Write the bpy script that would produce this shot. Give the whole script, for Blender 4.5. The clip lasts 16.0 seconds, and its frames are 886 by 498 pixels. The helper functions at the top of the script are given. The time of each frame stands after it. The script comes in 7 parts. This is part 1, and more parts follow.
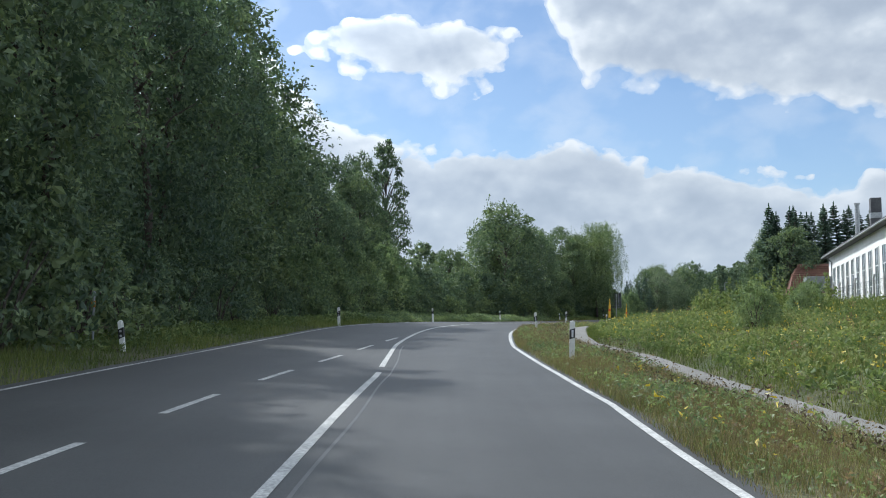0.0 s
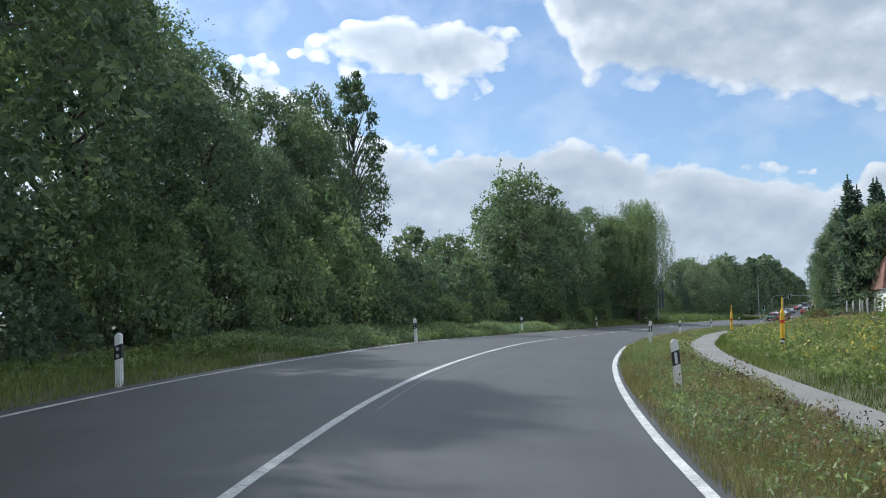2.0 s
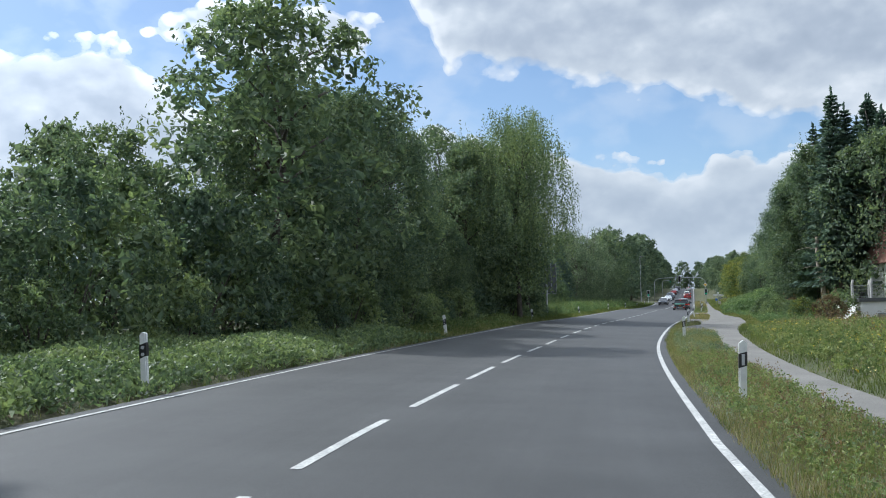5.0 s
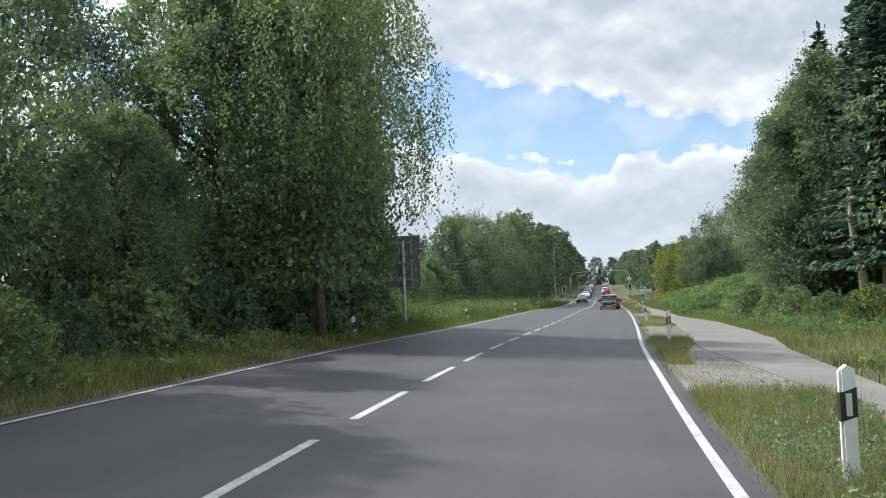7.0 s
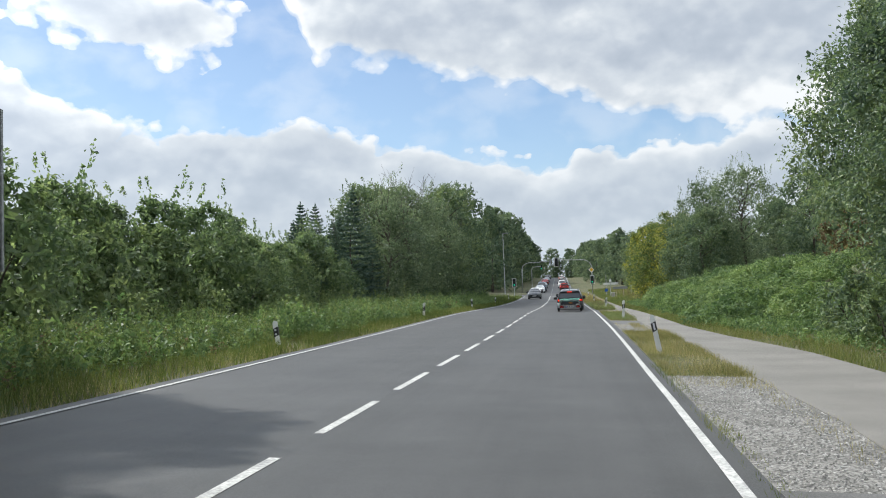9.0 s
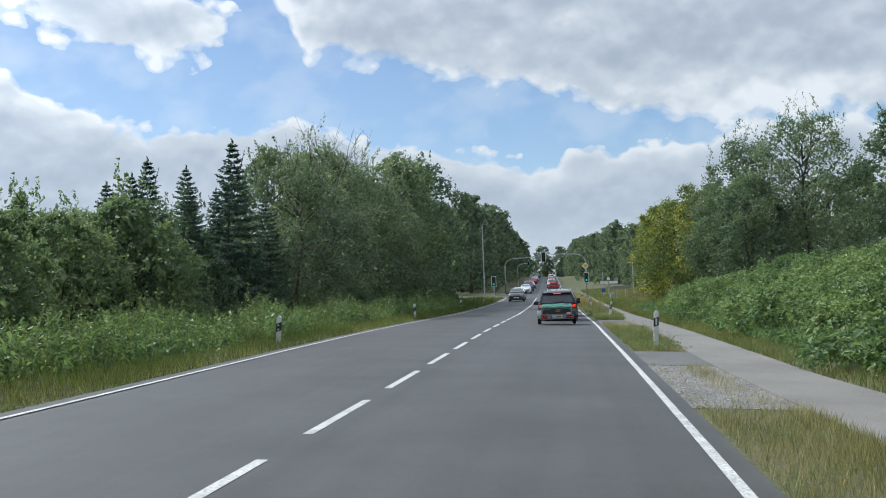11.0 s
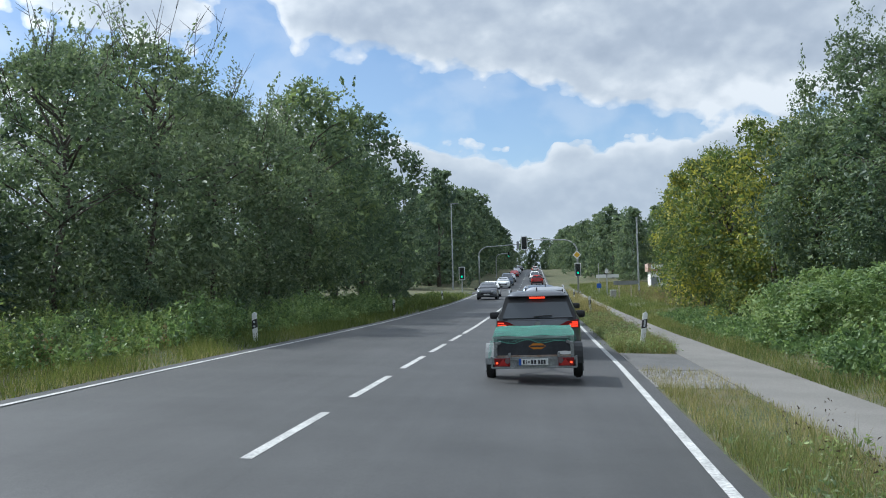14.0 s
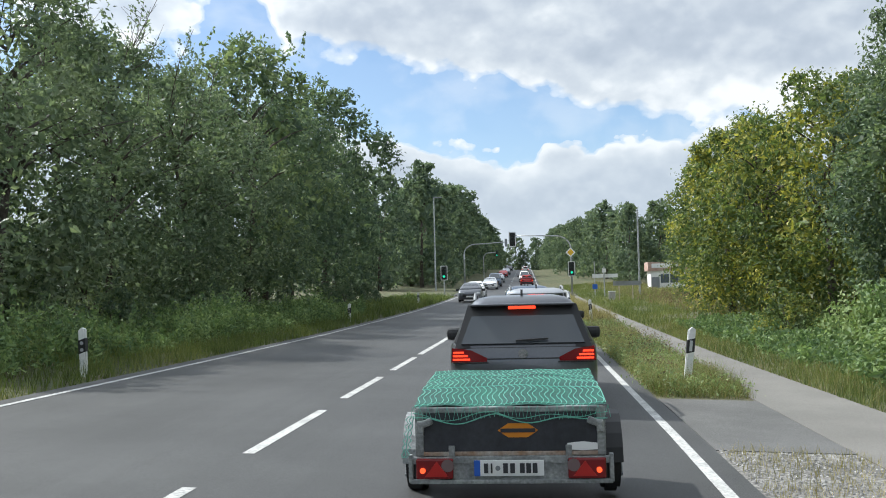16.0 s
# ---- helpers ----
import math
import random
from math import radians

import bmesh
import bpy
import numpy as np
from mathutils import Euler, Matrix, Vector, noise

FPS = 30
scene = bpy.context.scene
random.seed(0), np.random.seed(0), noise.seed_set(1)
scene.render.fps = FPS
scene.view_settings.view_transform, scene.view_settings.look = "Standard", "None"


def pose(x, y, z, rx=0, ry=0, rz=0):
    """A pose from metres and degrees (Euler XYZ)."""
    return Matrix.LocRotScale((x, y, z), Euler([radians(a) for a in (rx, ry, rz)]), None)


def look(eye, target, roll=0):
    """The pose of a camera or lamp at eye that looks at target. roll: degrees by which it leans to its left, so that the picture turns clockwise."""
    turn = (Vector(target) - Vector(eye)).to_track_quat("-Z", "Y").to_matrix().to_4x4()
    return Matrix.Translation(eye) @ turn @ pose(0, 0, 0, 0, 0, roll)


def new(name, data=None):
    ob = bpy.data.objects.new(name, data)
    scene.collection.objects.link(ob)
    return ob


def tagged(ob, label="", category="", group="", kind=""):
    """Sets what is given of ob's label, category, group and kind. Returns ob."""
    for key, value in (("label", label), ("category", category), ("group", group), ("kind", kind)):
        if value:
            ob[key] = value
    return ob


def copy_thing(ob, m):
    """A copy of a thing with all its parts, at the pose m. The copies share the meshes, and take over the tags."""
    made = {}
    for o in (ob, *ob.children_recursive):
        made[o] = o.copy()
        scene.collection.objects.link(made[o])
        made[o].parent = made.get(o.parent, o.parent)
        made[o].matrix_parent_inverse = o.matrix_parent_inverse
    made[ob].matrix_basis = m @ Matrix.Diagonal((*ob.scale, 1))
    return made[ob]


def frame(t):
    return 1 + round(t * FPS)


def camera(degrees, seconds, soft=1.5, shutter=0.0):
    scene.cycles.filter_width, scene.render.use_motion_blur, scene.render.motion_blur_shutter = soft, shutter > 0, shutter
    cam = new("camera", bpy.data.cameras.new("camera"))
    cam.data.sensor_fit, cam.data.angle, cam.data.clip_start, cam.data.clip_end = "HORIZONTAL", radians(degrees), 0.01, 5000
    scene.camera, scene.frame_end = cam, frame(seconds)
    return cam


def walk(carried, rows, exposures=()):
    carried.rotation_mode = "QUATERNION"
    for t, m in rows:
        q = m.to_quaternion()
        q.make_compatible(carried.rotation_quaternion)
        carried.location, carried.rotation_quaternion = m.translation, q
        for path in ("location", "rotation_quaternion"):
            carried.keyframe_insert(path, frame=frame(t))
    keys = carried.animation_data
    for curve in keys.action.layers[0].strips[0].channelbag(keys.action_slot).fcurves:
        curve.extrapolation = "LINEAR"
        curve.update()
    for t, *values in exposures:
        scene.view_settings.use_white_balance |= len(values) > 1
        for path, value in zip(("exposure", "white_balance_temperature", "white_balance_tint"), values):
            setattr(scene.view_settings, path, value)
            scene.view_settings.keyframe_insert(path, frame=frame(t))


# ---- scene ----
# A country road with a right-hand bend, woods, a cycle path and a queue before traffic lights.
cam = camera(51.0, 16.0, soft=1.0)
PATH = [
    (0, (0.01, 0.00, 1.44), (-0.017, 9.967, 2.250), 0.33),
    (0.5, (0.07, 6.54, 1.62), (0.042, 16.507, 2.446), 0.25),
    (1, (0.10, 13.07, 1.83), (0.083, 23.033, 2.667), 0.08),
    (1.5, (0.25, 19.92, 2.07), (0.182, 29.891, 2.872), 0.13),
    (2, (0.48, 26.59, 2.26), (0.421, 36.559, 3.077), -0.57),
    (2.5, (0.83, 33.29, 2.56), (0.817, 43.258, 3.321), -0.24),
    (3, (1.58, 40.19, 2.72), (1.623, 50.160, 3.443), -0.10),
    (3.5, (2.57, 47.32, 2.83), (2.926, 57.289, 3.524), 0.12),
    (4, (3.90, 54.57, 2.92), (4.667, 64.518, 3.588), -0.32),
    (4.2, (4.56, 57.41, 2.95), (5.473, 67.345, 3.610), -0.46),
    (6.3, (13.81, 87.35, 3.02), (15.863, 97.114, 3.649), -2.00),
    (6.5, (14.82, 90.17, 3.04), (16.956, 99.920, 3.658), -1.98),
    (7, (17.42, 97.11, 3.09), (19.756, 106.816, 3.721), -2.14),
    (7.5, (20.15, 103.93, 3.21), (22.722, 113.569, 3.811), -2.33),
    (8, (22.83, 110.33, 3.32), (25.530, 119.941, 3.894), -2.27),
    (8.5, (25.47, 116.38, 3.38), (28.200, 125.984, 3.937), -2.09),
    (9, (27.89, 121.89, 3.42), (30.669, 131.483, 3.957), -1.99),
    (9.2, (28.83, 124.00, 3.43), (31.618, 133.589, 3.972), -1.91),
    (11.3, (38.09, 144.48, 3.59), (40.970, 154.043, 4.123), -2.08),
    (11.5, (38.86, 146.20, 3.61), (41.745, 155.758, 4.145), -1.92),
    (12, (40.72, 150.39, 3.65), (43.633, 159.948, 4.171), -1.88),
    (12.5, (42.38, 154.24, 3.72), (45.337, 163.782, 4.196), -1.57),
    (13, (43.94, 157.66, 3.73), (46.901, 167.194, 4.211), -1.46),
    (13.5, (45.18, 160.64, 3.76), (48.181, 170.164, 4.230), -1.43),
    (14, (46.37, 163.29, 3.81), (49.385, 172.813, 4.254), -1.39),
    (14.5, (47.38, 165.61, 3.79), (50.425, 175.122, 4.251), -1.32),
    (15, (48.25, 167.65, 3.80), (51.331, 177.154, 4.261), -1.22),
    (15.5, (49.05, 169.46, 3.81), (52.151, 178.952, 4.267), -1.29),
    (16, (49.78, 171.05, 3.83), (52.895, 180.544, 4.280), -1.38),
]
walk(cam, [(t, look(eye, target, roll)) for t, eye, target, roll in PATH], [(0.0, -0.06, 5750, 7.0), (4.2, -0.12, 5600, 7.0), (6.5, 0.16, 6050, 8.0), (7.5, 0.30, 6150, 8.0), (8.0, 0.27, 6150, 8.0), (8.5, 0.14, 6150, 8.0), (9.2, 0.08, 6150, 8.0),
    (11.5, -0.14, 5750, 6.5), (15.0, 0.0, 5700, 6.5), (16.0, 0.18, 6050, 7.0)])

# ---- light ----
SUN_FROM = Vector((-0.60, 0.58, 0.90)).normalized()   # towards the sun: left of the road, ahead
sun = new("sun", bpy.data.lights.new("sun", "SUN"))
sun.data.energy, sun.data.angle, sun.data.color = 5.0, radians(0.9), (1.0, 0.94, 0.85)
sun.matrix_world = look((0, 0, 60), Vector((0, 0, 60)) - SUN_FROM)


def tree_of(mat):
    mat.use_nodes = True
    t = mat.node_tree
    t.nodes.clear()
    return t


def add(t, kind, **values):
    """A node with its plain settings and, for number-named keys such as i0, its inputs."""
    n = t.nodes.new(kind)
    for key, v in values.items():
        if key[0] == "i" and key[1:].isdigit():
            s = n.inputs[int(key[1:])]
            if isinstance(v, bpy.types.NodeSocket):
                t.links.new(v, s)
            else:
                s.default_value = v
        elif key == "operation":
            n.operation = v
        elif key == "blend_type":
            n.blend_type = v
        elif key == "data_type":
            n.data_type = v
    return n


def calc(t, op, a, b=0.0, c=0.0):
    return add(t, "ShaderNodeMath", operation=op, i0=a, i1=b, i2=c).outputs[0]


def ramp(t, fac, stops, mode="LINEAR"):
    n = t.nodes.new("ShaderNodeValToRGB")
    n.color_ramp.interpolation = mode
    while len(n.color_ramp.elements) < len(stops):
        n.color_ramp.elements.new(0.5)
    for e, (p, c) in zip(n.color_ramp.elements, stops):
        e.position = p
        e.color = (c, c, c, 1) if isinstance(c, (int, float)) else (*c, 1)
    t.links.new(fac, n.inputs[0])
    return n.outputs[0]


def blend(t, fac, a, b, how="MIX"):
    n = t.nodes.new("ShaderNodeMix")
    n.data_type, n.blend_type = "RGBA", how
    for s, v in ((n.inputs[0], fac), (n.inputs[6], a), (n.inputs[7], b)):
        if isinstance(v, bpy.types.NodeSocket):
            t.links.new(v, s)
        elif isinstance(v, float):
            s.default_value = v
        else:
            s.default_value = (*v, 1)
    return n.outputs[2]


def noisy(t, vector, scale, detail=4.0, rough=0.55, distortion=0.0):
    n = t.nodes.new("ShaderNodeTexNoise")
    t.links.new(vector, n.inputs["Vector"])
    n.inputs["Scale"].default_value, n.inputs["Detail"].default_value = scale, detail
    n.inputs["Roughness"].default_value, n.inputs["Distortion"].default_value = rough, distortion
    return n.outputs[0]


# the sky: clear blue with cumulus, a long bank over the horizon and a big sheet above
world = bpy.data.worlds.new("world")
scene.world = world
world.use_nodes = True
w = world.node_tree
w.nodes.clear()
sky = w.nodes.new("ShaderNodeTexSky")
sky.sky_type, sky.sun_disc = "NISHITA", False
sky.sun_elevation = math.asin(SUN_FROM.z)
sky.sun_rotation = math.atan2(SUN_FROM.x, SUN_FROM.y)
sky.air_density, sky.dust_density, sky.ozone_density = 1.0, 0.6, 2.0
way = w.nodes.new("ShaderNodeTexCoord").outputs["Generated"]
xyz = w.nodes.new("ShaderNodeSeparateXYZ")
w.links.new(way, xyz.inputs[0])
az = calc(w, "MULTIPLY", calc(w, "ARCTAN2", xyz.outputs[0], xyz.outputs[1]), 57.2958)
el = calc(w, "MULTIPLY", calc(w, "ARCSINE", xyz.outputs[2]), 57.2958)


def at_sky(up):
    """Sky noise in degrees, wider than high, seen a little higher up."""
    j = w.nodes.new("ShaderNodeCombineXYZ")
    w.links.new(calc(w, "MULTIPLY", az, 0.75), j.inputs[0])
    w.links.new(calc(w, "ADD", el, up), j.inputs[1])
    big = noisy(w, j.outputs[0], 0.22, 3.0, 0.5)
    fine = noisy(w, j.outputs[0], 0.62, 8.0, 0.55, 0.2)
    knob = w.nodes.new("ShaderNodeTexVoronoi")
    knob.feature = "SMOOTH_F1"
    knob.inputs["Scale"].default_value, knob.inputs["Smoothness"].default_value = 0.46, 0.25
    knob.inputs["Detail"].default_value = 2.0
    w.links.new(j.outputs[0], knob.inputs["Vector"])
    billow = calc(w, "MULTIPLY", calc(w, "SUBTRACT", 0.5, knob.outputs["Distance"]), 2.6)
    wide = calc(w, "ADD", calc(w, "MULTIPLY", calc(w, "SUBTRACT", big, 0.5), 3.6), billow)
    return calc(w, "ADD", wide, calc(w, "MULTIPLY", calc(w, "SUBTRACT", fine, 0.5), 2.6))


def soft_sky(up):
    """Broad swells for the clouds' own shading."""
    j = w.nodes.new("ShaderNodeCombineXYZ")
    w.links.new(calc(w, "MULTIPLY", az, 0.7), j.inputs[0])
    w.links.new(calc(w, "ADD", el, up), j.inputs[1])
    return calc(w, "ADD", calc(w, "MULTIPLY", noisy(w, j.outputs[0], 0.26, 2.0, 0.5), 2.0), calc(w, "MULTIPLY", noisy(w, j.outputs[0], 0.7, 4.0, 0.5, 0.3), 0.9))


rough_here, rough_up = at_sky(0.0), at_sky(0.8)
soft_here, soft_up = soft_sky(0.0), soft_sky(1.3)
turn_in = calc(w, "MULTIPLY_ADD", az, 1 / 80, 0.375)          # -30 to 50 degrees
ridge = calc(w, "MULTIPLY", ramp(w, turn_in, [(0.0, 0.62), (0.112, 0.72), (0.20, 0.80), (0.235, 0.79), (0.262, 0.67), (0.312, 0.595), (0.38, 0.545),
             (0.425, 0.575), (0.49, 0.565), (0.53, 0.49), (0.562, 0.49), (0.63, 0.44), (0.655, 0.40), (0.71, 0.44), (0.775, 0.45), (0.83, 0.50), (1.0, 0.45)], "EASE"), 20.0)
roof = calc(w, "MULTIPLY", ramp(w, turn_in, [(0.0, 1.0), (0.445, 1.0), (0.468, 0.84), (0.485, 0.71), (0.56, 0.665), (0.63, 0.615), (0.68, 0.565), (0.725, 0.49), (0.82, 0.49), (1.0, 0.4)], "EASE"), 20.0)
bank = calc(w, "MULTIPLY", calc(w, "SUBTRACT", calc(w, "ADD", calc(w, "MULTIPLY", rough_here, 0.45), calc(w, "ADD", ridge, 0.45)), el), 1.7)
sheet = calc(w, "MULTIPLY", calc(w, "SUBTRACT", el, roof), 0.9)


def puff(a, e, wide, high, strength=3.4):
    dx = calc(w, "POWER", calc(w, "MULTIPLY", calc(w, "SUBTRACT", az, a), 1 / wide), 2.0)
    dy = calc(w, "POWER", calc(w, "ABSOLUTE", calc(w, "MULTIPLY", calc(w, "SUBTRACT", el, e), 1 / high)), 2.0)
    return calc(w, "MULTIPLY", calc(w, "SUBTRACT", 1.0, calc(w, "ADD", dx, dy)), strength)


alone = calc(w, "MAXIMUM", calc(w, "SMOOTH_MAX", puff(-1.8, 16.7, 7.4, 2.2), puff(0.5, 15.0, 2.8, 1.5, 2.0), 1.6), puff(-20.0, 21.0, 9.0, 2.0))
alone = calc(w, "ADD", alone, calc(w, "MULTIPLY", rough_here, 0.5))
high_up = calc(w, "MULTIPLY", calc(w, "SUBTRACT", el, 21.0), 0.5)
far_round = calc(w, "MULTIPLY", calc(w, "SUBTRACT", calc(w, "ABSOLUTE", calc(w, "SUBTRACT", az, 10.0)), 52.0), 0.1)
other = calc(w, "MINIMUM", calc(w, "MAXIMUM", high_up, far_round), 0.35)
form = calc(w, "SMOOTH_MAX", calc(w, "SMOOTH_MAX", bank, sheet, 0.4), alone, 0.4)
form = calc(w, "MAXIMUM", form, other)
form = calc(w, "ADD", form, calc(w, "MULTIPLY", calc(w, "MINIMUM", form, 0.0), 3.0))        # no stray shreds below the edge
mass = calc(w, "ADD", calc(w, "MINIMUM", calc(w, "ADD", form, 0.45), 3.2), calc(w, "MULTIPLY", rough_here, 0.74))
cover = ramp(w, calc(w, "MULTIPLY_ADD", mass, 0.5, 0.5), [(0.36, 0.0), (0.56, 0.50), (0.84, 1.0)], "EASE")
lit = calc(w, "ADD", calc(w, "MULTIPLY", calc(w, "SUBTRACT", rough_here, rough_up), 0.35), calc(w, "MULTIPLY", calc(w, "SUBTRACT", soft_here, soft_up), 1.7))
deep = calc(w, "MULTIPLY", calc(w, "MINIMUM", calc(w, "MAXIMUM", form, 0.0), 3.4), -0.125)
light_on = calc(w, "ADD", calc(w, "MULTIPLY_ADD", lit, 0.26, 0.96), calc(w, "ADD", deep, calc(w, "MULTIPLY", rough_here, 0.04)))
rim = ramp(w, calc(w, "MULTIPLY", calc(w, "MAXIMUM", form, 0.0), 0.5), [(0.0, 0.16), (0.4, 0.12), (0.85, 0.0)], "EASE")
light_on = calc(w, "ADD", light_on, rim)
cloud = ramp(w, light_on, [(0.0, (0.50, 0.55, 0.62)), (0.40, (0.64, 0.68, 0.74)), (0.70, (0.82, 0.845, 0.87)), (1.0, (1.13, 1.11, 1.08))])
haze = ramp(w, calc(w, "MULTIPLY", el, 1 / 12), [(0.0, 0.75), (0.5, 0.25), (1.0, 0.0)], "EASE")
cloud = blend(w, haze, cloud, (0.66, 0.73, 0.80))
veil = calc(w, "MULTIPLY", ramp(w, calc(w, "MULTIPLY", soft_here, 0.5), [(0.60, 0.15), (0.95, 1.0)], "EASE"), 0.30)       # thin high haze in the blue
sky_part = w.nodes.new("ShaderNodeBackground")
w.links.new(sky.outputs[0], sky_part.inputs[0])
sky_part.inputs[1].default_value = 0.13
cloud_part = w.nodes.new("ShaderNodeBackground")
w.links.new(cloud, cloud_part.inputs[0])
# clouds near the sun are brighter
to_sun = w.nodes.new("ShaderNodeVectorMath")
to_sun.operation = "DOT_PRODUCT"
w.links.new(way, to_sun.inputs[0])
to_sun.inputs[1].default_value = SUN_FROM
glare = calc(w, "POWER", calc(w, "MAXIMUM", to_sun.outputs["Value"], 0.0), 8.0)
front_fill = calc(w, "MAXIMUM", calc(w, "MULTIPLY", to_sun.outputs["Value"], -2.0), 0.0)      # unseen clouds lit full in the face, boosted to fill the shaded leaves
w.links.new(calc(w, "ADD", calc(w, "MULTIPLY_ADD", glare, 4.0, 0.84), front_fill), cloud_part.inputs[1])
both = add(w, "ShaderNodeMixShader", i0=calc(w, "MAXIMUM", calc(w, "MULTIPLY_ADD", cover, 0.90, 0.07), veil), i1=sky_part.outputs[0], i2=cloud_part.outputs[0])
w.links.new(both.outputs[0], w.nodes.new("ShaderNodeOutputWorld").inputs[0])


# ---- materials ----
def surface(name, colour, rough=0.7, metal=0.0, bump=None, bump_strength=0.3, bump_distance=0.01, gloss=None):
    """A principled material; colour and bump are functions of (tree, object coordinates) that return sockets, or a plain colour."""
    m = bpy.data.materials.new(name)
    t = tree_of(m)
    p = t.nodes.new("ShaderNodeBsdfPrincipled")
    pos = t.nodes.new("ShaderNodeTexCoord").outputs["Object"]
    if callable(colour):
        t.links.new(colour(t, pos), p.inputs["Base Color"])
    else:
        p.inputs["Base Color"].default_value = (*colour, 1)
    p.inputs["Roughness"].default_value, p.inputs["Metallic"].default_value = rough, metal
    if gloss is not None:
        p.inputs["Specular IOR Level"].default_value = gloss
    if bump:
        b = t.nodes.new("ShaderNodeBump")
        b.inputs["Strength"].default_value, b.inputs["Distance"].default_value = bump_strength, bump_distance
        t.links.new(bump(t, pos), b.inputs["Height"])
        t.links.new(b.outputs[0], p.inputs["Normal"])
    t.links.new(p.outputs[0], t.nodes.new("ShaderNodeOutputMaterial").inputs[0])
    return m


def worn(a, b, scale=2.0, fine=40.0, amount=0.25):
    """A colour that wanders between two, with a finer grain on it."""
    def make(t, pos):
        wide = noisy(t, pos, scale, 5.0)
        grain = noisy(t, pos, fine, 3.0)
        c = blend(t, ramp(t, wide, [(0.35, 0.0), (0.65, 1.0)]), a, b)
        return blend(t, amount, c, ramp(t, grain, [(0.25, 0.0), (0.75, 1.0)]), "OVERLAY")
    return make


def leaves(name, dark, mid, light, see=0.5, spread=0.35, sheen=0.30):
    """Foliage: each leaf has its own tint, light shines through it."""
    m = bpy.data.materials.new(name)
    t = tree_of(m)
    one = t.nodes.new("ShaderNodeNewGeometry").outputs["Random Per Island"]
    pos = t.nodes.new("ShaderNodeTexCoord").outputs["Object"]
    patch = ramp(t, noisy(t, pos, spread, 2.0), [(0.36, 0.0), (0.64, 1.0)])
    own = t.nodes.new("ShaderNodeObjectInfo").outputs["Random"]
    mix = calc(t, "ADD", calc(t, "MULTIPLY", one, 0.52), calc(t, "ADD", calc(t, "MULTIPLY", patch, 0.38), calc(t, "MULTIPLY", calc(t, "SUBTRACT", own, 0.5), 0.26)))
    c = ramp(t, mix, [(0.1, dark), (0.5, mid), (0.95, light)])
    p = t.nodes.new("ShaderNodeBsdfPrincipled")
    t.links.new(c, p.inputs["Base Color"])
    p.inputs["Roughness"].default_value, p.inputs["Specular IOR Level"].default_value = 0.48, sheen
    tr = t.nodes.new("ShaderNodeBsdfTranslucent")
    t.links.new(blend(t, 1.0, c, (0.95, 1.0, 0.66), "MULTIPLY"), tr.inputs[0])
    s = add(t, "ShaderNodeMixShader", i0=see, i1=p.outputs[0], i2=tr.outputs[0])
    t.links.new(s.outputs[0], t.nodes.new("ShaderNodeOutputMaterial").inputs[0])
    return m


def asphalt_colour(t, pos):
    """Rolled asphalt: chippings, wide patches, paler wheel tracks and dark drips along the lanes."""
    grain = noisy(t, pos, 55.0, 3.0, 0.7)
    patch = noisy(t, pos, 0.5, 6.0, 0.65)
    lane = t.nodes.new("ShaderNodeUVMap").outputs[0]                     # metres along and across the road
    sep = t.nodes.new("ShaderNodeSeparateXYZ")
    t.links.new(lane, sep.inputs[0])
    track = calc(t, "SINE", calc(t, "MULTIPLY_ADD", sep.outputs[1], 3.7, 1.2))
    along = add(t, "ShaderNodeMapping", i0=lane, i3=(0.045, 2.4, 1.0)).outputs[0]
    streak = noisy(t, along, 1.6, 5.0, 0.6)
    across = noisy(t, add(t, "ShaderNodeMapping", i0=lane, i3=(0.5, 0.12, 1.0)).outputs[0], 1.0, 4.0, 0.6)
    c = blend(t, ramp(t, patch, [(0.35, 0.0), (0.65, 1.0)]), (0.046, 0.0463, 0.046), (0.064, 0.0643, 0.064))
    tone = calc(t, "ADD", calc(t, "MULTIPLY", track, 0.05), calc(t, "ADD", calc(t, "MULTIPLY", streak, 0.55), calc(t, "MULTIPLY", across, 0.45)))
    c = blend(t, 0.5, c, ramp(t, tone, [(0.30, 0.32), (0.70, 0.68)]), "OVERLAY")
    # shade along the bend put into the colour, easing off with an uneven edge
    bend_shade = ramp(t, calc(t, "MULTIPLY_ADD", sep.outputs[0], 0.01, calc(t, "MULTIPLY", across, 0.12)), [(0.72, 0.76), (1.0, 1.0)])
    c = blend(t, 1.0, c, bend_shade, "MULTIPLY")
    return blend(t, 0.45, c, ramp(t, grain, [(0.2, 0.0), (0.8, 1.0)]), "OVERLAY")


ASPHALT = surface("asphalt", asphalt_colour, 0.62, bump=lambda t, p: noisy(t, p, 90.0, 2.0), bump_strength=0.35, bump_distance=0.006, gloss=0.4)
PATHWAY = surface("old_asphalt", worn((0.142, 0.135, 0.123), (0.185, 0.176, 0.160), 0.6, 60.0, 0.3), 0.9, bump=lambda t, p: noisy(t, p, 70.0, 2.0), bump_strength=0.3)
APRON = surface("apron_asphalt", worn((0.085, 0.084, 0.081), (0.118, 0.116, 0.112), 1.2, 60.0, 0.4), 0.9, bump=lambda t, p: noisy(t, p, 70.0, 2.0), bump_strength=0.3)
SEAM = surface("tar_seam", worn((0.048, 0.048, 0.049), (0.066, 0.066, 0.067), 3.0, 30.0, 0.3), 0.5)
LINE = surface("road_paint", worn((0.34, 0.34, 0.33), (0.49, 0.49, 0.47), 3.0, 30.0, 0.45), 0.75)
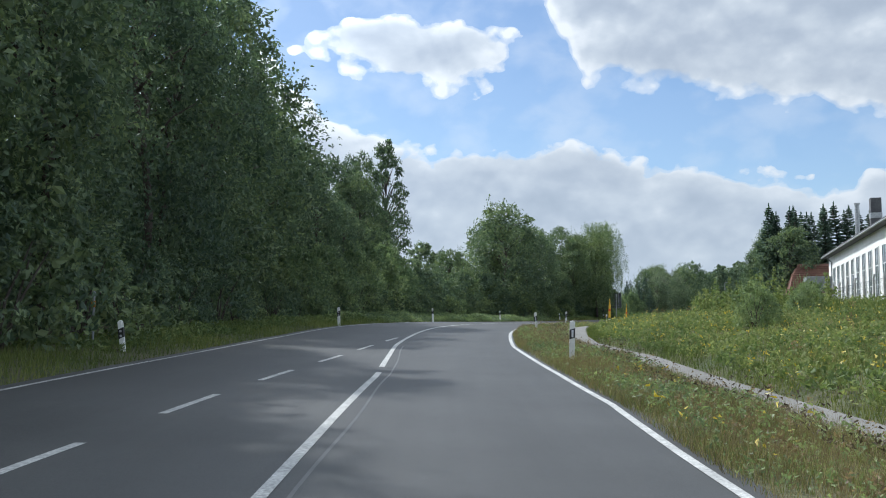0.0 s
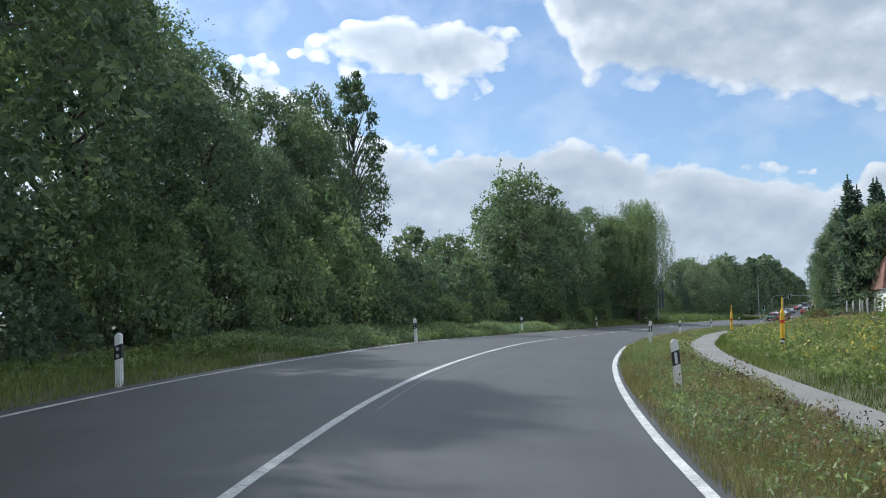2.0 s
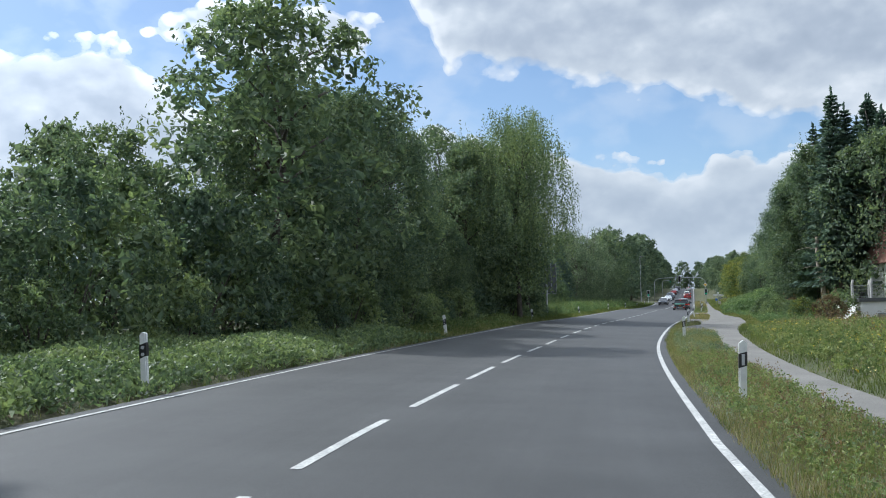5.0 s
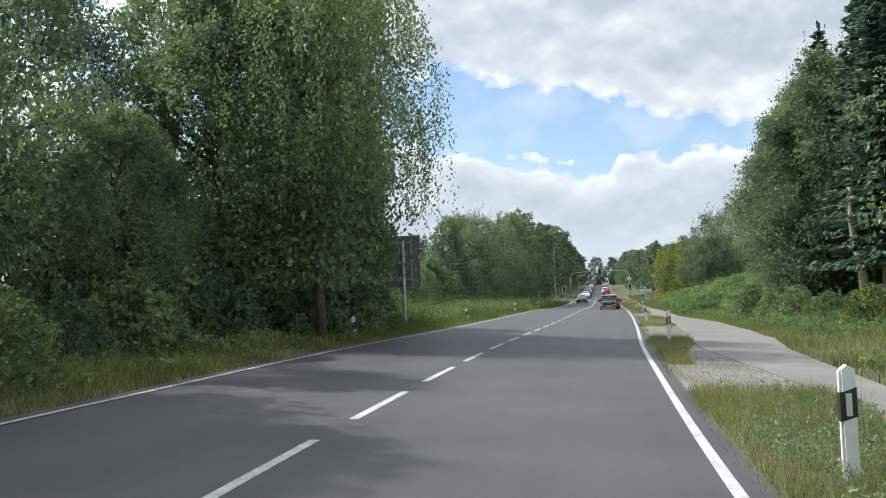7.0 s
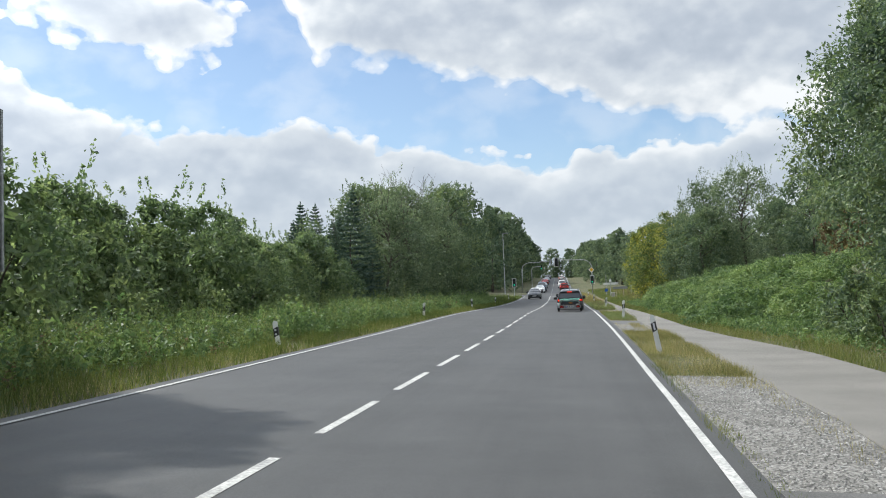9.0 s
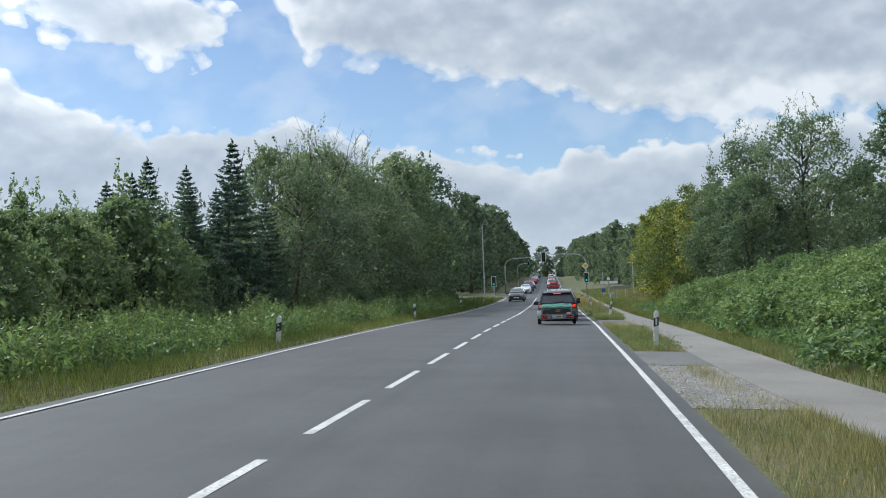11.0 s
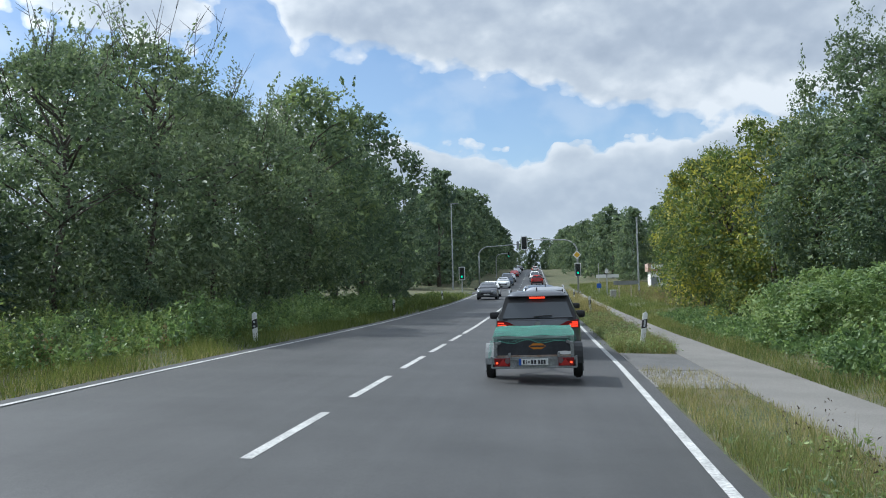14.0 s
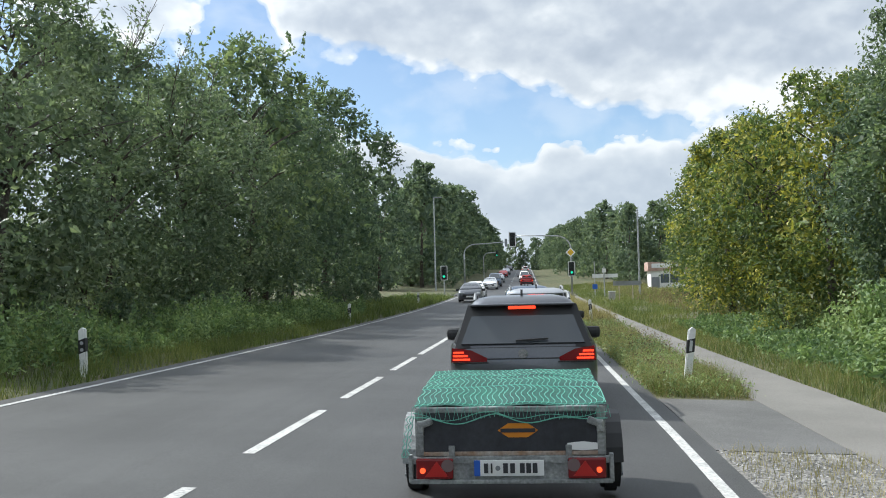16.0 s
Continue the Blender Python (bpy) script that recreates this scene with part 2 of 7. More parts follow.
GRAVEL = surface("gravel", worn((0.125, 0.120, 0.110), (0.215, 0.208, 0.193), 1.4, 25.0, 0.8), 0.95, bump=lambda t, p: noisy(t, p, 30.0, 2.0), bump_strength=0.7, bump_distance=0.03)


def soil_colour(t, pos):
    wide, mid, fine = noisy(t, pos, 0.12, 4.0), noisy(t, pos, 1.1, 5.0), noisy(t, pos, 14.0, 3.0)
    c = blend(t, ramp(t, wide, [(0.35, 0.0), (0.65, 1.0)]), (0.050, 0.066, 0.026), (0.080, 0.086, 0.036))
    c = blend(t, ramp(t, mid, [(0.42, 0.0), (0.72, 0.8)]), c, (0.13, 0.105, 0.058))
    return blend(t, 0.55, c, ramp(t, fine, [(0.25, 0.1), (0.75, 0.9)]), "OVERLAY")


SOIL = surface("grassy_soil", soil_colour, 0.95, bump=lambda t, p: noisy(t, p, 9.0, 4.0), bump_strength=0.8, bump_distance=0.06)
BARK = surface("bark", worn((0.055, 0.045, 0.036), (0.11, 0.095, 0.08), 3.0, 18.0, 0.5), 0.95, bump=lambda t, p: noisy(t, p, 16.0, 4.0), bump_strength=0.8, bump_distance=0.03)
DEAD_WOOD = surface("dead_wood", worn((0.30, 0.25, 0.20), (0.42, 0.36, 0.29), 2.0, 14.0, 0.4), 0.9, bump=lambda t, p: noisy(t, p, 12.0, 4.0), bump_strength=0.6, bump_distance=0.02)
LEAF_DARK = leaves("leaf_dark", (0.072, 0.112, 0.083), (0.144, 0.198, 0.120), (0.286, 0.343, 0.168), 0.44)
LEAF_MID = leaves("leaf_mid", (0.091, 0.135, 0.083), (0.186, 0.245, 0.120), (0.341, 0.396, 0.176), 0.45)
LEAF_LIGHT = leaves("leaf_light", (0.118, 0.172, 0.098), (0.215, 0.280, 0.148), (0.380, 0.430, 0.220), 0.50)
# aerial haze put into the leaf colour: paler and bluer than LEAF_DARK
LEAF_FAR_HAZE = leaves("leaf_far_haze", (0.089, 0.127, 0.098), (0.163, 0.212, 0.145), (0.275, 0.330, 0.204), 0.45, 0.35, 0.12)
GRASS_RED = leaves("grass_reddish", (0.11, 0.095, 0.05), (0.21, 0.165, 0.095), (0.33, 0.26, 0.15), 0.35, 0.6)
WEED = leaves("tall_weed", (0.083, 0.122, 0.055), (0.165, 0.215, 0.085), (0.322, 0.345, 0.144), 0.45, 0.6, 0.12)
LEAF_YELLOW = leaves("leaf_yellowing", (0.070, 0.105, 0.050), (0.145, 0.195, 0.068), (0.540, 0.480, 0.090), 0.46)
LEAF_GREY = leaves("leaf_grey_green", (0.086, 0.125, 0.081), (0.168, 0.218, 0.139), (0.328, 0.385, 0.247), 0.45)
LEAF_IVY = leaves("leaf_bramble", (0.083, 0.140, 0.065), (0.189, 0.271, 0.110), (0.358, 0.431, 0.190), 0.42, 0.8, 0.25)
LEAF_RUST = leaves("leaf_rusty", (0.105, 0.085, 0.055), (0.20, 0.145, 0.090), (0.33, 0.23, 0.14))
NEEDLE = leaves("needles", (0.058, 0.096, 0.084), (0.117, 0.173, 0.139), (0.224, 0.287, 0.209), 0.25, 0.35, 0.15)
GRASS_GREEN = leaves("grass_green", (0.070, 0.100, 0.030), (0.145, 0.180, 0.052), (0.28, 0.28, 0.10), 0.35, 0.25, 0.2)
GRASS_DRY = leaves("grass_dry", (0.14, 0.14, 0.055), (0.31, 0.27, 0.125), (0.50, 0.43, 0.25), 0.35, 0.5, 0.2)
GRASS_PALE = leaves("grass_pale", (0.12, 0.15, 0.062), (0.23, 0.27, 0.115), (0.40, 0.42, 0.21), 0.4, 0.9, 0.25)
HEADS = leaves("seed_heads", (0.035, 0.024, 0.016), (0.070, 0.050, 0.034), (0.13, 0.10, 0.07), 0.1)
BLOOM = leaves("blossoms", (0.42, 0.30, 0.03), (0.60, 0.46, 0.05), (0.70, 0.62, 0.30), 0.3)
WHITE = surface("white_plastic", worn((0.66, 0.66, 0.65), (0.76, 0.76, 0.74), 4.0, 20.0, 0.15), 0.5)
BLACK = surface("black_plastic", (0.018, 0.018, 0.019), 0.5)
REFLECTOR = surface("reflector", (0.62, 0.62, 0.66), 0.25, 0.3)
YELLOW = surface("yellow_plastic", worn((0.72, 0.42, 0.02), (0.80, 0.50, 0.04), 3.0, 20.0, 0.1), 0.5)
STEEL = surface("galvanised_steel", worn((0.30, 0.31, 0.31), (0.44, 0.45, 0.45), 6.0, 30.0, 0.25), 0.5, 0.6)
GREY_PAINT = surface("grey_sheet", worn((0.20, 0.21, 0.22), (0.26, 0.27, 0.28), 2.0, 20.0, 0.1), 0.6, 0.2)
SIGNAL_GREEN = surface("signal_housing", (0.018, 0.026, 0.022), 0.5)
CONCRETE = surface("concrete", worn((0.32, 0.31, 0.29), (0.42, 0.41, 0.38), 2.0, 25.0, 0.3), 0.9)
RENDER = surface("white_render", worn((0.72, 0.71, 0.68), (0.80, 0.79, 0.77), 0.7, 25.0, 0.2), 0.9)
ROOF_TILE = surface("brown_roof_tile", worn((0.13, 0.06, 0.042), (0.19, 0.095, 0.065), 1.0, 6.0, 0.35), 0.85)
DARK_ROOF = surface("dark_roof", worn((0.07, 0.07, 0.075), (0.11, 0.11, 0.11), 1.0, 12.0, 0.3), 0.8)
WINDOW = surface("window_glass", (0.10, 0.12, 0.14), 0.08, 0.0, gloss=0.9)


# ---- the lie of the land ----
# distance along our lane, its place and the height of the road there
AXIS = np.array([
    (-60, 0.00, -60.00, -1.80), (-20, 0.00, -20.00, -0.60), (0, 0.00, 0.00, 0.00), (20, 0.15, 20.00, 0.60), (40, 1.61, 39.94, 1.23), (60, 5.43, 59.55, 1.44),
    (80, 11.21, 78.70, 1.50), (100, 17.66, 97.62, 1.64), (120, 25.33, 116.09, 1.87), (140, 33.48, 134.36, 1.95), (160, 41.67, 152.60, 2.11), (180, 49.68, 170.93, 2.28),
    (200, 57.56, 189.31, 2.38), (240, 73.32, 226.07, 2.78), (265, 83.17, 249.05, 3.28), (290, 93.01, 272.03, 3.88), (330, 108.77, 308.80, 5.18), (380, 128.47, 354.75, 7.08),
    (430, 148.17, 400.71, 8.88), (480, 167.86, 446.67, 9.88), (700, 254.5, 648.9, 10.28)])


def spline(s, xs, ys):
    """A smooth curve through points (cubic, slopes from the neighbours)."""
    s, slope = np.asarray(s, float), np.gradient(ys, xs)
    k = np.clip(np.searchsorted(xs, s) - 1, 0, len(xs) - 2)
    h = xs[k + 1] - xs[k]
    u = np.clip((s - xs[k]) / h, 0, 1)
    return (2 * u**3 - 3 * u**2 + 1) * ys[k] + (u**3 - 2 * u**2 + u) * h * slope[k] + (3 * u**2 - 2 * u**3) * ys[k + 1] + (u**3 - u**2) * h * slope[k + 1]


DENSE = np.arange(-60, 700.5, 1.0)
LX, LY, LZ = (spline(DENSE, AXIS[:, 0], AXIS[:, n]) for n in (1, 2, 3))
TX, TY = np.gradient(LX), np.gradient(LY)
TX, TY = TX / np.hypot(TX, TY), TY / np.hypot(TX, TY)


def table(s, *pairs):
    return np.interp(s, [p[0] for p in pairs], [p[1] for p in pairs])


def crossfall(s):
    return table(s, (0, -0.012), (60, -0.025), (120, -0.04), (170, -0.045), (260, -0.02), (320, -0.02))


def edge_left(s):
    return table(s, (-60, -6.5), (13, -6.22), (30, -5.8), (50, -6.05), (60, -6.6), (70, -7.0), (80, -7.05), (90, -6.9), (99, -6.6), (112, -6.4), (125, -6.36), (163, -6.44), (180, -6.46), (187, -6.35), (207, -5.85), (230, -5.75), (700, -5.75))


def edge_right(s):
    return table(s, (-60, 2.2), (9, 2.26), (13, 2.32), (18, 2.1), (24, 1.72), (27, 1.52), (36, 1.39), (42, 1.36), (54, 1.3), (67, 1.08), (80, 0.85), (95, 1.0), (110, 1.08), (125, 1.15), (140, 1.28), (160, 1.33), (180, 1.42), (190, 1.53), (230, 1.6), (700, 1.6))


def middle(s):
    return table(s, (-60, -1.44), (17, -1.26), (22, -1.55), (26.4, -1.82), (37, -2.06), (50, -2.36), (62, -2.78), (72, -3.05), (80, -3.12), (90, -2.9), (100, -2.66), (120, -2.68), (140, -2.75), (165, -2.65), (180, -2.58), (192, -2.42), (205, -2.2), (230, -2.05), (700, -2.05))


def path_left(s):
    return table(s, (-60, 4.5), (10, 4.42), (24, 4.25), (30, 3.42), (40, 3.6), (64, 3.3), (88, 2.9), (106, 3.2), (114, 3.2), (124, 2.65), (133, 2.72), (138, 3.05), (156, 3.12), (166, 2.9), (190, 3.08), (203, 3.25), (226, 3.4), (700, 3.4))


def path_right(s):
    return path_left(s) + table(s, (-60, 0.9), (24, 0.85), (36, 0.8), (60, 1.05), (100, 1.15), (114, 1.15), (118, 1.5), (125, 2.2), (131, 2.75), (140, 2.55), (150, 2.5), (158, 1.8), (165, 1.55), (170, 1.55), (190, 1.4), (203, 1.1), (700, 1.0))


def island(s):
    """The outer edge of the grass before the link to the path."""
    return table(s, (118, 1.95), (121, 1.9), (125.2, 2.45), (127, 2.62), (130, 2.7))


def road_z(s, off):
    return np.interp(s, DENSE, LZ) + crossfall(s) * np.clip(off, -6.5, 5)


def plan(x, y):
    """Distance along the lane and offset to its right for places on the map."""
    x, y = np.atleast_1d(np.asarray(x, float)), np.atleast_1d(np.asarray(y, float))
    s, off = np.empty_like(x), np.empty_like(x)
    for a in range(0, len(x), 4000):
        d = (x[a:a + 4000, None] - LX) ** 2 + (y[a:a + 4000, None] - LY) ** 2
        k = d.argmin(1)
        vx, vy = x[a:a + 4000] - LX[k], y[a:a + 4000] - LY[k]
        along = vx * TX[k] + vy * TY[k]
        s[a:a + 4000] = DENSE[k] + np.where((k == 0) | (k == len(DENSE) - 1), along, np.clip(along, -1, 1))
        off[a:a + 4000] = vx * TY[k] - vy * TX[k]
    return s, off


def lump(s, a, b, soft):
    """1 between a and b, falling to 0 softly outside."""
    u = np.clip(np.minimum(s - a, b - s) / soft + 0.5, 0, 1)
    return u * u * (3 - 2 * u)


def land_z(s, off):
    """The ground: level with the road, a meadow that rises, a bank with brambles, a shallow gutter."""
    z = road_z(s, off)
    out_l, out_r = np.maximum(edge_left(s) - 0.5 - off, 0), np.maximum(off - path_right(s), 0)
    z = z + (0.10 + 0.22 * lump(s, 52, 100, 16)) * (1 - np.exp(-out_l / 0.8)) + 0.012 * np.minimum(out_l, 30)
    meadow = lump(s, -80, 112, 26) * (1.15 * (1 - np.exp(-out_r / 6.5)))
    bank = lump(s, 160, 204, 12) * 2.3 * np.clip((out_r - 2.2) / 5.5, 0, 1) ** 1.1
    ease = 0.35 * (1 - np.exp(-out_r / 5.0))
    z = z + np.maximum(np.maximum(meadow, bank), ease)
    roll = np.sin(s * 0.83 + off * 0.4) * np.cos(off * 0.9 - s * 0.21)
    return z + 0.05 * roll * np.clip((out_l + out_r) / 1.5, 0, 1)


def spot(s, off, lift=0.0):
    """A place on the ground from distance and offset."""
    x, y = np.interp(s, DENSE, LX) + off * np.interp(s, DENSE, TY), np.interp(s, DENSE, LY) - off * np.interp(s, DENSE, TX)
    return Vector((float(x), float(y), float(land_z(s, off)) + lift))


def heading(s):
    """Turn about z that points a thing's +y along the road."""
    return -math.degrees(math.atan2(float(np.interp(s, DENSE, TX)), float(np.interp(s, DENSE, TY))))


def mesh_of(name, verts, faces, material, smooth=False):
    me = bpy.data.meshes.new(name)
    verts = np.asarray(verts, np.float32)
    me.vertices.add(len(verts))
    me.vertices.foreach_set("co", verts.ravel())
    faces = np.asarray(faces, np.int32)
    n, k = faces.shape
    me.loops.add(n * k)
    me.loops.foreach_set("vertex_index", faces.ravel())
    me.polygons.add(n)
    me.polygons.foreach_set("loop_start", np.arange(0, n * k, k, dtype=np.int32))
    me.polygons.foreach_set("use_smooth", np.full(n, smooth))
    me.update(calc_edges=True)
    if material:
        me.materials.append(material)
    return me


def part(name, bm, material, parent=None, label="", smooth=False):
    """Links a bmesh as one mesh object, under a thing or a part."""
    me = bpy.data.meshes.new(name)
    bm.to_mesh(me)
    bm.free()
    if smooth:
        me.polygons.foreach_set("use_smooth", [True] * len(me.polygons))
    me.materials.append(material)
    ob = new(name, me)
    ob.parent = parent
    return tagged(ob, label) if label else ob


def strip(name, stretch, left, right, material, lift=0.0, thick=0.0, base=road_z, step=1.0, across=1):
    """A band along the road between two offsets (functions or numbers)."""
    a, b = stretch
    s = np.linspace(a, b, max(2, int(round((b - a) / step)) + 1))
    lo = left(s) if callable(left) else np.full_like(s, left)
    hi = right(s) if callable(right) else np.full_like(s, right)
    x0, y0, tx, ty = (np.interp(s, DENSE, v) for v in (LX, LY, TX, TY))
    rows, n = [], across + 1
    for k in range(n):
        off = lo + (hi - lo) * k / across
        rows.append(np.stack([x0 + off * ty, y0 - off * tx, base(s, off) + lift], 1))
    v = np.stack(rows, 1).reshape(-1, 3)
    q = [(i * n + k, i * n + k + 1, (i + 1) * n + k + 1, (i + 1) * n + k) for i in range(len(s) - 1) for k in range(across)]
    if thick:
        m = len(v)
        v = np.concatenate([v, v - (0, 0, thick)])
        for i in range(len(s) - 1):
            q.append((i * n, (i + 1) * n, (i + 1) * n + m, i * n + m))
            q.append((i * n + across + m, (i + 1) * n + across + m, (i + 1) * n + across, i * n + across))
        for k in range(across):
            q.append((k + 1, k, k + m, k + 1 + m))
            e = (len(s) - 1) * n + k
            q.append((e, e + 1, e + 1 + m, e + m))
    me = mesh_of(name, v, q, material)
    if material is ASPHALT:
        place = np.concatenate([np.stack([s, lo + (hi - lo) * k / across], 1) for k in range(n)]).reshape(n, len(s), 2).transpose(1, 0, 2).reshape(-1, 2)
        place = np.concatenate([place, place]) if thick else place
        me.uv_layers.new(name="lane").data.foreach_set("uv", place[np.asarray(q).ravel()].astype(np.float32).ravel())
    return new(name, me)


# ---- the ground, one sheet to the horizon ----
def graded(near_a, near_b, step, far, grow=1.28):
    inner = list(np.arange(near_a, near_b + 0.1, step))
    right, left, g = [inner[-1]], [inner[0]], step
    while right[-1] < far:
        g *= grow
        right.append(right[-1] + g)
        left.append(left[-1] - g)
    return np.array(left[:0:-1] + inner + right[1:])


TILT_MAP = radians(15.0)
gu, gv = graded(-28, 28, 0.8, 3500), graded(-22, 300, 1.0, 3500)
uu, vv = np.meshgrid(gu, gv)
gx = (uu * math.cos(TILT_MAP) + vv * math.sin(TILT_MAP)).ravel()
gy = (-uu * math.sin(TILT_MAP) + vv * math.cos(TILT_MAP)).ravel()
gs, go = plan(gx, gy)
gz = land_z(gs, go)
paved = (go > edge_left(gs) - 0.9) & (go < edge_right(gs) + 0.9)
paved |= (go > path_left(gs) - 0.9) & (go < path_right(gs) + 0.9)
gz = np.where(paved, road_z(gs, go) - 0.10, gz)
nu = len(gu)
idx = np.arange(len(gx)).reshape(len(gv), nu)
quads = np.stack([idx[:-1, :-1], idx[:-1, 1:], idx[1:, 1:], idx[1:, :-1]], -1).reshape(-1, 4)
ground = new("ground", mesh_of("ground", np.stack([gx, gy, gz], 1), quads, SOIL, True))
tagged(ground, "grassy earth of verges, meadow and woodland floor", "ground", kind="structure")

road = strip("road", (-60, 548), lambda s: edge_left(s) - 0.32, lambda s: edge_right(s) + 0.26, ASPHALT, 0.0, 0.25, across=6)
tagged(road, "two-lane grey asphalt road bending to the right", "road", kind="structure")
cycle_path = strip("pavement", (-60, 262), path_left, path_right, PATHWAY, 0.012, 0.2, across=2)
tagged(cycle_path, "light grey asphalt cycle path beside the verge", "path", kind="structure")
for a, b, lab in ((129.9, 133.8, "asphalt link from the road to the cycle path"), (167.0, 170.8, "short asphalt apron between road and cycle path"), (189.2, 193.2, "short asphalt apron between road and cycle path")):
    link = strip("pavement", (a, b), lambda s: edge_right(s) + 0.261, lambda s: path_left(s) - 0.002, APRON, 0.008, 0.2, step=0.5)
    tagged(link, lab, "apron", kind="structure")
for a, b in ((113.5, 118.5), (133.8, 143.5), (160.5, 167.0), (186.3, 189.2)):
    bed = strip("gravel_verge", (a, b), lambda s: edge_right(s) + 0.261, lambda s: path_left(s) - 0.002, GRAVEL, 0.0, 0.2, step=0.5)
    tagged(bed, "pale gravel patch in the worn verge", "gravel", kind="structure")
for a, b in ((-60, 113.5), (118.5, 129.9), (143.5, 160.5), (170.8, 186.3), (193.2, 262)):
    bed = strip("verge", (a, b), lambda s: edge_right(s) + 0.261, lambda s: path_left(s) - 0.002, SOIL, -0.006, 0.25, across=3)
    tagged(bed, "strip of grassy soil between road and cycle path", "verge", kind="structure")
bed = strip("gravel_verge", (118.6, 126.4), lambda s: island(s), lambda s: path_left(s) - 0.02, GRAVEL, 0.0, 0.2, step=0.5)
tagged(bed, "pale gravel beside the worn grass island", "gravel", kind="structure")
junction = strip("road", (264, 274), lambda s: edge_right(s) + 0.31, 60.0, ASPHALT, 0.004, 0.25, across=12)
tagged(junction, "side road joining at the traffic lights", "road", kind="structure")
junction_b = strip("road", (264, 274), -60.0, lambda s: edge_left(s) - 0.33, ASPHALT, 0.004, 0.25, across=12)
tagged(junction_b, "side road joining at the traffic lights", "road", kind="structure")

# paint on the road
for name, line, wide, lab in (("edge_line", edge_left, 0.09, "white edge line"), ("edge_line", edge_right, 0.105, "white edge line, slightly worn")):
    mark = strip(name, (-60, 262), lambda s, e=line, h=wide: e(s) - h / 2, lambda s, e=line, h=wide: e(s) + h / 2, LINE, 0.005)
    mark.parent = road
    tagged(mark, lab)
    mark = strip(name, (276, 545), lambda s, e=line, h=wide: e(s) - h / 2, lambda s, e=line, h=wide: e(s) + h / 2, LINE, 0.005)
    mark.parent = road
for a, b in ((-60, 17.4), (18.7, 71.3)):
    mark = strip("solid_line", (a, b), lambda s: middle(s) - 0.055, lambda s: middle(s) + 0.055, LINE, 0.005)
    mark.parent = road
    tagged(mark, "solid white centre line")


def dash(a, b, line):
    m = strip("dash", (a, b), lambda s: line(s) - 0.055, lambda s: line(s) + 0.055, LINE, 0.005)
    m.parent = road


for n in range(-6, 7):
    dash(2.35 + 4.33 * n, 4.5 + 4.33 * n, lambda s: table(s, (-30, -4.2), (7.3, -3.46), (13, -3.2), (21.8, -2.65), (30.7, -2.22), (40, -2.5)))
for n in range(42):
    a = table(n, (0, 72.9), (1, 77.6), (2, 82.6), (5, 96.8), (6, 101.1), (11, 122.9), (20, 162.0), (25, 184.0), (26, 188.3), (27, 192.4), (28, 196.5), (45, 271.0))
    if a < 201 or 276 < a:
        dash(float(a), float(a) + table(n, (0, 3.5), (2, 3.6), (5, 2.9), (40, 2.9)), middle)
mark = strip("solid_line", (200.2, 262), lambda s: middle(s) - 0.06, lambda s: middle(s) + 0.06, LINE, 0.005)
mark.parent = road
mark = strip("stop_line", (261.6, 262.1), lambda s: middle(s) + 0.08, lambda s: edge_right(s) - 0.08, LINE, 0.006)
mark.parent = road
for n in range(29):
    dash(276 + n * 9.0, 279 + n * 9.0, middle)

# tar seams and mended patches
for a, e, shift, wide in ((-20, 26, 0.22, 0.035), (38, 74, 0.24, 0.03)):
    seam = strip("tar_seam", (a, e), lambda s, d=shift: middle(s) + d + 0.03 * np.sin(s * 0.7), lambda s, d=shift, h=wide: middle(s) + d + h + 0.03 * np.sin(s * 0.7), SEAM, 0.003)
    seam.parent = road
# loose stones on the gravel
rng = np.random.default_rng(77)
stones, sides = [], []
for a, b, n in ((113.5, 118.5, 1500), (118.6, 125.5, 2600), (133.8, 143.5, 5600), (160.5, 167.0, 2200), (186.3, 189.2, 1500)):
    s, u = rng.uniform(a, b, n), rng.uniform(0, 1, n)
    off = edge_right(s) + 0.28 + u * (path_left(s) - edge_right(s) - 0.3)
    x0, y0, tx, ty = (np.interp(s, DENSE, v) for v in (LX, LY, TX, TY))
    c = np.stack([x0 + off * ty, y0 - off * tx, road_z(s, off) + 0.004], 1)
    r = rng.uniform(0.007, 0.022, (n, 1)) * rng.uniform(0.6, 1.2, (n, 3)) * (1, 1, 0.7)
    ang = rng.uniform(0, 6.283, n)
    ax = np.stack([np.cos(ang), np.sin(ang), 0 * ang], 1)
    ay = np.stack([-np.sin(ang), np.cos(ang), 0 * ang], 1)
    up = np.array((0, 0, 1.0))
    stones.append(np.stack([c + ax * r[:, :1], c + ay * r[:, 1:2], c - ax * r[:, :1], c - ay * r[:, 1:2], c + up * r[:, 2:]], 1).reshape(-1, 3))
stones = np.concatenate(stones)
first = np.arange(0, len(stones), 5)[:, None]
tris = np.concatenate([first + (k, (k + 1) % 4, 4) for k in range(4)])
PEBBLE = surface("pebbles", (0.3, 0.29, 0.28), 0.9)
pt = PEBBLE.node_tree
shade = ramp(pt, pt.nodes.new("ShaderNodeNewGeometry").outputs["Random Per Island"], [(0.0, (0.12, 0.116, 0.11)), (0.6, (0.25, 0.245, 0.23)), (1.0, (0.42, 0.41, 0.39))])
pt.links.new(shade, next(n for n in pt.nodes if n.type == "BSDF_PRINCIPLED").inputs["Base Color"])
tagged(new("pebbles", mesh_of("pebbles", stones, tris, PEBBLE)), "loose grey pebbles on the worn verge", "gravel", kind="stuff")


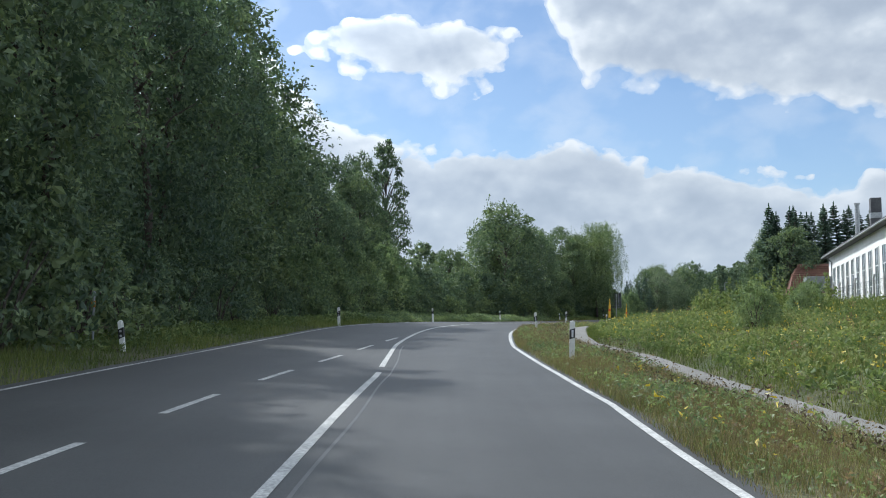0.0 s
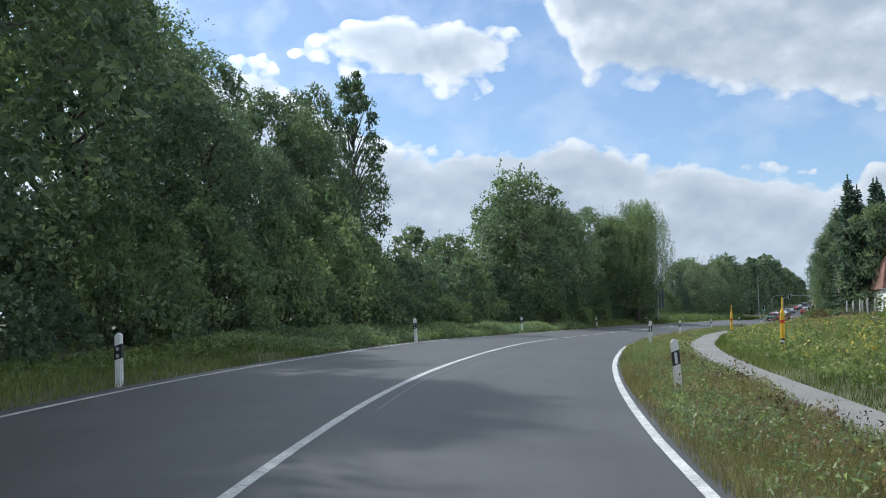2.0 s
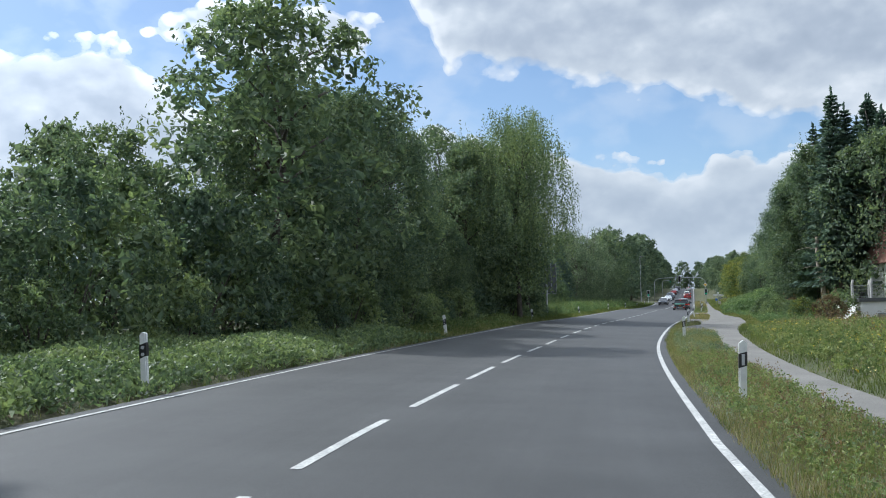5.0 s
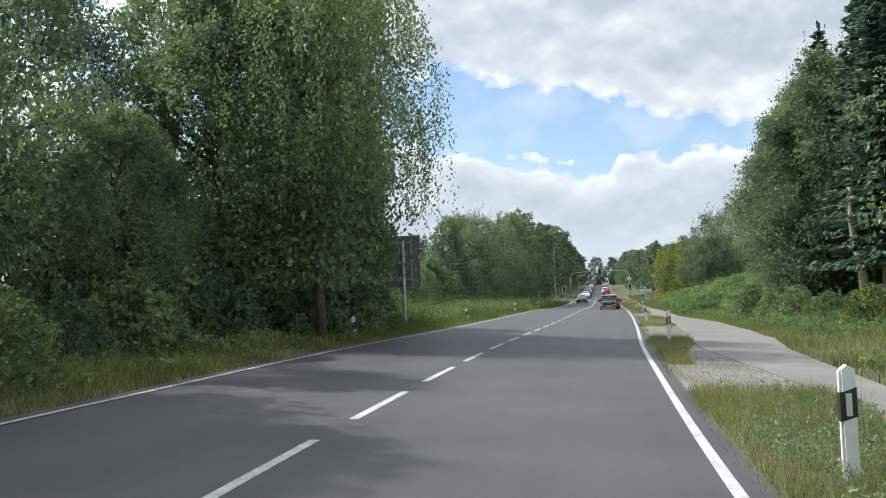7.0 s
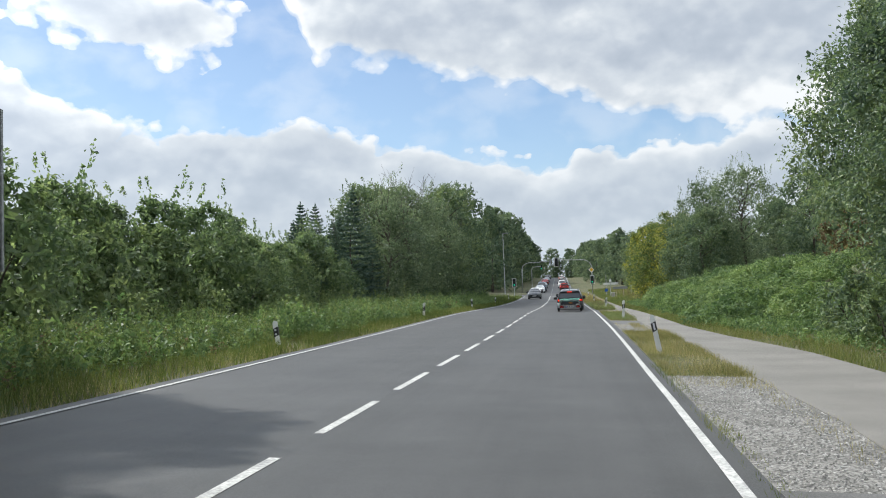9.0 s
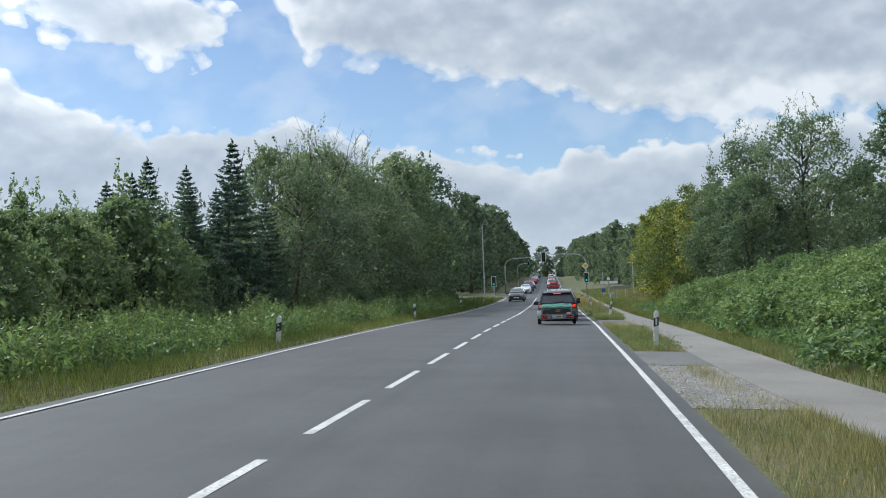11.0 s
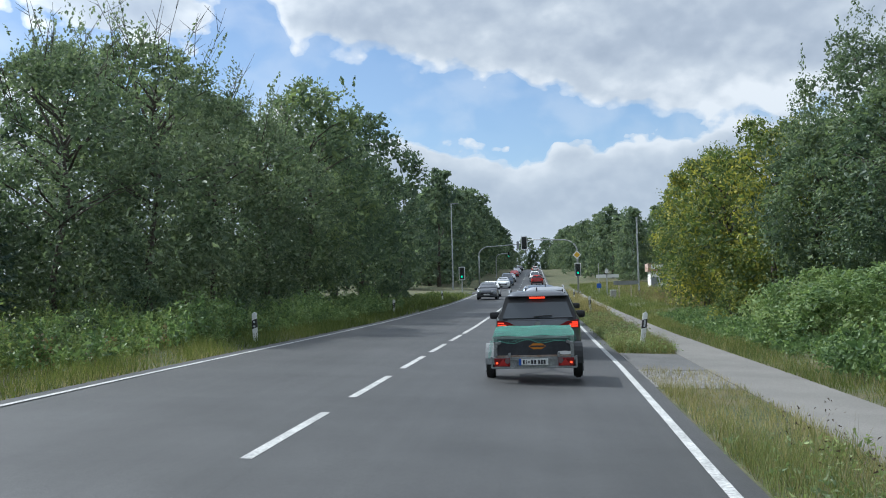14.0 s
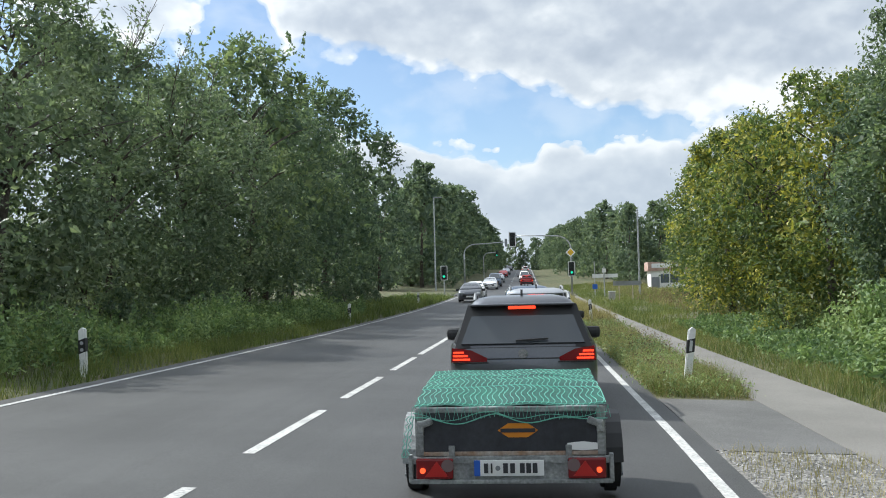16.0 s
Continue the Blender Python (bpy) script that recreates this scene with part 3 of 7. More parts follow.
# ---- woods, bushes and grass ----
def tube(bm, points, radii, sides=7):
    """A tapered limb along points."""
    rings = []
    for k, (p, r) in enumerate(zip(points, radii)):
        d = (points[min(k + 1, len(points) - 1)] - points[max(k - 1, 0)]).normalized()
        a = d.orthogonal().normalized()
        b = d.cross(a)
        rings.append([bm.verts.new(p + r * (math.cos(2 * math.pi * j / sides) * a + math.sin(2 * math.pi * j / sides) * b)) for j in range(sides)])
    for one, two in zip(rings, rings[1:]):
        for j in range(sides):
            bm.faces.new((one[j], one[(j + 1) % sides], two[(j + 1) % sides], two[j]))
    bm.faces.new(rings[-1])
    bm.faces.new(rings[0][::-1])


def cards(centres, size, rng, out=None, long=1.5, droop=0.0):
    """Leaves: one small folded diamond for each centre, turned at random, leaning outwards."""
    n = len(centres)
    nrm = rng.normal(size=(n, 3))
    if out is not None:
        nrm = nrm * 0.75 + out
    nrm[:, 2] += 0.35
    nrm /= np.linalg.norm(nrm, axis=1, keepdims=True)
    side = np.cross(nrm, rng.normal(size=(n, 3)))
    side /= np.linalg.norm(side, axis=1, keepdims=True) + 1e-9
    if droop:
        side[:, 2] -= droop
        side /= np.linalg.norm(side, axis=1, keepdims=True)
    other = np.cross(nrm, side)
    h = size * rng.uniform(0.6, 1.35, (n, 1))
    a, b = side * h * long / 2, other * h / 2
    v = np.stack([centres - a - b * 0.95, centres - a * 0.8 + b * 0.95, centres + a + nrm * h * 0.15], 1).reshape(-1, 3)
    return v, np.arange(3 * n).reshape(n, 3)


def leaf_quads(centres, along, face, length, width):
    """Leaves: one small folded diamond for each centre, pointing along, turned to face."""
    along = along / (np.linalg.norm(along, axis=1, keepdims=True) + 1e-9)
    face = face - (face * along).sum(1, keepdims=True) * along
    face /= np.linalg.norm(face, axis=1, keepdims=True) + 1e-9
    side = np.cross(face, along)
    a, b = along * length * 0.5, side * width * 0.5
    v = np.stack([centres - a, centres + b - 0.1 * a + face * width * 0.12, centres + a - face * length * 0.10, centres - b - 0.1 * a + face * width * 0.12], 1).reshape(-1, 3)
    return v, np.arange(len(v)).reshape(-1, 4)


def crown_mesh(name, material, seed, height, radius, base, lobes, twigs, leaf, shape="round", lobe=0.34, per=6, fill=28, shoots=0):
    """A crown of leafy lobes round a trunk at the origin: twigs with leaves over each lobe, dense larger leaves inside, gaps between."""
    rng = np.random.default_rng(seed)
    u = (np.arange(lobes) + rng.uniform(0.1, 0.9, lobes)) / lobes
    ang = np.arange(lobes) * 2.39996 + rng.normal(0, 0.35, lobes)
    if shape == "round":
        prof = np.sin(np.pi * np.clip(0.13 + 0.82 * u, 0, 1)) ** 0.6
    elif shape == "tall":
        prof = np.where(u > 0.25, (1 - u) ** 0.6 * 0.9 + 0.10, 0.72 + 0.9 * u)
    else:
        prof = np.sqrt(np.clip(1 - u * u, 0, 1)) * 0.95 + 0.08
    rad = radius * lobe * rng.uniform(0.65, 1.35, lobes) * (1.1 - 0.4 * u)
    bulge = 1 + 0.20 * np.sin(2 * ang + seed) + 0.13 * np.sin(3 * ang + 2.1 * seed + 5 * u)
    out = np.maximum(radius * prof * bulge - 0.75 * rad, 0) * rng.uniform(0.45, 1.0, lobes) ** 0.35
    ctr = np.stack([out * np.cos(ang), out * np.sin(ang), base + 0.5 * rad + (height - base - 1.35 * rad) * u], 1)
    heart = np.array((0, 0, base + 0.35 * (height - base)))
    lean = ctr - heart
    lean /= np.linalg.norm(lean, axis=1, keepdims=True) + 1e-9
    # twigs over each lobe, thickest on its outer and upper side
    k = np.repeat(np.arange(lobes), twigs)
    d = rng.normal(size=(len(k), 3)) + lean[k] * 0.8 + (0, 0, 0.35)
    d /= np.linalg.norm(d, axis=1, keepdims=True)
    reach = rad[k] * rng.uniform(0.68, 1.08, len(k))
    foot = ctr[k] + d * reach[:, None] * (1.0, 1.0, 0.78)
    grow = d + rng.normal(size=d.shape) * 0.45 + (0, 0, -0.05)
    grow /= np.linalg.norm(grow, axis=1, keepdims=True)
    long = np.clip(rad[k] * 0.5, 0.18, 0.75) * rng.uniform(0.6, 1.3, len(k))
    t = np.tile(np.linspace(0.0, 1.0, per), len(k))
    m = np.repeat(np.arange(len(k)), per)
    n = len(m)
    pts = foot[m] + grow[m] * (long[m] * (t - 0.35))[:, None] + rng.normal(size=(n, 3)) * (0.16 * long[m])[:, None] - np.stack([0 * t, 0 * t, 0.18 * long[m] * t * t], 1)
    way = grow[m] * 0.6 + rng.normal(size=(n, 3)) * 0.7 + (0, 0, -0.25)
    face = d[m] * 0.5 + rng.normal(size=(n, 3)) * 0.55 + (0, 0, 0.6)
    size = leaf * rng.uniform(0.7, 1.3, (n, 1)) * (1.12 - 0.3 * t[:, None])
    # the shaded inside
    q = np.repeat(np.arange(lobes), fill)
    inner = ctr[q] + rng.normal(size=(len(q), 3)) * (0.36 * rad[q])[:, None] * (1, 1, 0.8)
    sets = [(pts, way, face, size), (inner, rng.normal(size=inner.shape), rng.normal(size=inner.shape) + (0, 0, 0.3), leaf * rng.uniform(1.4, 2.4, (len(q), 1)))]
    # leafy shoots that stand out over the top
    if shoots:
        top = ctr[np.argsort(ctr[:, 2])[-max(6, lobes // 3):]]
        for _ in range(shoots):
            c = top[rng.integers(len(top))] + rng.normal(size=3) * 0.35
            rise = np.array((rng.normal(0, 0.28), rng.normal(0, 0.28), 1.0)) * rng.uniform(0.5, 1.0) * radius * 0.42
            h = rng.uniform(0.15, 1.0, 20)[:, None]
            sets.append((c + radius * lobe * 0.6 * np.array((0, 0, 1)) + rise * h + rng.normal(size=(20, 3)) * 0.09 * (1.2 - h), rng.normal(size=(20, 3)) * 0.6 + rise, rng.normal(size=(20, 3)) + (0, 0, 0.5), leaf * rng.uniform(0.6, 1.1, (20, 1))))
    pts, way, face, size = (np.concatenate([s[i] for s in sets]) for i in range(4))
    ok = pts[:, 2] > 0.04
    v, f = leaf_quads(pts[ok], way[ok], face[ok], size[ok] * 1.75, size[ok])
    return mesh_of(name, v, f, material)


def trunk_mesh(seed, height, girth, limbs, base, radius, bark=None, tips=0):
    rnd = random.Random(seed)
    bm = bmesh.new()
    pts = [Vector((0.10 * k * math.sin(seed + k), 0.10 * k * math.cos(2.3 * seed + k), height * 0.92 * k / 6)) for k in range(7)]
    pts[0].z = -0.15
    tube(bm, pts, [girth * (1.25 if k == 0 else 1 - 0.14 * k) for k in range(7)], 8)
    for k in range(limbs):
        u = rnd.uniform(0.25, 0.9)
        z = base + (height - base) * u * 0.8
        p = pts[min(int(z / (height * 0.92) * 6), 5)].copy()
        p.z = z
        ang = rnd.uniform(0, 6.28)
        reach = radius * rnd.uniform(0.6, 0.95) * (1.1 - 0.5 * u)
        q = [p + Vector((math.cos(ang + 0.2 * j), math.sin(ang + 0.2 * j), 0)) * reach * j / 3 + Vector((0, 0, (height - base) * 0.07 * j * (1.2 - 0.12 * j))) for j in range(4)]
        tube(bm, q, [girth * 0.38 * (1 - 0.27 * j) for j in range(4)], 5)
    for k in range(tips):                                     # bare shoots over the crown
        a, r = rnd.uniform(0, 6.28), radius * rnd.uniform(0.05, 0.8)
        p = Vector((r * math.cos(a), r * math.sin(a), height * rnd.uniform(0.74, 0.92) - 0.12 * r * r))
        up = Vector((0.35 * math.cos(a) + rnd.uniform(-0.25, 0.25), 0.35 * math.sin(a) + rnd.uniform(-0.25, 0.25), 1)) * rnd.uniform(1.3, 2.6)
        bow = Vector((rnd.uniform(-0.15, 0.15), rnd.uniform(-0.15, 0.15), 0))
        tube(bm, [p, p + up * 0.5 + bow, p + up], [0.016, 0.011, 0.005], 4)
        for j in range(3):
            q = p + up * rnd.uniform(0.3, 0.8) + bow * 0.6
            tube(bm, [q, q + Vector((rnd.uniform(-0.5, 0.5), rnd.uniform(-0.5, 0.5), rnd.uniform(0.15, 0.6)))], [0.011, 0.005], 3)
    me = bpy.data.meshes.new("trunk")
    bm.to_mesh(me)
    bm.free()
    me.polygons.foreach_set("use_smooth", [True] * len(me.polygons))
    me.materials.append(bark or BARK)
    return me


def plant(name, category, label, crown, trunk, s, off, scale, group, turn=None, wide=None, sink=0.0):
    """One tree or bush out of shared meshes, standing on the ground."""
    root = new(name)
    rnd = random.Random(int(s * 37 + off * 91))
    p = spot(s, off, -sink)
    wide = wide or scale
    root.matrix_world = Matrix.Translation(p) @ pose(0, 0, 0, 0, 0, rnd.uniform(0, 360) if turn is None else turn) @ Matrix.Diagonal((wide, wide, scale, 1))
    for kind, me in (("woody_base" if trunk is STEM_MESH else "trunk", trunk), ("crown", crown)):
        if me:
            o = new(kind, me)
            o.parent = root
    return tagged(root, label, category, group)


def spruce_mesh(seed, height, radius, bare=0.12, step=0.5, arms=8, needles=24, leaf=0.30):
    """Whorls of boughs that droop and turn up at the tip, with side twigs, narrowing to a spire."""
    rng = np.random.default_rng(seed)
    pts, way = [], []
    z = height * bare
    while z < height * 0.97:
        u = (z - height * bare) / (height * (1 - bare))
        reach = radius * (1 - u) ** 0.88 + 0.08
        for k in range(arms):
            ang, far = 6.283 * k / arms + rng.uniform(-0.5, 0.5), reach * rng.uniform(0.6, 1.15)
            n = max(5, int(far * needles))
            t = rng.uniform(0.08, 1, n) ** 0.8
            fan = rng.normal(0, 1, n) * 0.30 * far * (1.05 - t) + rng.normal(0, 0.05, n)
            x, y = far * t * math.cos(ang) - fan * math.sin(ang), far * t * math.sin(ang) + fan * math.cos(ang)
            fall = far * ((0.55 - 0.75 * u) * t - (0.30 - 0.1 * u) * t**3) + np.abs(rng.normal(0, 0.07, n)) * (1.2 - u)
            pts.append(np.stack([x, y, z - fall + rng.normal(0, 0.03, n)], 1))
            w = np.sign(fan) * 0.8
            way.append(np.stack([math.cos(ang) - w * math.sin(ang), math.sin(ang) + w * math.cos(ang), np.full(n, -0.35 + 0.5 * u)], 1))
        z += step * rng.uniform(0.75, 1.25) * (1.15 - 0.55 * u)
    h = np.linspace(0.955, 1.0, 14) * height
    pts.append(np.stack([rng.normal(0, 0.03, 14), rng.normal(0, 0.03, 14), h], 1))
    way.append(np.stack([rng.normal(0, 0.3, 14), rng.normal(0, 0.3, 14), np.ones(14)], 1))
    pts, way = np.concatenate(pts), np.concatenate(way)
    n = len(pts)
    size = leaf * rng.uniform(0.7, 1.3, (n, 1))
    v, f = leaf_quads(pts, way + rng.normal(size=(n, 3)) * 0.25, rng.normal(size=(n, 3)) * 0.5 + (0, 0, 1.0), size, size * 0.46)
    return mesh_of("crown", v, f, NEEDLE)


def pine_mesh(seed, height):
    """Flat plates of needles at the ends of bare limbs."""
    rng = np.random.default_rng(seed)
    pts = []
    for k in range(30):
        u, ang = rng.uniform(0.42, 1.0), rng.uniform(0, 6.28)
        c = np.array((math.cos(ang) * 4.6 * (1.12 - u), math.sin(ang) * 4.6 * (1.12 - u), height * u))
        pts.append(c + rng.normal(size=(230, 3)) * (0.60, 0.60, 0.22))
    pts = np.concatenate(pts)
    n = len(pts)
    size = 0.24 * rng.uniform(0.7, 1.3, (n, 1))
    v, f = leaf_quads(pts, rng.normal(size=(n, 3)) + (0, 0, 0.4), rng.normal(size=(n, 3)) + (0, 0, 0.8), size, size * 0.34)
    return mesh_of("crown", v, f, NEEDLE)


def birch_mesh(seed, height, radius):
    """Fine hanging strands of small leaves round a narrow crown."""
    rng = np.random.default_rng(seed)
    pts = []
    for k in range(440):
        u, ang = rng.uniform(0.40, 1.0), rng.uniform(0, 6.28)
        r = radius * (0.35 + 0.75 * math.sin(math.pi * min(u * 0.92, 1))) * rng.uniform(0.35, 1.0)
        n = int(rng.uniform(30, 64))
        drop = np.linspace(0, rng.uniform(0.8, 2.9), n)
        pts.append(np.stack([np.full(n, r * math.cos(ang)) + rng.normal(0, 0.10, n), np.full(n, r * math.sin(ang)) + rng.normal(0, 0.10, n), height * u - drop], 1))
    pts = np.concatenate(pts)
    pts = pts[pts[:, 2] > 3.4]
    n = len(pts)
    heart = np.stack([rng.normal(0, radius * 0.27, 5200), rng.normal(0, radius * 0.27, 5200), rng.uniform(0.12, 0.9, 5200) * height], 1)
    pts = np.concatenate([pts, heart])
    size = np.concatenate([0.066 * rng.uniform(0.7, 1.3, (n, 1)), 0.125 * rng.uniform(0.7, 1.3, (5200, 1))])
    v, f = leaf_quads(pts, rng.normal(size=pts.shape) * 0.6 + (0, 0, -0.8), rng.normal(size=pts.shape), size * 1.6, size)
    return mesh_of("crown", v, f, LEAF_MID)


# crowns are drawn at full size once and shared by trees of a kind
OAK = [(crown_mesh("crown", LEAF_DARK, 11 + k, 15, 4.4, 1.4, 76, 31, 0.108, "round", 0.33, 6, 36), trunk_mesh(11 + k, 14, 0.24, 14, 3.0, 3.8)) for k in range(4)]
TUFTED_OAK = (crown_mesh("crown", LEAF_DARK, 17, 15, 3.0, 2.2, 84, 24, 0.11, "round", 0.27, 6, 20), trunk_mesh(17, 14.2, 0.22, 30, 2.4, 2.8))
FAR_OAK = [(crown_mesh("crown", LEAF_FAR_HAZE, 21 + k, 15, 4.6, 0.2, 40, 15, 0.34, "round" if k else "dome", 0.36, 4, 12), trunk_mesh(21 + k, 13, 0.24, 5, 3.0, 3.0)) for k in range(3)]
ASH = [(crown_mesh("crown", LEAF_DARK, 31 + k, 11, 3.5, 1.0, 58, 26, 0.115, "round", 0.33, 6, 26, 10), trunk_mesh(31 + k, 10, 0.17, 12, 2.2, 2.9)) for k in range(3)]
HEDGE_TREE = [(crown_mesh("crown", LEAF_GREY, 51 + k, 9.5, 3.7, 0.6, 74, 32, 0.080, "round", 0.30, 6, 30, 34), trunk_mesh(51 + k, 9.6, 0.12, 24, 1.2, 3.4, tips=26)) for k in range(2)]
WILLOW_TRUNK = trunk_mesh(58, 9.2, 0.14, 22, 1.2, 3.2)
GOLD = [(crown_mesh("crown", LEAF_YELLOW, 61 + k, 8.2, 3.5, 0.3, 62, 36, 0.088, "round", 0.32, 6, 34), trunk_mesh(61 + k, 7.8, 0.15, 12, 1.4, 2.9)) for k in range(2)]
STEMS = bmesh.new()
for k in range(7):
    a = 0.9 * k
    tube(STEMS, [Vector((0.12 * math.cos(a), 0.12 * math.sin(a), -0.1)), Vector((0.5 * math.cos(a), 0.5 * math.sin(a), 1.1)), Vector((1.1 * math.cos(a + 0.3), 1.1 * math.sin(a + 0.3), 2.4))], [0.05, 0.035, 0.012], 5)
STEM_MESH = bpy.data.meshes.new("woody_base")
STEMS.to_mesh(STEM_MESH)
STEMS.free()
STEM_MESH.materials.append(BARK)
BUSH = [crown_mesh("crown", m, 71 + k, 3.4, 2.2, 0.0, 30, 15, 0.100, "dome", 0.30, 6, 20, 5) for k, m in enumerate((LEAF_DARK, LEAF_MID, LEAF_MID, LEAF_YELLOW))]
THICKET = [crown_mesh("crown", m, 76 + k, 5.0, 2.7, 0.0, 40, 19, 0.100, "dome", 0.30, 6, 24, 8) for k, m in enumerate((LEAF_MID, LEAF_DARK, LEAF_LIGHT))]
SAPLING = [crown_mesh("crown", m, 86 + k, 6.0, 1.6, 0.4, 30, 13, 0.095, "tall", 0.34, 6, 14, 8) for k, m in enumerate((LEAF_LIGHT, LEAF_GREY))]
BRAMBLE = [crown_mesh("crown", LEAF_IVY, 81 + k, 1.5, 2.3, 0.0, 54, 20, 0.062, "dome", 0.20, 6, 12) for k in range(2)]
RUSTY = crown_mesh("crown", LEAF_RUST, 91, 3.0, 1.8, 0.2, 30, 15, 0.09, "dome", 0.30, 6, 16, 6)
FINE_ASH = [(crown_mesh("crown", LEAF_DARK, 36 + k, 11, 3.5, 0.8, 90, 76, 0.068, "round", 0.35, 6, 120, 8), trunk_mesh(36 + k, 10, 0.17, 14, 2.2, 2.9)) for k in range(2)]
LIGHT_ASH = (crown_mesh("crown", LEAF_LIGHT, 39, 11, 3.3, 0.8, 56, 24, 0.115, "tall", 0.33, 6, 24, 14), trunk_mesh(39, 10, 0.15, 12, 2.2, 2.7))
LIGHT_BUSH = crown_mesh("crown", LEAF_LIGHT, 79, 3.4, 2.2, 0.0, 30, 17, 0.092, "dome", 0.30, 6, 20, 8)
SPRUCE = [(spruce_mesh(101 + k, 17, 3.2, 0.20 if k else 0.06, 0.50, 8, 24, 0.42), trunk_mesh(101 + k, 17, 0.20, 0, 5, 1)) for k in range(2)]
SMALL_SPRUCE = (spruce_mesh(111, 9, 2.7, 0.02, 0.38, 9, 40, 0.20), trunk_mesh(111, 9.2, 0.10, 0, 5, 1))
PINE = (pine_mesh(121, 11), trunk_mesh(121, 11.5, 0.16, 18, 5, 2.6))
BIRCH = (birch_mesh(131, 13, 3.3), trunk_mesh(131, 12.6, 0.15, 14, 3, 2.0))

rnd = random.Random(5)
WOOD, COPSE, SCRUB, FAR_WOOD = "trees of the roadside wood", "trees of the copse", "roadside scrub", "trees beyond the lights"


def oak(s, off, tall, group=WOOD, lab="tall dark-leaved broadleaf tree in the roadside wood"):
    c, t = OAK[rnd.randrange(4)]
    return plant("tree", "tree", lab, c, t, s, off, tall / 15, group, wide=tall / 15 * rnd.uniform(0.85, 1.1))


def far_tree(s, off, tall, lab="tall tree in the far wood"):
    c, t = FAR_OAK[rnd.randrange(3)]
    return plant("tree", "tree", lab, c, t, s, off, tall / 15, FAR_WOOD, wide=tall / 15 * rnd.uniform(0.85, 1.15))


def ash(s, off, tall, group=COPSE, lab="leafy mid-green broadleaf tree with low branches", wide=1.0):
    c, t = ASH[rnd.randrange(3)]
    if group == SCRUB and s < 181:
        c, t = LIGHT_ASH
    elif (101 < s < 143 and -13.5 < off < 0) or (140 < s < 157 and 0 < off < 13):
        c, t = FINE_ASH[int(s) % 2]
    return plant("tree", "tree", lab, c, t, s, off, tall / 11, group, wide=tall / 11 * wide * rnd.uniform(0.9, 1.1))


def bush(s, off, tall, k=None, wide=1.0, lab="dense green roadside bush", group=SCRUB):
    c = BUSH[rnd.randrange(3) if k is None else k]
    if lab.startswith("mixed") and s < 181:
        c = LIGHT_BUSH
    if tall > 3.7:
        return plant("bush", "bush", lab, THICKET[2 if lab.startswith("mixed") and s < 181 else 2 if lab.startswith("tall rounded") else rnd.randrange(2)], STEM_MESH, s, off, tall / 5.0, group, wide=tall / 5.0 * wide)
    return plant("bush", "bush", lab, c, STEM_MESH, s, off, tall / 3.4, group, wide=tall / 3.4 * wide)


# the tall wood on the outside of the bend
for n in range(12):
    oak(-14 + n * 5.3 + rnd.uniform(-1.2, 1.2), -12.6 + rnd.uniform(-0.8, 0.4) - max(0, n - 9) * 0.8, rnd.uniform(14.0, 16.5))
# back row drawn taller than known, tops unseen, to throw shade on the road
for n in range(8):
    oak(-12 + n * 8.6 + rnd.uniform(-1.5, 1.5), -18.5 + rnd.uniform(-1.2, 1.2), rnd.uniform(20.0, 22.5))
for s, off, h in ((55.5, -17.8, 15.0), (61.5, -19.0, 14.6), (67.5, -20.5, 14.4), (73.5, -20.0, 13.8), (58, -14.0, 9.0), (64, -14.6, 8.4), (70, -15.2, 8.0)):
    oak(s, off, h)
for n in range(9):
    far_tree(-10 + n * 11 + rnd.uniform(-2, 2), -27 + rnd.uniform(-2, 2), rnd.uniform(15.0, 18.0), "tree deeper in the roadside wood")
for n in range(24):
    bush(-12 + n * 3.6 + rnd.uniform(-1, 1), (-10.0 if n < 16 else -11.3) + rnd.uniform(-0.6, 0.3), rnd.uniform(1.6, 3.4), 0, wide=1.0)
for s, off, h in ((50, -11.8, 4.2), (54.5, -12.0, 4.6)):
    bush(s, off, h, None, 0.95, "tall rounded green thicket")
plant("tree", "oak", "tall narrow oak standing out over the lower scrub", *TUFTED_OAK, 81.0, -18.0, 16.4 / 15, WOOD, 40, wide=0.80)
for s, off, h in ((79.0, -20.5, 13.5), (76.0, -18.5, 14.5), (72.0, -17.0, 12.0)):
    plant("tree", "oak", "tall oak among the last trees of the wood", *OAK[int(s) % 4], s, off, h / 15, WOOD, 70, wide=0.62)
plant("tree", "oak", "narrow oak on the edge of the wood", *TUFTED_OAK, 84.6, -19.6, 10.2 / 15, WOOD, 100, wide=0.55)
for s, off, h, k in ((59.5, -11.8, 4.6, 2), (63.5, -12.4, 5.4, 1), (67.5, -12.6, 5.6, 2), (71.0, -13.4, 4.8, 0)):
    bush(s, off, h, k, 0.9, "tall rounded green thicket")
for s, off, h in ((75, -13.6, 3.9), (78.5, -14.0, 4.3), (82, -14.4, 4.4), (85.5, -15.0, 4.2), (80, -17.0, 5.0), (88.5, -15.2, 4.0), (77, -12.6, 2.2), (84, -12.8, 2.2), (90.5, -13.6, 4.6), (93.5, -14.4, 5.2), (97, -13.2, 4.8), (92, -17.0, 4.8), (100, -14.0, 5.2), (88, -12.6, 1.8), (94, -12.2, 1.8), (99, -11.4, 1.8), (80, -12.6, 1.5)):
    bush(s, off, h)
for n in range(14):
    far_tree(-16 + n * 6.5 + rnd.uniform(-1, 1), -22.5 + rnd.uniform(-1.2, 1.2), rnd.uniform(5.0, 7.5), "low tree inside the roadside wood")
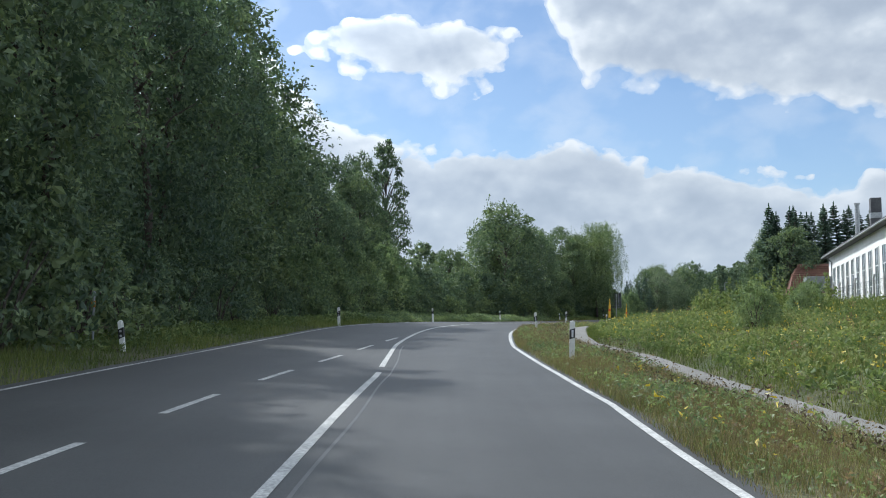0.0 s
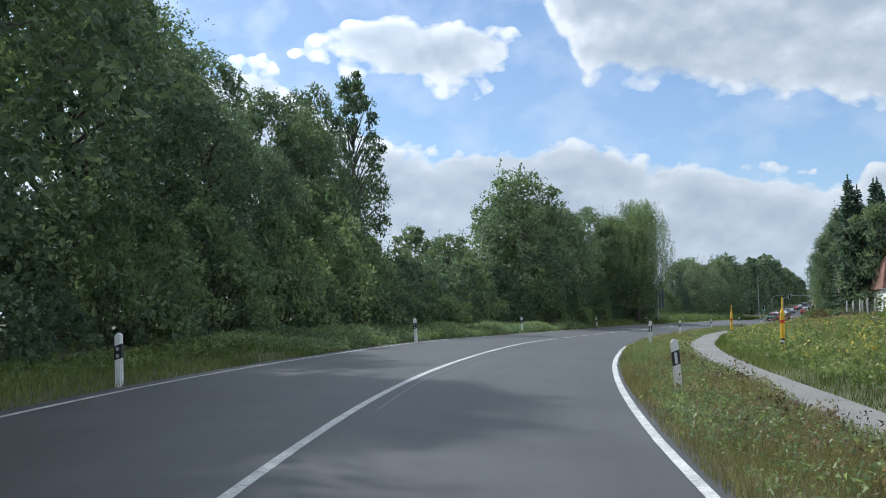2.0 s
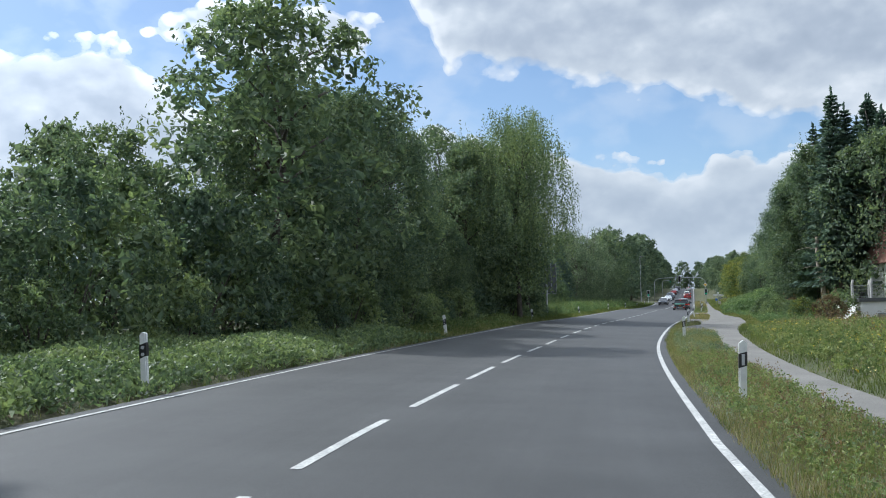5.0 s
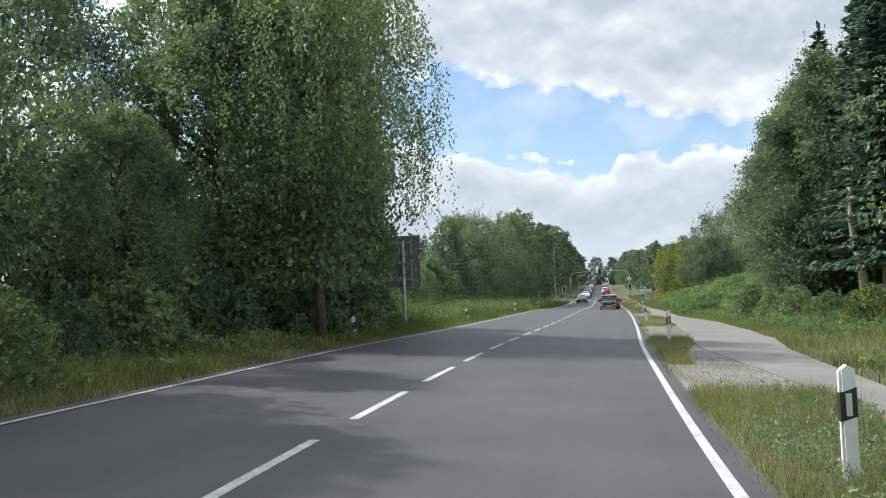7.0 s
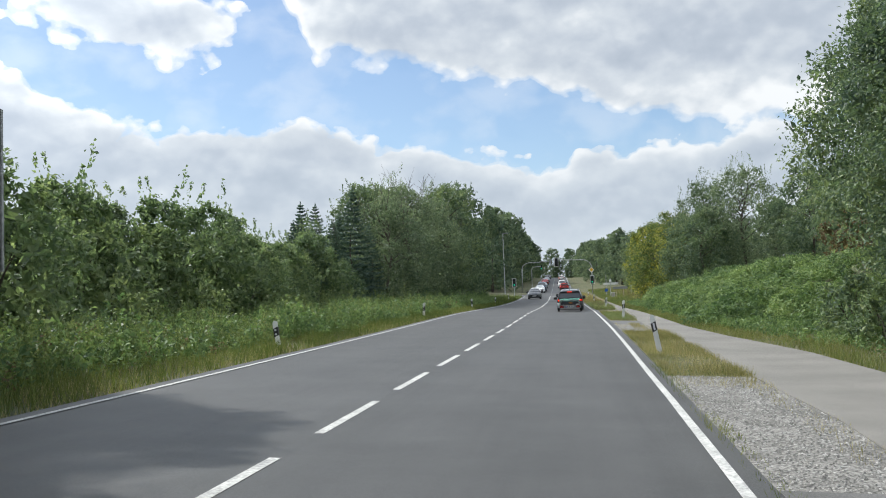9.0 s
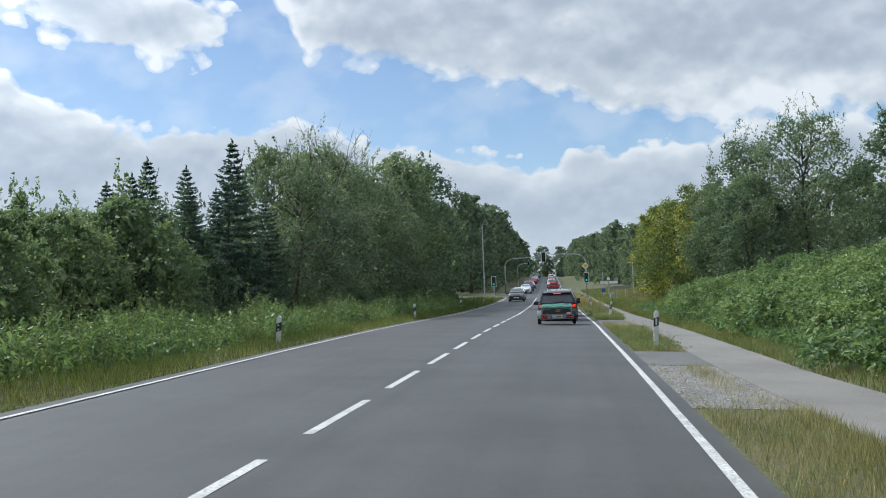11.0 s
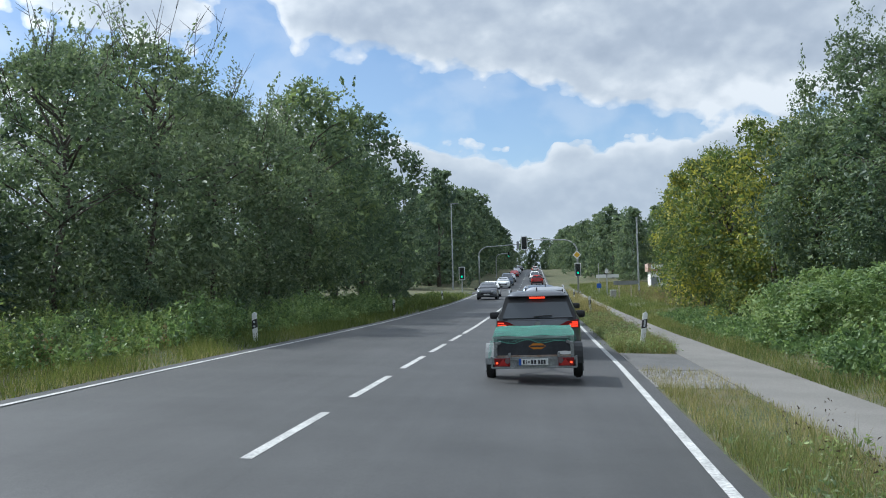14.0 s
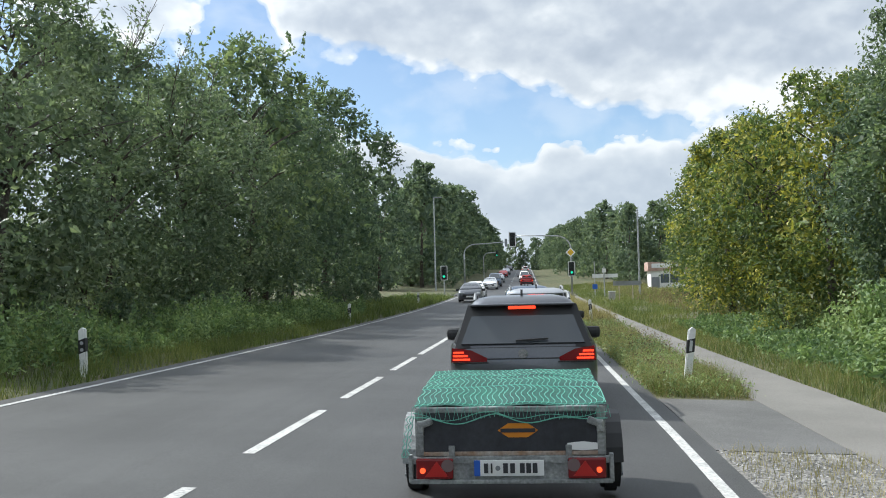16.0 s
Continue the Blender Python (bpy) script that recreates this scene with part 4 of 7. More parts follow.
for n in range(11):
    bush(-6 + n * 5.6 + rnd.uniform(-1, 1), -15.4 + rnd.uniform(-0.8, 0.8), rnd.uniform(3.0, 3.7), 0, 1.2, "dark undergrowth inside the wood")
# the copse before the back of the big sign
for s, off, h in ((98.5, -17.5, 7.6), (101.0, -12.4, 13.0), (106.0, -15.5, 11.0), (110.0, -12.5, 11.2), (120.5, -11.4, 6.2), (126.0, -11.0, 11.6), (122.0, -18.5, 5.5), (133.5, -13.0, 8.5)):
    ash(s, off, h)
plant("tree", "birch", "birch with fine hanging twigs", *BIRCH, 130.2, -8.3, 1.04, COPSE, 30)
plant("tree", "birch", "birch with fine hanging twigs", *BIRCH, 125.0, -7.8, 1.0, COPSE, 150)
for s, off, h in ((128.0, -13.8, 13.0), (112.5, -15.0, 12.2), (105.0, -14.2, 11.6), (117.5, -13.2, 11.5), (134.4, -12.6, 10.6), (137.4, -12.2, 9.8)):
    oak(s, off, h, COPSE, "dark broadleaf tree inside the copse")
ash(139.5, -14.4, 11.6, wide=0.92, lab="tall spreading tree just behind the big sign")
ash(131.3, -9.7, 9.8, lab="low spreading tree beside the big sign")
plant("tree", "pine", "open-crowned pine behind the copse", *PINE, 124.7, -16.0, 0.98, COPSE, 80)
plant("tree", "pine", "open-crowned pine behind the copse", *PINE, 112.0, -17.5, 1.1, COPSE, 200)
for n in range(16):
    bush(101 + n * 2.2, -10.2 + rnd.uniform(-0.5, 0.3), rnd.uniform(1.2, 2.9), rnd.choice((0, 1, 2)))
for s, off, h in ((121.5, -11.0, 2.6), (123.8, -10.8, 3.2), (126.4, -10.0, 2.6), (128.6, -9.2, 3.3), (131.0, -8.9, 2.4), (133.2, -9.4, 2.9)):
    bush(s, off, h, 0, 0.95, "dark bush in the shade of the copse")
for s, off, h in ((104, -15.5, 4.6), (108.5, -14.2, 4.2), (113, -14.8, 5.0), (117.5, -13.4, 4.8), (121.5, -14.4, 5.2), (126, -14.6, 4.6), (130.5, -14.0, 4.8), (135, -13.6, 4.2)):
    bush(s, off, h, lab="dense undergrowth of the copse")
for s, off, h in ((110, -24, 8.5), (118, -25, 8.0), (126, -23.5, 8.5), (134, -22.5, 7.0), (103, -23, 9.0)):
    far_tree(s, off, h, "lower tree at the back of the copse")
# low scrub and young trees after the sign
for n in range(30):
    plant("tree", "sapling", "young tree rising out of the scrub", SAPLING[n % 2], STEM_MESH, 139 + n * 1.75 + rnd.uniform(-0.8, 0.8), -17.5 + rnd.uniform(-2.5, 2.0), rnd.uniform(0.62, 0.92), SCRUB)
for n in range(30):
    bush(138 + n * 1.9 + rnd.uniform(-1, 1), -16.0 + rnd.uniform(-2.2, 1.2), rnd.uniform(3.9, 5.5), lab="mixed scrub of young trees")
for n in range(10):
    ash(140 + n * 6.0, -22 + rnd.uniform(-2, 2), rnd.uniform(4.4, 5.8), SCRUB, "young broadleaf tree in the scrub")
for s, off, h in ((190.2, -14.9, 8.7), (187.8, -18.0, 7.6), (193.5, -18.5, 8.0), (184.0, -17.0, 6.4), (186.0, -15.4, 6.0), (181.0, -16.6, 5.6), (194.2, -14.6, 6.4), (197.0, -17.5, 7.6), (192.0, -16.4, 6.6)):
    plant("tree", "spruce", "small dark spruce above the scrub", *SMALL_SPRUCE, s, off, h / 9, SCRUB, wide=h / 9 * 0.9)
for s, off, h in ((197.5, -14.0, 8.6), (203.0, -13.5, 10.4), (209.0, -13.3, 9.6), (214.5, -12.7, 9.2)):
    c, t = HEDGE_TREE[int(s) % 2]
    plant("tree", "tree", "grey-green thin-leaved tree with bare twigs on top", c, t, s, off, h / 9.5, "grey-green trees along the left verge", wide=h / 9.5 * 1.1)
for s, off, h in ((219.5, -12.0, 12.2), (225, -12.8, 10.4), (231, -13.0, 11.6), (237.5, -12.5, 14.2), (245, -13.5, 12.0), (206, -18, 11), (215, -18, 12), (228, -19, 13)):
    ash(s, off, h, FAR_WOOD, "leafy tree in the row before the lights")
for n in range(18):
    bush(186 + n * 3.0, -18.0 + rnd.uniform(-2.0, 1.5), rnd.uniform(3.8, 5.2), lab="thick undergrowth behind the verge trees")
for n in range(15):
    bush(192 + n * 3.6, -10.4 + rnd.uniform(-0.6, 0.3), rnd.uniform(0.8, 1.7), 0)
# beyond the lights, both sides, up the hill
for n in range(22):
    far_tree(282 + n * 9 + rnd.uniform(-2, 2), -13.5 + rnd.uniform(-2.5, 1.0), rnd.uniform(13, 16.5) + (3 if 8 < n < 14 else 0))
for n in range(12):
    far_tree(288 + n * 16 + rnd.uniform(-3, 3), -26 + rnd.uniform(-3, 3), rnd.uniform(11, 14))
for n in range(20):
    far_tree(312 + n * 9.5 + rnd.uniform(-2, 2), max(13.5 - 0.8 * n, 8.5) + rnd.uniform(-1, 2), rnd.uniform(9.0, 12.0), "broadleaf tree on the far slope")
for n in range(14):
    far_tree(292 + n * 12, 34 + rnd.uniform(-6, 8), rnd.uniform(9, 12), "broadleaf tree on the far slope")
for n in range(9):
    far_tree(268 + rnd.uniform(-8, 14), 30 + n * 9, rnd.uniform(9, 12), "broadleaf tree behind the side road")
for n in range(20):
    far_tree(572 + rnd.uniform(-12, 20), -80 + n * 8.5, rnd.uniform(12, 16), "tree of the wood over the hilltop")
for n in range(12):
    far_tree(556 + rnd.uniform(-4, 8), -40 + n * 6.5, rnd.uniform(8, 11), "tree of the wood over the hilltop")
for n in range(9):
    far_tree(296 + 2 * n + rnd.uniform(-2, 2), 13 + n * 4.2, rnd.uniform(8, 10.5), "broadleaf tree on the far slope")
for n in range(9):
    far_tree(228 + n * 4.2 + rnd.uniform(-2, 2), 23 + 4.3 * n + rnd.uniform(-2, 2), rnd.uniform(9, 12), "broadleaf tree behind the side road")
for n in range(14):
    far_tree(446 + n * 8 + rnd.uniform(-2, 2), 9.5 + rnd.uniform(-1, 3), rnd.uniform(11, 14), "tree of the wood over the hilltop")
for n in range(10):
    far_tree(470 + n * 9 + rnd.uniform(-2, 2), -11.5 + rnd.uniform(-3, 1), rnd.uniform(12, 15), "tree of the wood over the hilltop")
# right: spruces behind the house, broadleaf trees, bramble bank
for x, y, h in ((46.4, 132.6, 17.0), (48.0, 135.6, 16.2), (49.6, 131.4, 15.4), (61.0, 133.0, 16.0), (65.0, 132.5, 16.5), (50.5, 134.2, 16.8), (53.5, 137.0, 16.2), (56.5, 134.5, 17.4), (59.5, 138.0, 16.6), (63.0, 136.0, 17.2), (67.0, 139.0, 16.5), (55.0, 143.0, 17.0), (50.0, 141.5, 16.0), (54.3, 133.0, 16.4), (52.3, 132.2, 15.6), (55.4, 135.5, 17.2), (58.2, 133.4, 16.8), (60.2, 134.5, 16.0), (49.6, 133.2, 16.6), (47.5, 132.8, 15.8), (65.5, 135.0, 17.0), (68.5, 134.0, 16.4)):
    s, off = (float(v[0]) for v in plan(x, y))
    c, t = SPRUCE[1 if y < 136 else 0]
    plant("tree", "spruce", "tall dark spruce in a close stand", c, t, s, off, h / 17, "stand of spruces", wide=h / 17)
for s, off, h in ((142.0, 15.5, 13.5), (147.8, 16.2, 11.8), (151.0, 11.8, 14.0), (153.4, 10.9, 11.6), (156.0, 12.0, 13.6), (149.0, 14.6, 12.6), (161.5, 14.0, 12.4), (158.0, 16.5, 12.0), (168.0, 15.5, 8.2), (175.0, 17.0, 7.2), (182.0, 17.5, 7.0), (190.0, 18.0, 7.0), (196.0, 17.5, 8.0)):
    ash(s, off, h, "trees over the bramble bank", "dark green broadleaf tree above the bank")
for s, off, h in ((204.7, 11.6, 9.4), (200.0, 13.6, 8.6)):
    c, t = HEDGE_TREE[int(s) % 2]
    t = WILLOW_TRUNK
    plant("tree", "willow", "pale grey-green willow with an airy crown", c, t, s, off, h / 9.5, "trees over the bramble bank", wide=h / 9.5 * 0.95)
for s, off, h in ((204.0, 9.6, 6.4), (212.5, 13.0, 8.6), (199.5, 10.4, 6.0)):
    ash(s, off, h, "trees over the bramble bank", "dark green low-branched tree above the bank", 1.15)
for s, off, h in ((209.5, 9.4, 8.0), (214.0, 8.6, 7.5), (218.5, 8.3, 7.6), (222.0, 10.5, 7.4)):
    c, t = GOLD[int(s) % 2]
    plant("tree", "tree", "broadleaf tree turning yellow, branches down to the grass", c, t, s, off, h / 8.2, "trees over the bramble bank", wide=h / 8.2)
for n in range(20):
    s, off = 158 + n * 2.1 + rnd.uniform(-0.8, 0.8), 8.8 + rnd.uniform(-1.6, 2.6) + (1.5 if n < 3 else 0)
    plant("bramble", "bramble", "mound of brambles on the bank", BRAMBLE[n % 2], None, s, off, rnd.uniform(0.7, 1.1), "brambles on the bank", wide=rnd.uniform(0.9, 1.3), sink=0.15)
plant("bush", "bush", "rusty brown dying shrub among the green", RUSTY, STEM_MESH, 171.0, 13.6, 1.1, SCRUB, sink=0.1)
for s, off, h in ((147.0, 9.0, 0.42), (149.5, 9.6, 0.5), (152.5, 9.4, 0.4), (155.5, 10.2, 0.5)):
    plant("bush", "bush", "withered reddish weeds before the trees", RUSTY, STEM_MESH, s, off, h, SCRUB, wide=h * 1.1)
for s, off, h in ((28.6, 8.8, 1.45), (29.6, 9.3, 1.15), (37.0, 12.6, 1.2), (40.0, 13.4, 1.3), (43.0, 14.0, 1.35), (45.5, 14.8, 1.4), (48.5, 15.2, 1.3), (34.5, 11.8, 1.0), (52.0, 15.5, 1.2)):
    plant("bush", "bush", "fresh green leafy clump in the rough meadow", LIGHT_BUSH, STEM_MESH, s, off, h / 3.4, "leafy clumps in the meadow", wide=h / 3.4 * 0.8)
plant("bush", "bush", "rusty brown dying shrub at the meadow's end", RUSTY, STEM_MESH, 126.4, 9.8, 0.5, SCRUB)
for s, off, h, k in ((133, 9.0, 1.5, 3), (138, 8.6, 1.3, 1), (141.5, 8.0, 1.7, 1), (145.0, 7.6, 1.4, 2), (150, 7.4, 1.6, 1), (154, 7.8, 1.8, 0), (128, 10.5, 1.6, 1), (136, 11.5, 2.0, 2), (205, 6.9, 1.2, 3)):
    bush(s, off, h, k, 1.1)


def blades(name, zones, material, label, category, seed):
    """Grass: zones of (from, to, offset from, offset to, blades a square metre, height, width)."""
    rng = np.random.default_rng(seed)
    vs = []
    for s0, s1, left, right, thick, tall, wide in zones:
        lo_m = left(0.5 * (s0 + s1)) if callable(left) else left
        hi_m = right(0.5 * (s0 + s1)) if callable(right) else right
        n = int((s1 - s0) * max(float(hi_m - lo_m), 0.1) * thick * (1.7 if s1 <= 215 else 1.0))
        s = rng.uniform(s0, s1, n)
        lo = left(s) if callable(left) else np.full(n, left)
        hi = right(s) if callable(right) else np.full(n, right)
        off = lo + (hi - lo) * rng.uniform(0, 1, n)
        patchy = 0.5 + 0.5 * np.sin(s * 0.9 + 2 * np.sin(off * 1.3 + s * 0.31)) * np.cos(off * 1.7 + s * 0.23)
        keep = rng.uniform(0, 1, n) < 0.35 + 0.65 * patchy
        s, off, patchy = s[keep], off[keep], patchy[keep]
        n = len(s)
        z = land_z(s, off) - 0.03
        x0, y0, tx, ty = (np.interp(s, DENSE, v) for v in (LX, LY, TX, TY))
        root = np.stack([x0 + off * ty, y0 - off * tx, z], 1)
        h = tall * rng.uniform(0.45, 1.2, n) * (0.7 + 0.5 * patchy)
        ang, lean = rng.uniform(0, 6.283, n), rng.uniform(0.1, 0.6, n) * h
        a2 = rng.uniform(0, 6.283, n)
        half = np.stack([np.cos(a2), np.sin(a2), np.zeros(n)], 1) * ((0.8 if s1 <= 215 else 1.0) * wide * rng.uniform(0.6, 1.3, n) / 2)[:, None]
        bend = np.stack([np.cos(ang) * lean, np.sin(ang) * lean, h], 1)
        vs.append(np.stack([root - half, root + half, root + bend], 1).reshape(-1, 3))
    v = np.concatenate(vs)
    ob = new(name, mesh_of(name, v, np.arange(len(v)).reshape(-1, 3), material))
    return tagged(ob, label, category, kind="stuff")


def shoulder(s):
    return edge_right(s) + table(s, (-60, 0.12), (66, 0.12), (96, 0.29), (400, 0.29))


def to_path(s):
    return path_left(s) + 0.03


def left_side(s):
    return edge_left(s) - 0.34


def beyond_path(s):
    return path_right(s) - 0.02


blades("verge_grass", [(4, 48, shoulder, to_path, 200, 0.19, 0.009), (48, 70, shoulder, to_path, 130, 0.19, 0.009), (70, 98, shoulder, to_path, 300, 0.19, 0.009), (98, 113.5, shoulder, to_path, 330, 0.27, 0.008), (143.5, 160.5, shoulder, to_path, 430, 0.18, 0.010),
                       (171, 181, shoulder, to_path, 560, 0.19, 0.008), (193.4, 215, shoulder, to_path, 420, 0.30, 0.008), (215, 262, shoulder, to_path, 260, 0.6, 0.026),
                       (118.5, 129.7, shoulder, island, 420, 0.22, 0.008), (160.5, 167, shoulder, to_path, 60, 0.10, 0.010), (160.8, 166.6, lambda s: shoulder(s) + 0.55, lambda s: to_path(s) - 0.3, 380, 0.19, 0.009), (184, 187.6, shoulder, to_path, 200, 0.12, 0.009), (158.5, 162, shoulder, to_path, 200, 0.12, 0.009), (141.5, 145, shoulder, to_path, 160, 0.12, 0.009), (181, 186.5, shoulder, to_path, 330, 0.2, 0.010), (186.3, 189.2, shoulder, to_path, 200, 0.13, 0.01), (113.5, 118.5, shoulder, to_path, 130, 0.14, 0.01), (135, 143, lambda s: to_path(s) - 0.5, to_path, 90, 0.12, 0.01)],
       GRASS_DRY, "straw-coloured dry grass on the narrow verge", "grass", 1)
blades("verge_grass", [(4, 45, shoulder, to_path, 300, 0.16, 0.010), (45, 70, shoulder, to_path, 480, 0.17, 0.010), (70, 98, shoulder, to_path, 300, 0.17, 0.011), (98, 113.5, shoulder, to_path, 430, 0.22, 0.010), (118.5, 129.7, shoulder, island, 620, 0.20, 0.009), (143.5, 160.5, shoulder, to_path, 200, 0.14, 0.010), (104, 146, lambda s: shoulder(s) - 0.14, lambda s: shoulder(s) + 0.12, 260, 0.10, 0.012), (174, 181, shoulder, lambda s: to_path(s) - 0.6, 500, 0.22, 0.009), (181, 186.4, shoulder, to_path, 330, 0.17, 0.009), (193.4, 215, shoulder, to_path, 380, 0.26, 0.009)],
       GRASS_GREEN, "green grass and herbs on the narrow verge", "grass", 2)
blades("verge_grass", [(4, 45, shoulder, to_path, 420, 0.23, 0.008), (45, 52, shoulder, to_path, 140, 0.22, 0.007), (52, 95, shoulder, to_path, 170, 0.2, 0.007), (123, 129.6, lambda s: shoulder(s) + 0.2, island, 160, 0.38, 0.006), (8, 60, lambda s: to_path(s) - 0.6, lambda s: to_path(s) - 0.03, 22, 0.42, 0.005), (171, 182, lambda s: to_path(s) - 0.6, lambda s: to_path(s) - 0.03, 16, 0.45, 0.005)],
       GRASS_RED, "thin reddish-brown grass stalks on the verge", "grass", 14)
blades("verge_grass", [(0, 52, lambda s: left_side(s) - 3.6, left_side, 150, 0.24, 0.020), (52, 100, lambda s: left_side(s) - 3.6, left_side, 60, 0.2, 0.020), (100, 215, lambda s: left_side(s) - 3.2, left_side, 190, 0.30, 0.018), (215, 260, lambda s: left_side(s) - 4, left_side, 60, 0.4, 0.04)],
       GRASS_GREEN, "green grass verge below the wood", "grass", 3)
blades("verge_grass", [(171.2, 181, shoulder, lambda s: to_path(s) - 0.2, 300, 0.30, 0.009), (193.6, 214, shoulder, to_path, 130, 0.40, 0.008), (60, 72, shoulder, lambda s: shoulder(s) + 0.5, 260, 0.2, 0.008), (100, 113, shoulder, to_path, 160, 0.32, 0.008), (124, 129.6, shoulder, island, 200, 0.3, 0.008), (188, 246, beyond_path, lambda s: beyond_path(s) + 3.0, 150, 0.16, 0.014)], GRASS_PALE, "pale arching grass tufts on the verge", "grass", 18)
blades("verge_grass", [(95, 172, lambda s: left_side(s) - 1.3, left_side, 150, 0.15, 0.012), (172, 192, lambda s: left_side(s) - 1.2, left_side, 190, 0.14, 0.011), (103, 124, lambda s: left_side(s) - 2.2, lambda s: left_side(s) - 0.3, 150, 0.26, 0.011)], GRASS_DRY, "dry yellow grass along the road's edge", "grass", 4)


def herbs(name, zones, material, label, category, seed, spread=0.09, ragged=0.0):
    """Leafy weeds: zones of (from, to, offset from, offset to, plants a square metre, height, leaves a plant, leaf size)."""
    rng = np.random.default_rng(seed)
    pts, sizes = [], []
    for s0, s1, left, right, thick, tall, per, leaf in zones:
        lo_m = left(0.5 * (s0 + s1)) if callable(left) else left
        hi_m = right(0.5 * (s0 + s1)) if callable(right) else right
        n = int((s1 - s0) * float(hi_m - lo_m) * thick)
        s = rng.uniform(s0, s1, n)
        lo = left(s) if callable(left) else np.full(n, left)
        hi = right(s) if callable(right) else np.full(n, right)
        off = lo + (hi - lo) * rng.uniform(0, 1, n)
        h = tall * rng.uniform(0.45, 1.15, n) * (0.75 + 0.4 * np.sin(s * 0.6 + off) * np.cos(off * 0.8))
        h = h * (1 + ragged * rng.uniform(-0.6, 0.5, n) ** 3 * 4)
        z = land_z(s, off)
        x0, y0, tx, ty = (np.interp(s, DENSE, v) for v in (LX, LY, TX, TY))
        root = np.stack([x0 + off * ty, y0 - off * tx, z], 1)
        u = rng.uniform(0.1, 1, (n, per))
        p = root[:, None, :] + np.stack([rng.normal(0, spread, (n, per)) * (1.3 - u), rng.normal(0, spread, (n, per)) * (1.3 - u), u * h[:, None]], -1)
        pts.append(p.reshape(-1, 3))
        sizes.append(np.full((n * per, 1), leaf))
    v, f = cards(np.concatenate(pts), np.concatenate(sizes), rng, None, 2.0, 0.2)
    return tagged(new(name, mesh_of(name, v, f, material)), label, category, kind="stuff")


herbs("tall_weeds", [(134, 198, lambda s: left_side(s) - 7.0, lambda s: left_side(s) - 1.1, 13, 1.0, 34, 0.038), (196, 250, lambda s: left_side(s) - 4.0, lambda s: left_side(s) - 1.5, 9, 0.5, 20, 0.05)], WEED, "waist-high nettles and weeds behind the verge", "weeds", 5, 0.06, 0.8)
herbs("tall_weeds", [(138, 152, lambda s: left_side(s) - 3.0, lambda s: left_side(s) - 1.0, 0.8, 1.0, 40, 0.035), (183, 191, lambda s: left_side(s) - 2.6, lambda s: left_side(s) - 1.0, 2.0, 0.8, 46, 0.035), (194, 216, lambda s: shoulder(s) + 0.2, to_path, 6, 0.58, 26, 0.018), (222, 250, lambda s: beyond_path(s) + 3.0, lambda s: beyond_path(s) + 8.0, 1.0, 0.8, 40, 0.04)], LEAF_RUST, "withered reddish-brown dock among the nettles", "weeds", 17, 0.08)
herbs("tall_weeds", [(192, 222, lambda s: left_side(s) - 4.6, lambda s: left_side(s) - 1.0, 16, 1.0, 34, 0.055)], LEAF_IVY, "lush dark-green nettles under the verge trees", "weeds", 20, 0.09, 0.5)
herbs("tall_weeds", [(136, 193, lambda s: left_side(s) - 6.5, lambda s: left_side(s) - 0.9, 8, 0.85, 28, 0.062)], LEAF_IVY, "broad-leaved green weeds among the nettles", "weeds", 21, 0.09, 0.8)
herbs("low_weeds", [(20, 50, lambda s: left_side(s) - 3.6, lambda s: left_side(s) - 1.0, 14, 0.3, 12, 0.07), (104, 135, lambda s: left_side(s) - 3.4, lambda s: left_side(s) - 0.6, 14, 0.4, 14, 0.07)], WEED, "low leafy weeds below the wood", "weeds", 9)
herbs("creeping_weeds", [(50, 104, lambda s: left_side(s) - 7.0, lambda s: left_side(s) - 0.15, 40, 0.38, 14, 0.060)], LEAF_MID, "dense dark creeping weeds below the wood", "weeds", 16)
herbs("meadow_weeds", [(4, 120, lambda s: beyond_path(s) + 0.5, 14.0, 14, 0.38, 13, 0.055), (20, 110, 13.0, 24.0, 4, 0.7, 16, 0.08), (36, 64, 10.0, 14.5, 2.2, 1.5, 70, 0.085)], WEED, "leafy weeds in the meadow", "weeds", 10, 0.09, 0.7)
herbs("meadow_weeds", [(56, 125, lambda s: beyond_path(s) + 2.5, 15.0, 0.5, 0.8, 46, 0.035), (20, 56, 7.0, 13.0, 0.12, 0.7, 40, 0.035)], LEAF_RUST, "withered reddish-brown stalks in the meadow", "weeds", 19, 0.12)
herbs("verge_herbs", [(56, 97, lambda s: shoulder(s) + 0.35, to_path, 4, 0.5, 30, 0.020), (6, 50, lambda s: shoulder(s) + 0.5, to_path, 4, 0.5, 24, 0.022)], LEAF_RUST, "reddish-brown dock stalks on the verge", "weeds", 22, 0.06, 0.5)
herbs("verge_herbs", [(56, 97, lambda s: shoulder(s) + 0.3, to_path, 16, 0.34, 22, 0.026)], WEED, "dark leafy herbs on the verge of the bend", "weeds", 23, 0.07, 0.5)
herbs("verge_herbs", [(97, 113.4, lambda s: shoulder(s) + 0.25, to_path, 26, 0.30, 18, 0.026), (119, 129.5, lambda s: shoulder(s) + 0.25, island, 16, 0.24, 14, 0.024)], LEAF_GREY, "grey-green leafy herbs on the verge", "weeds", 24, 0.07, 0.5)
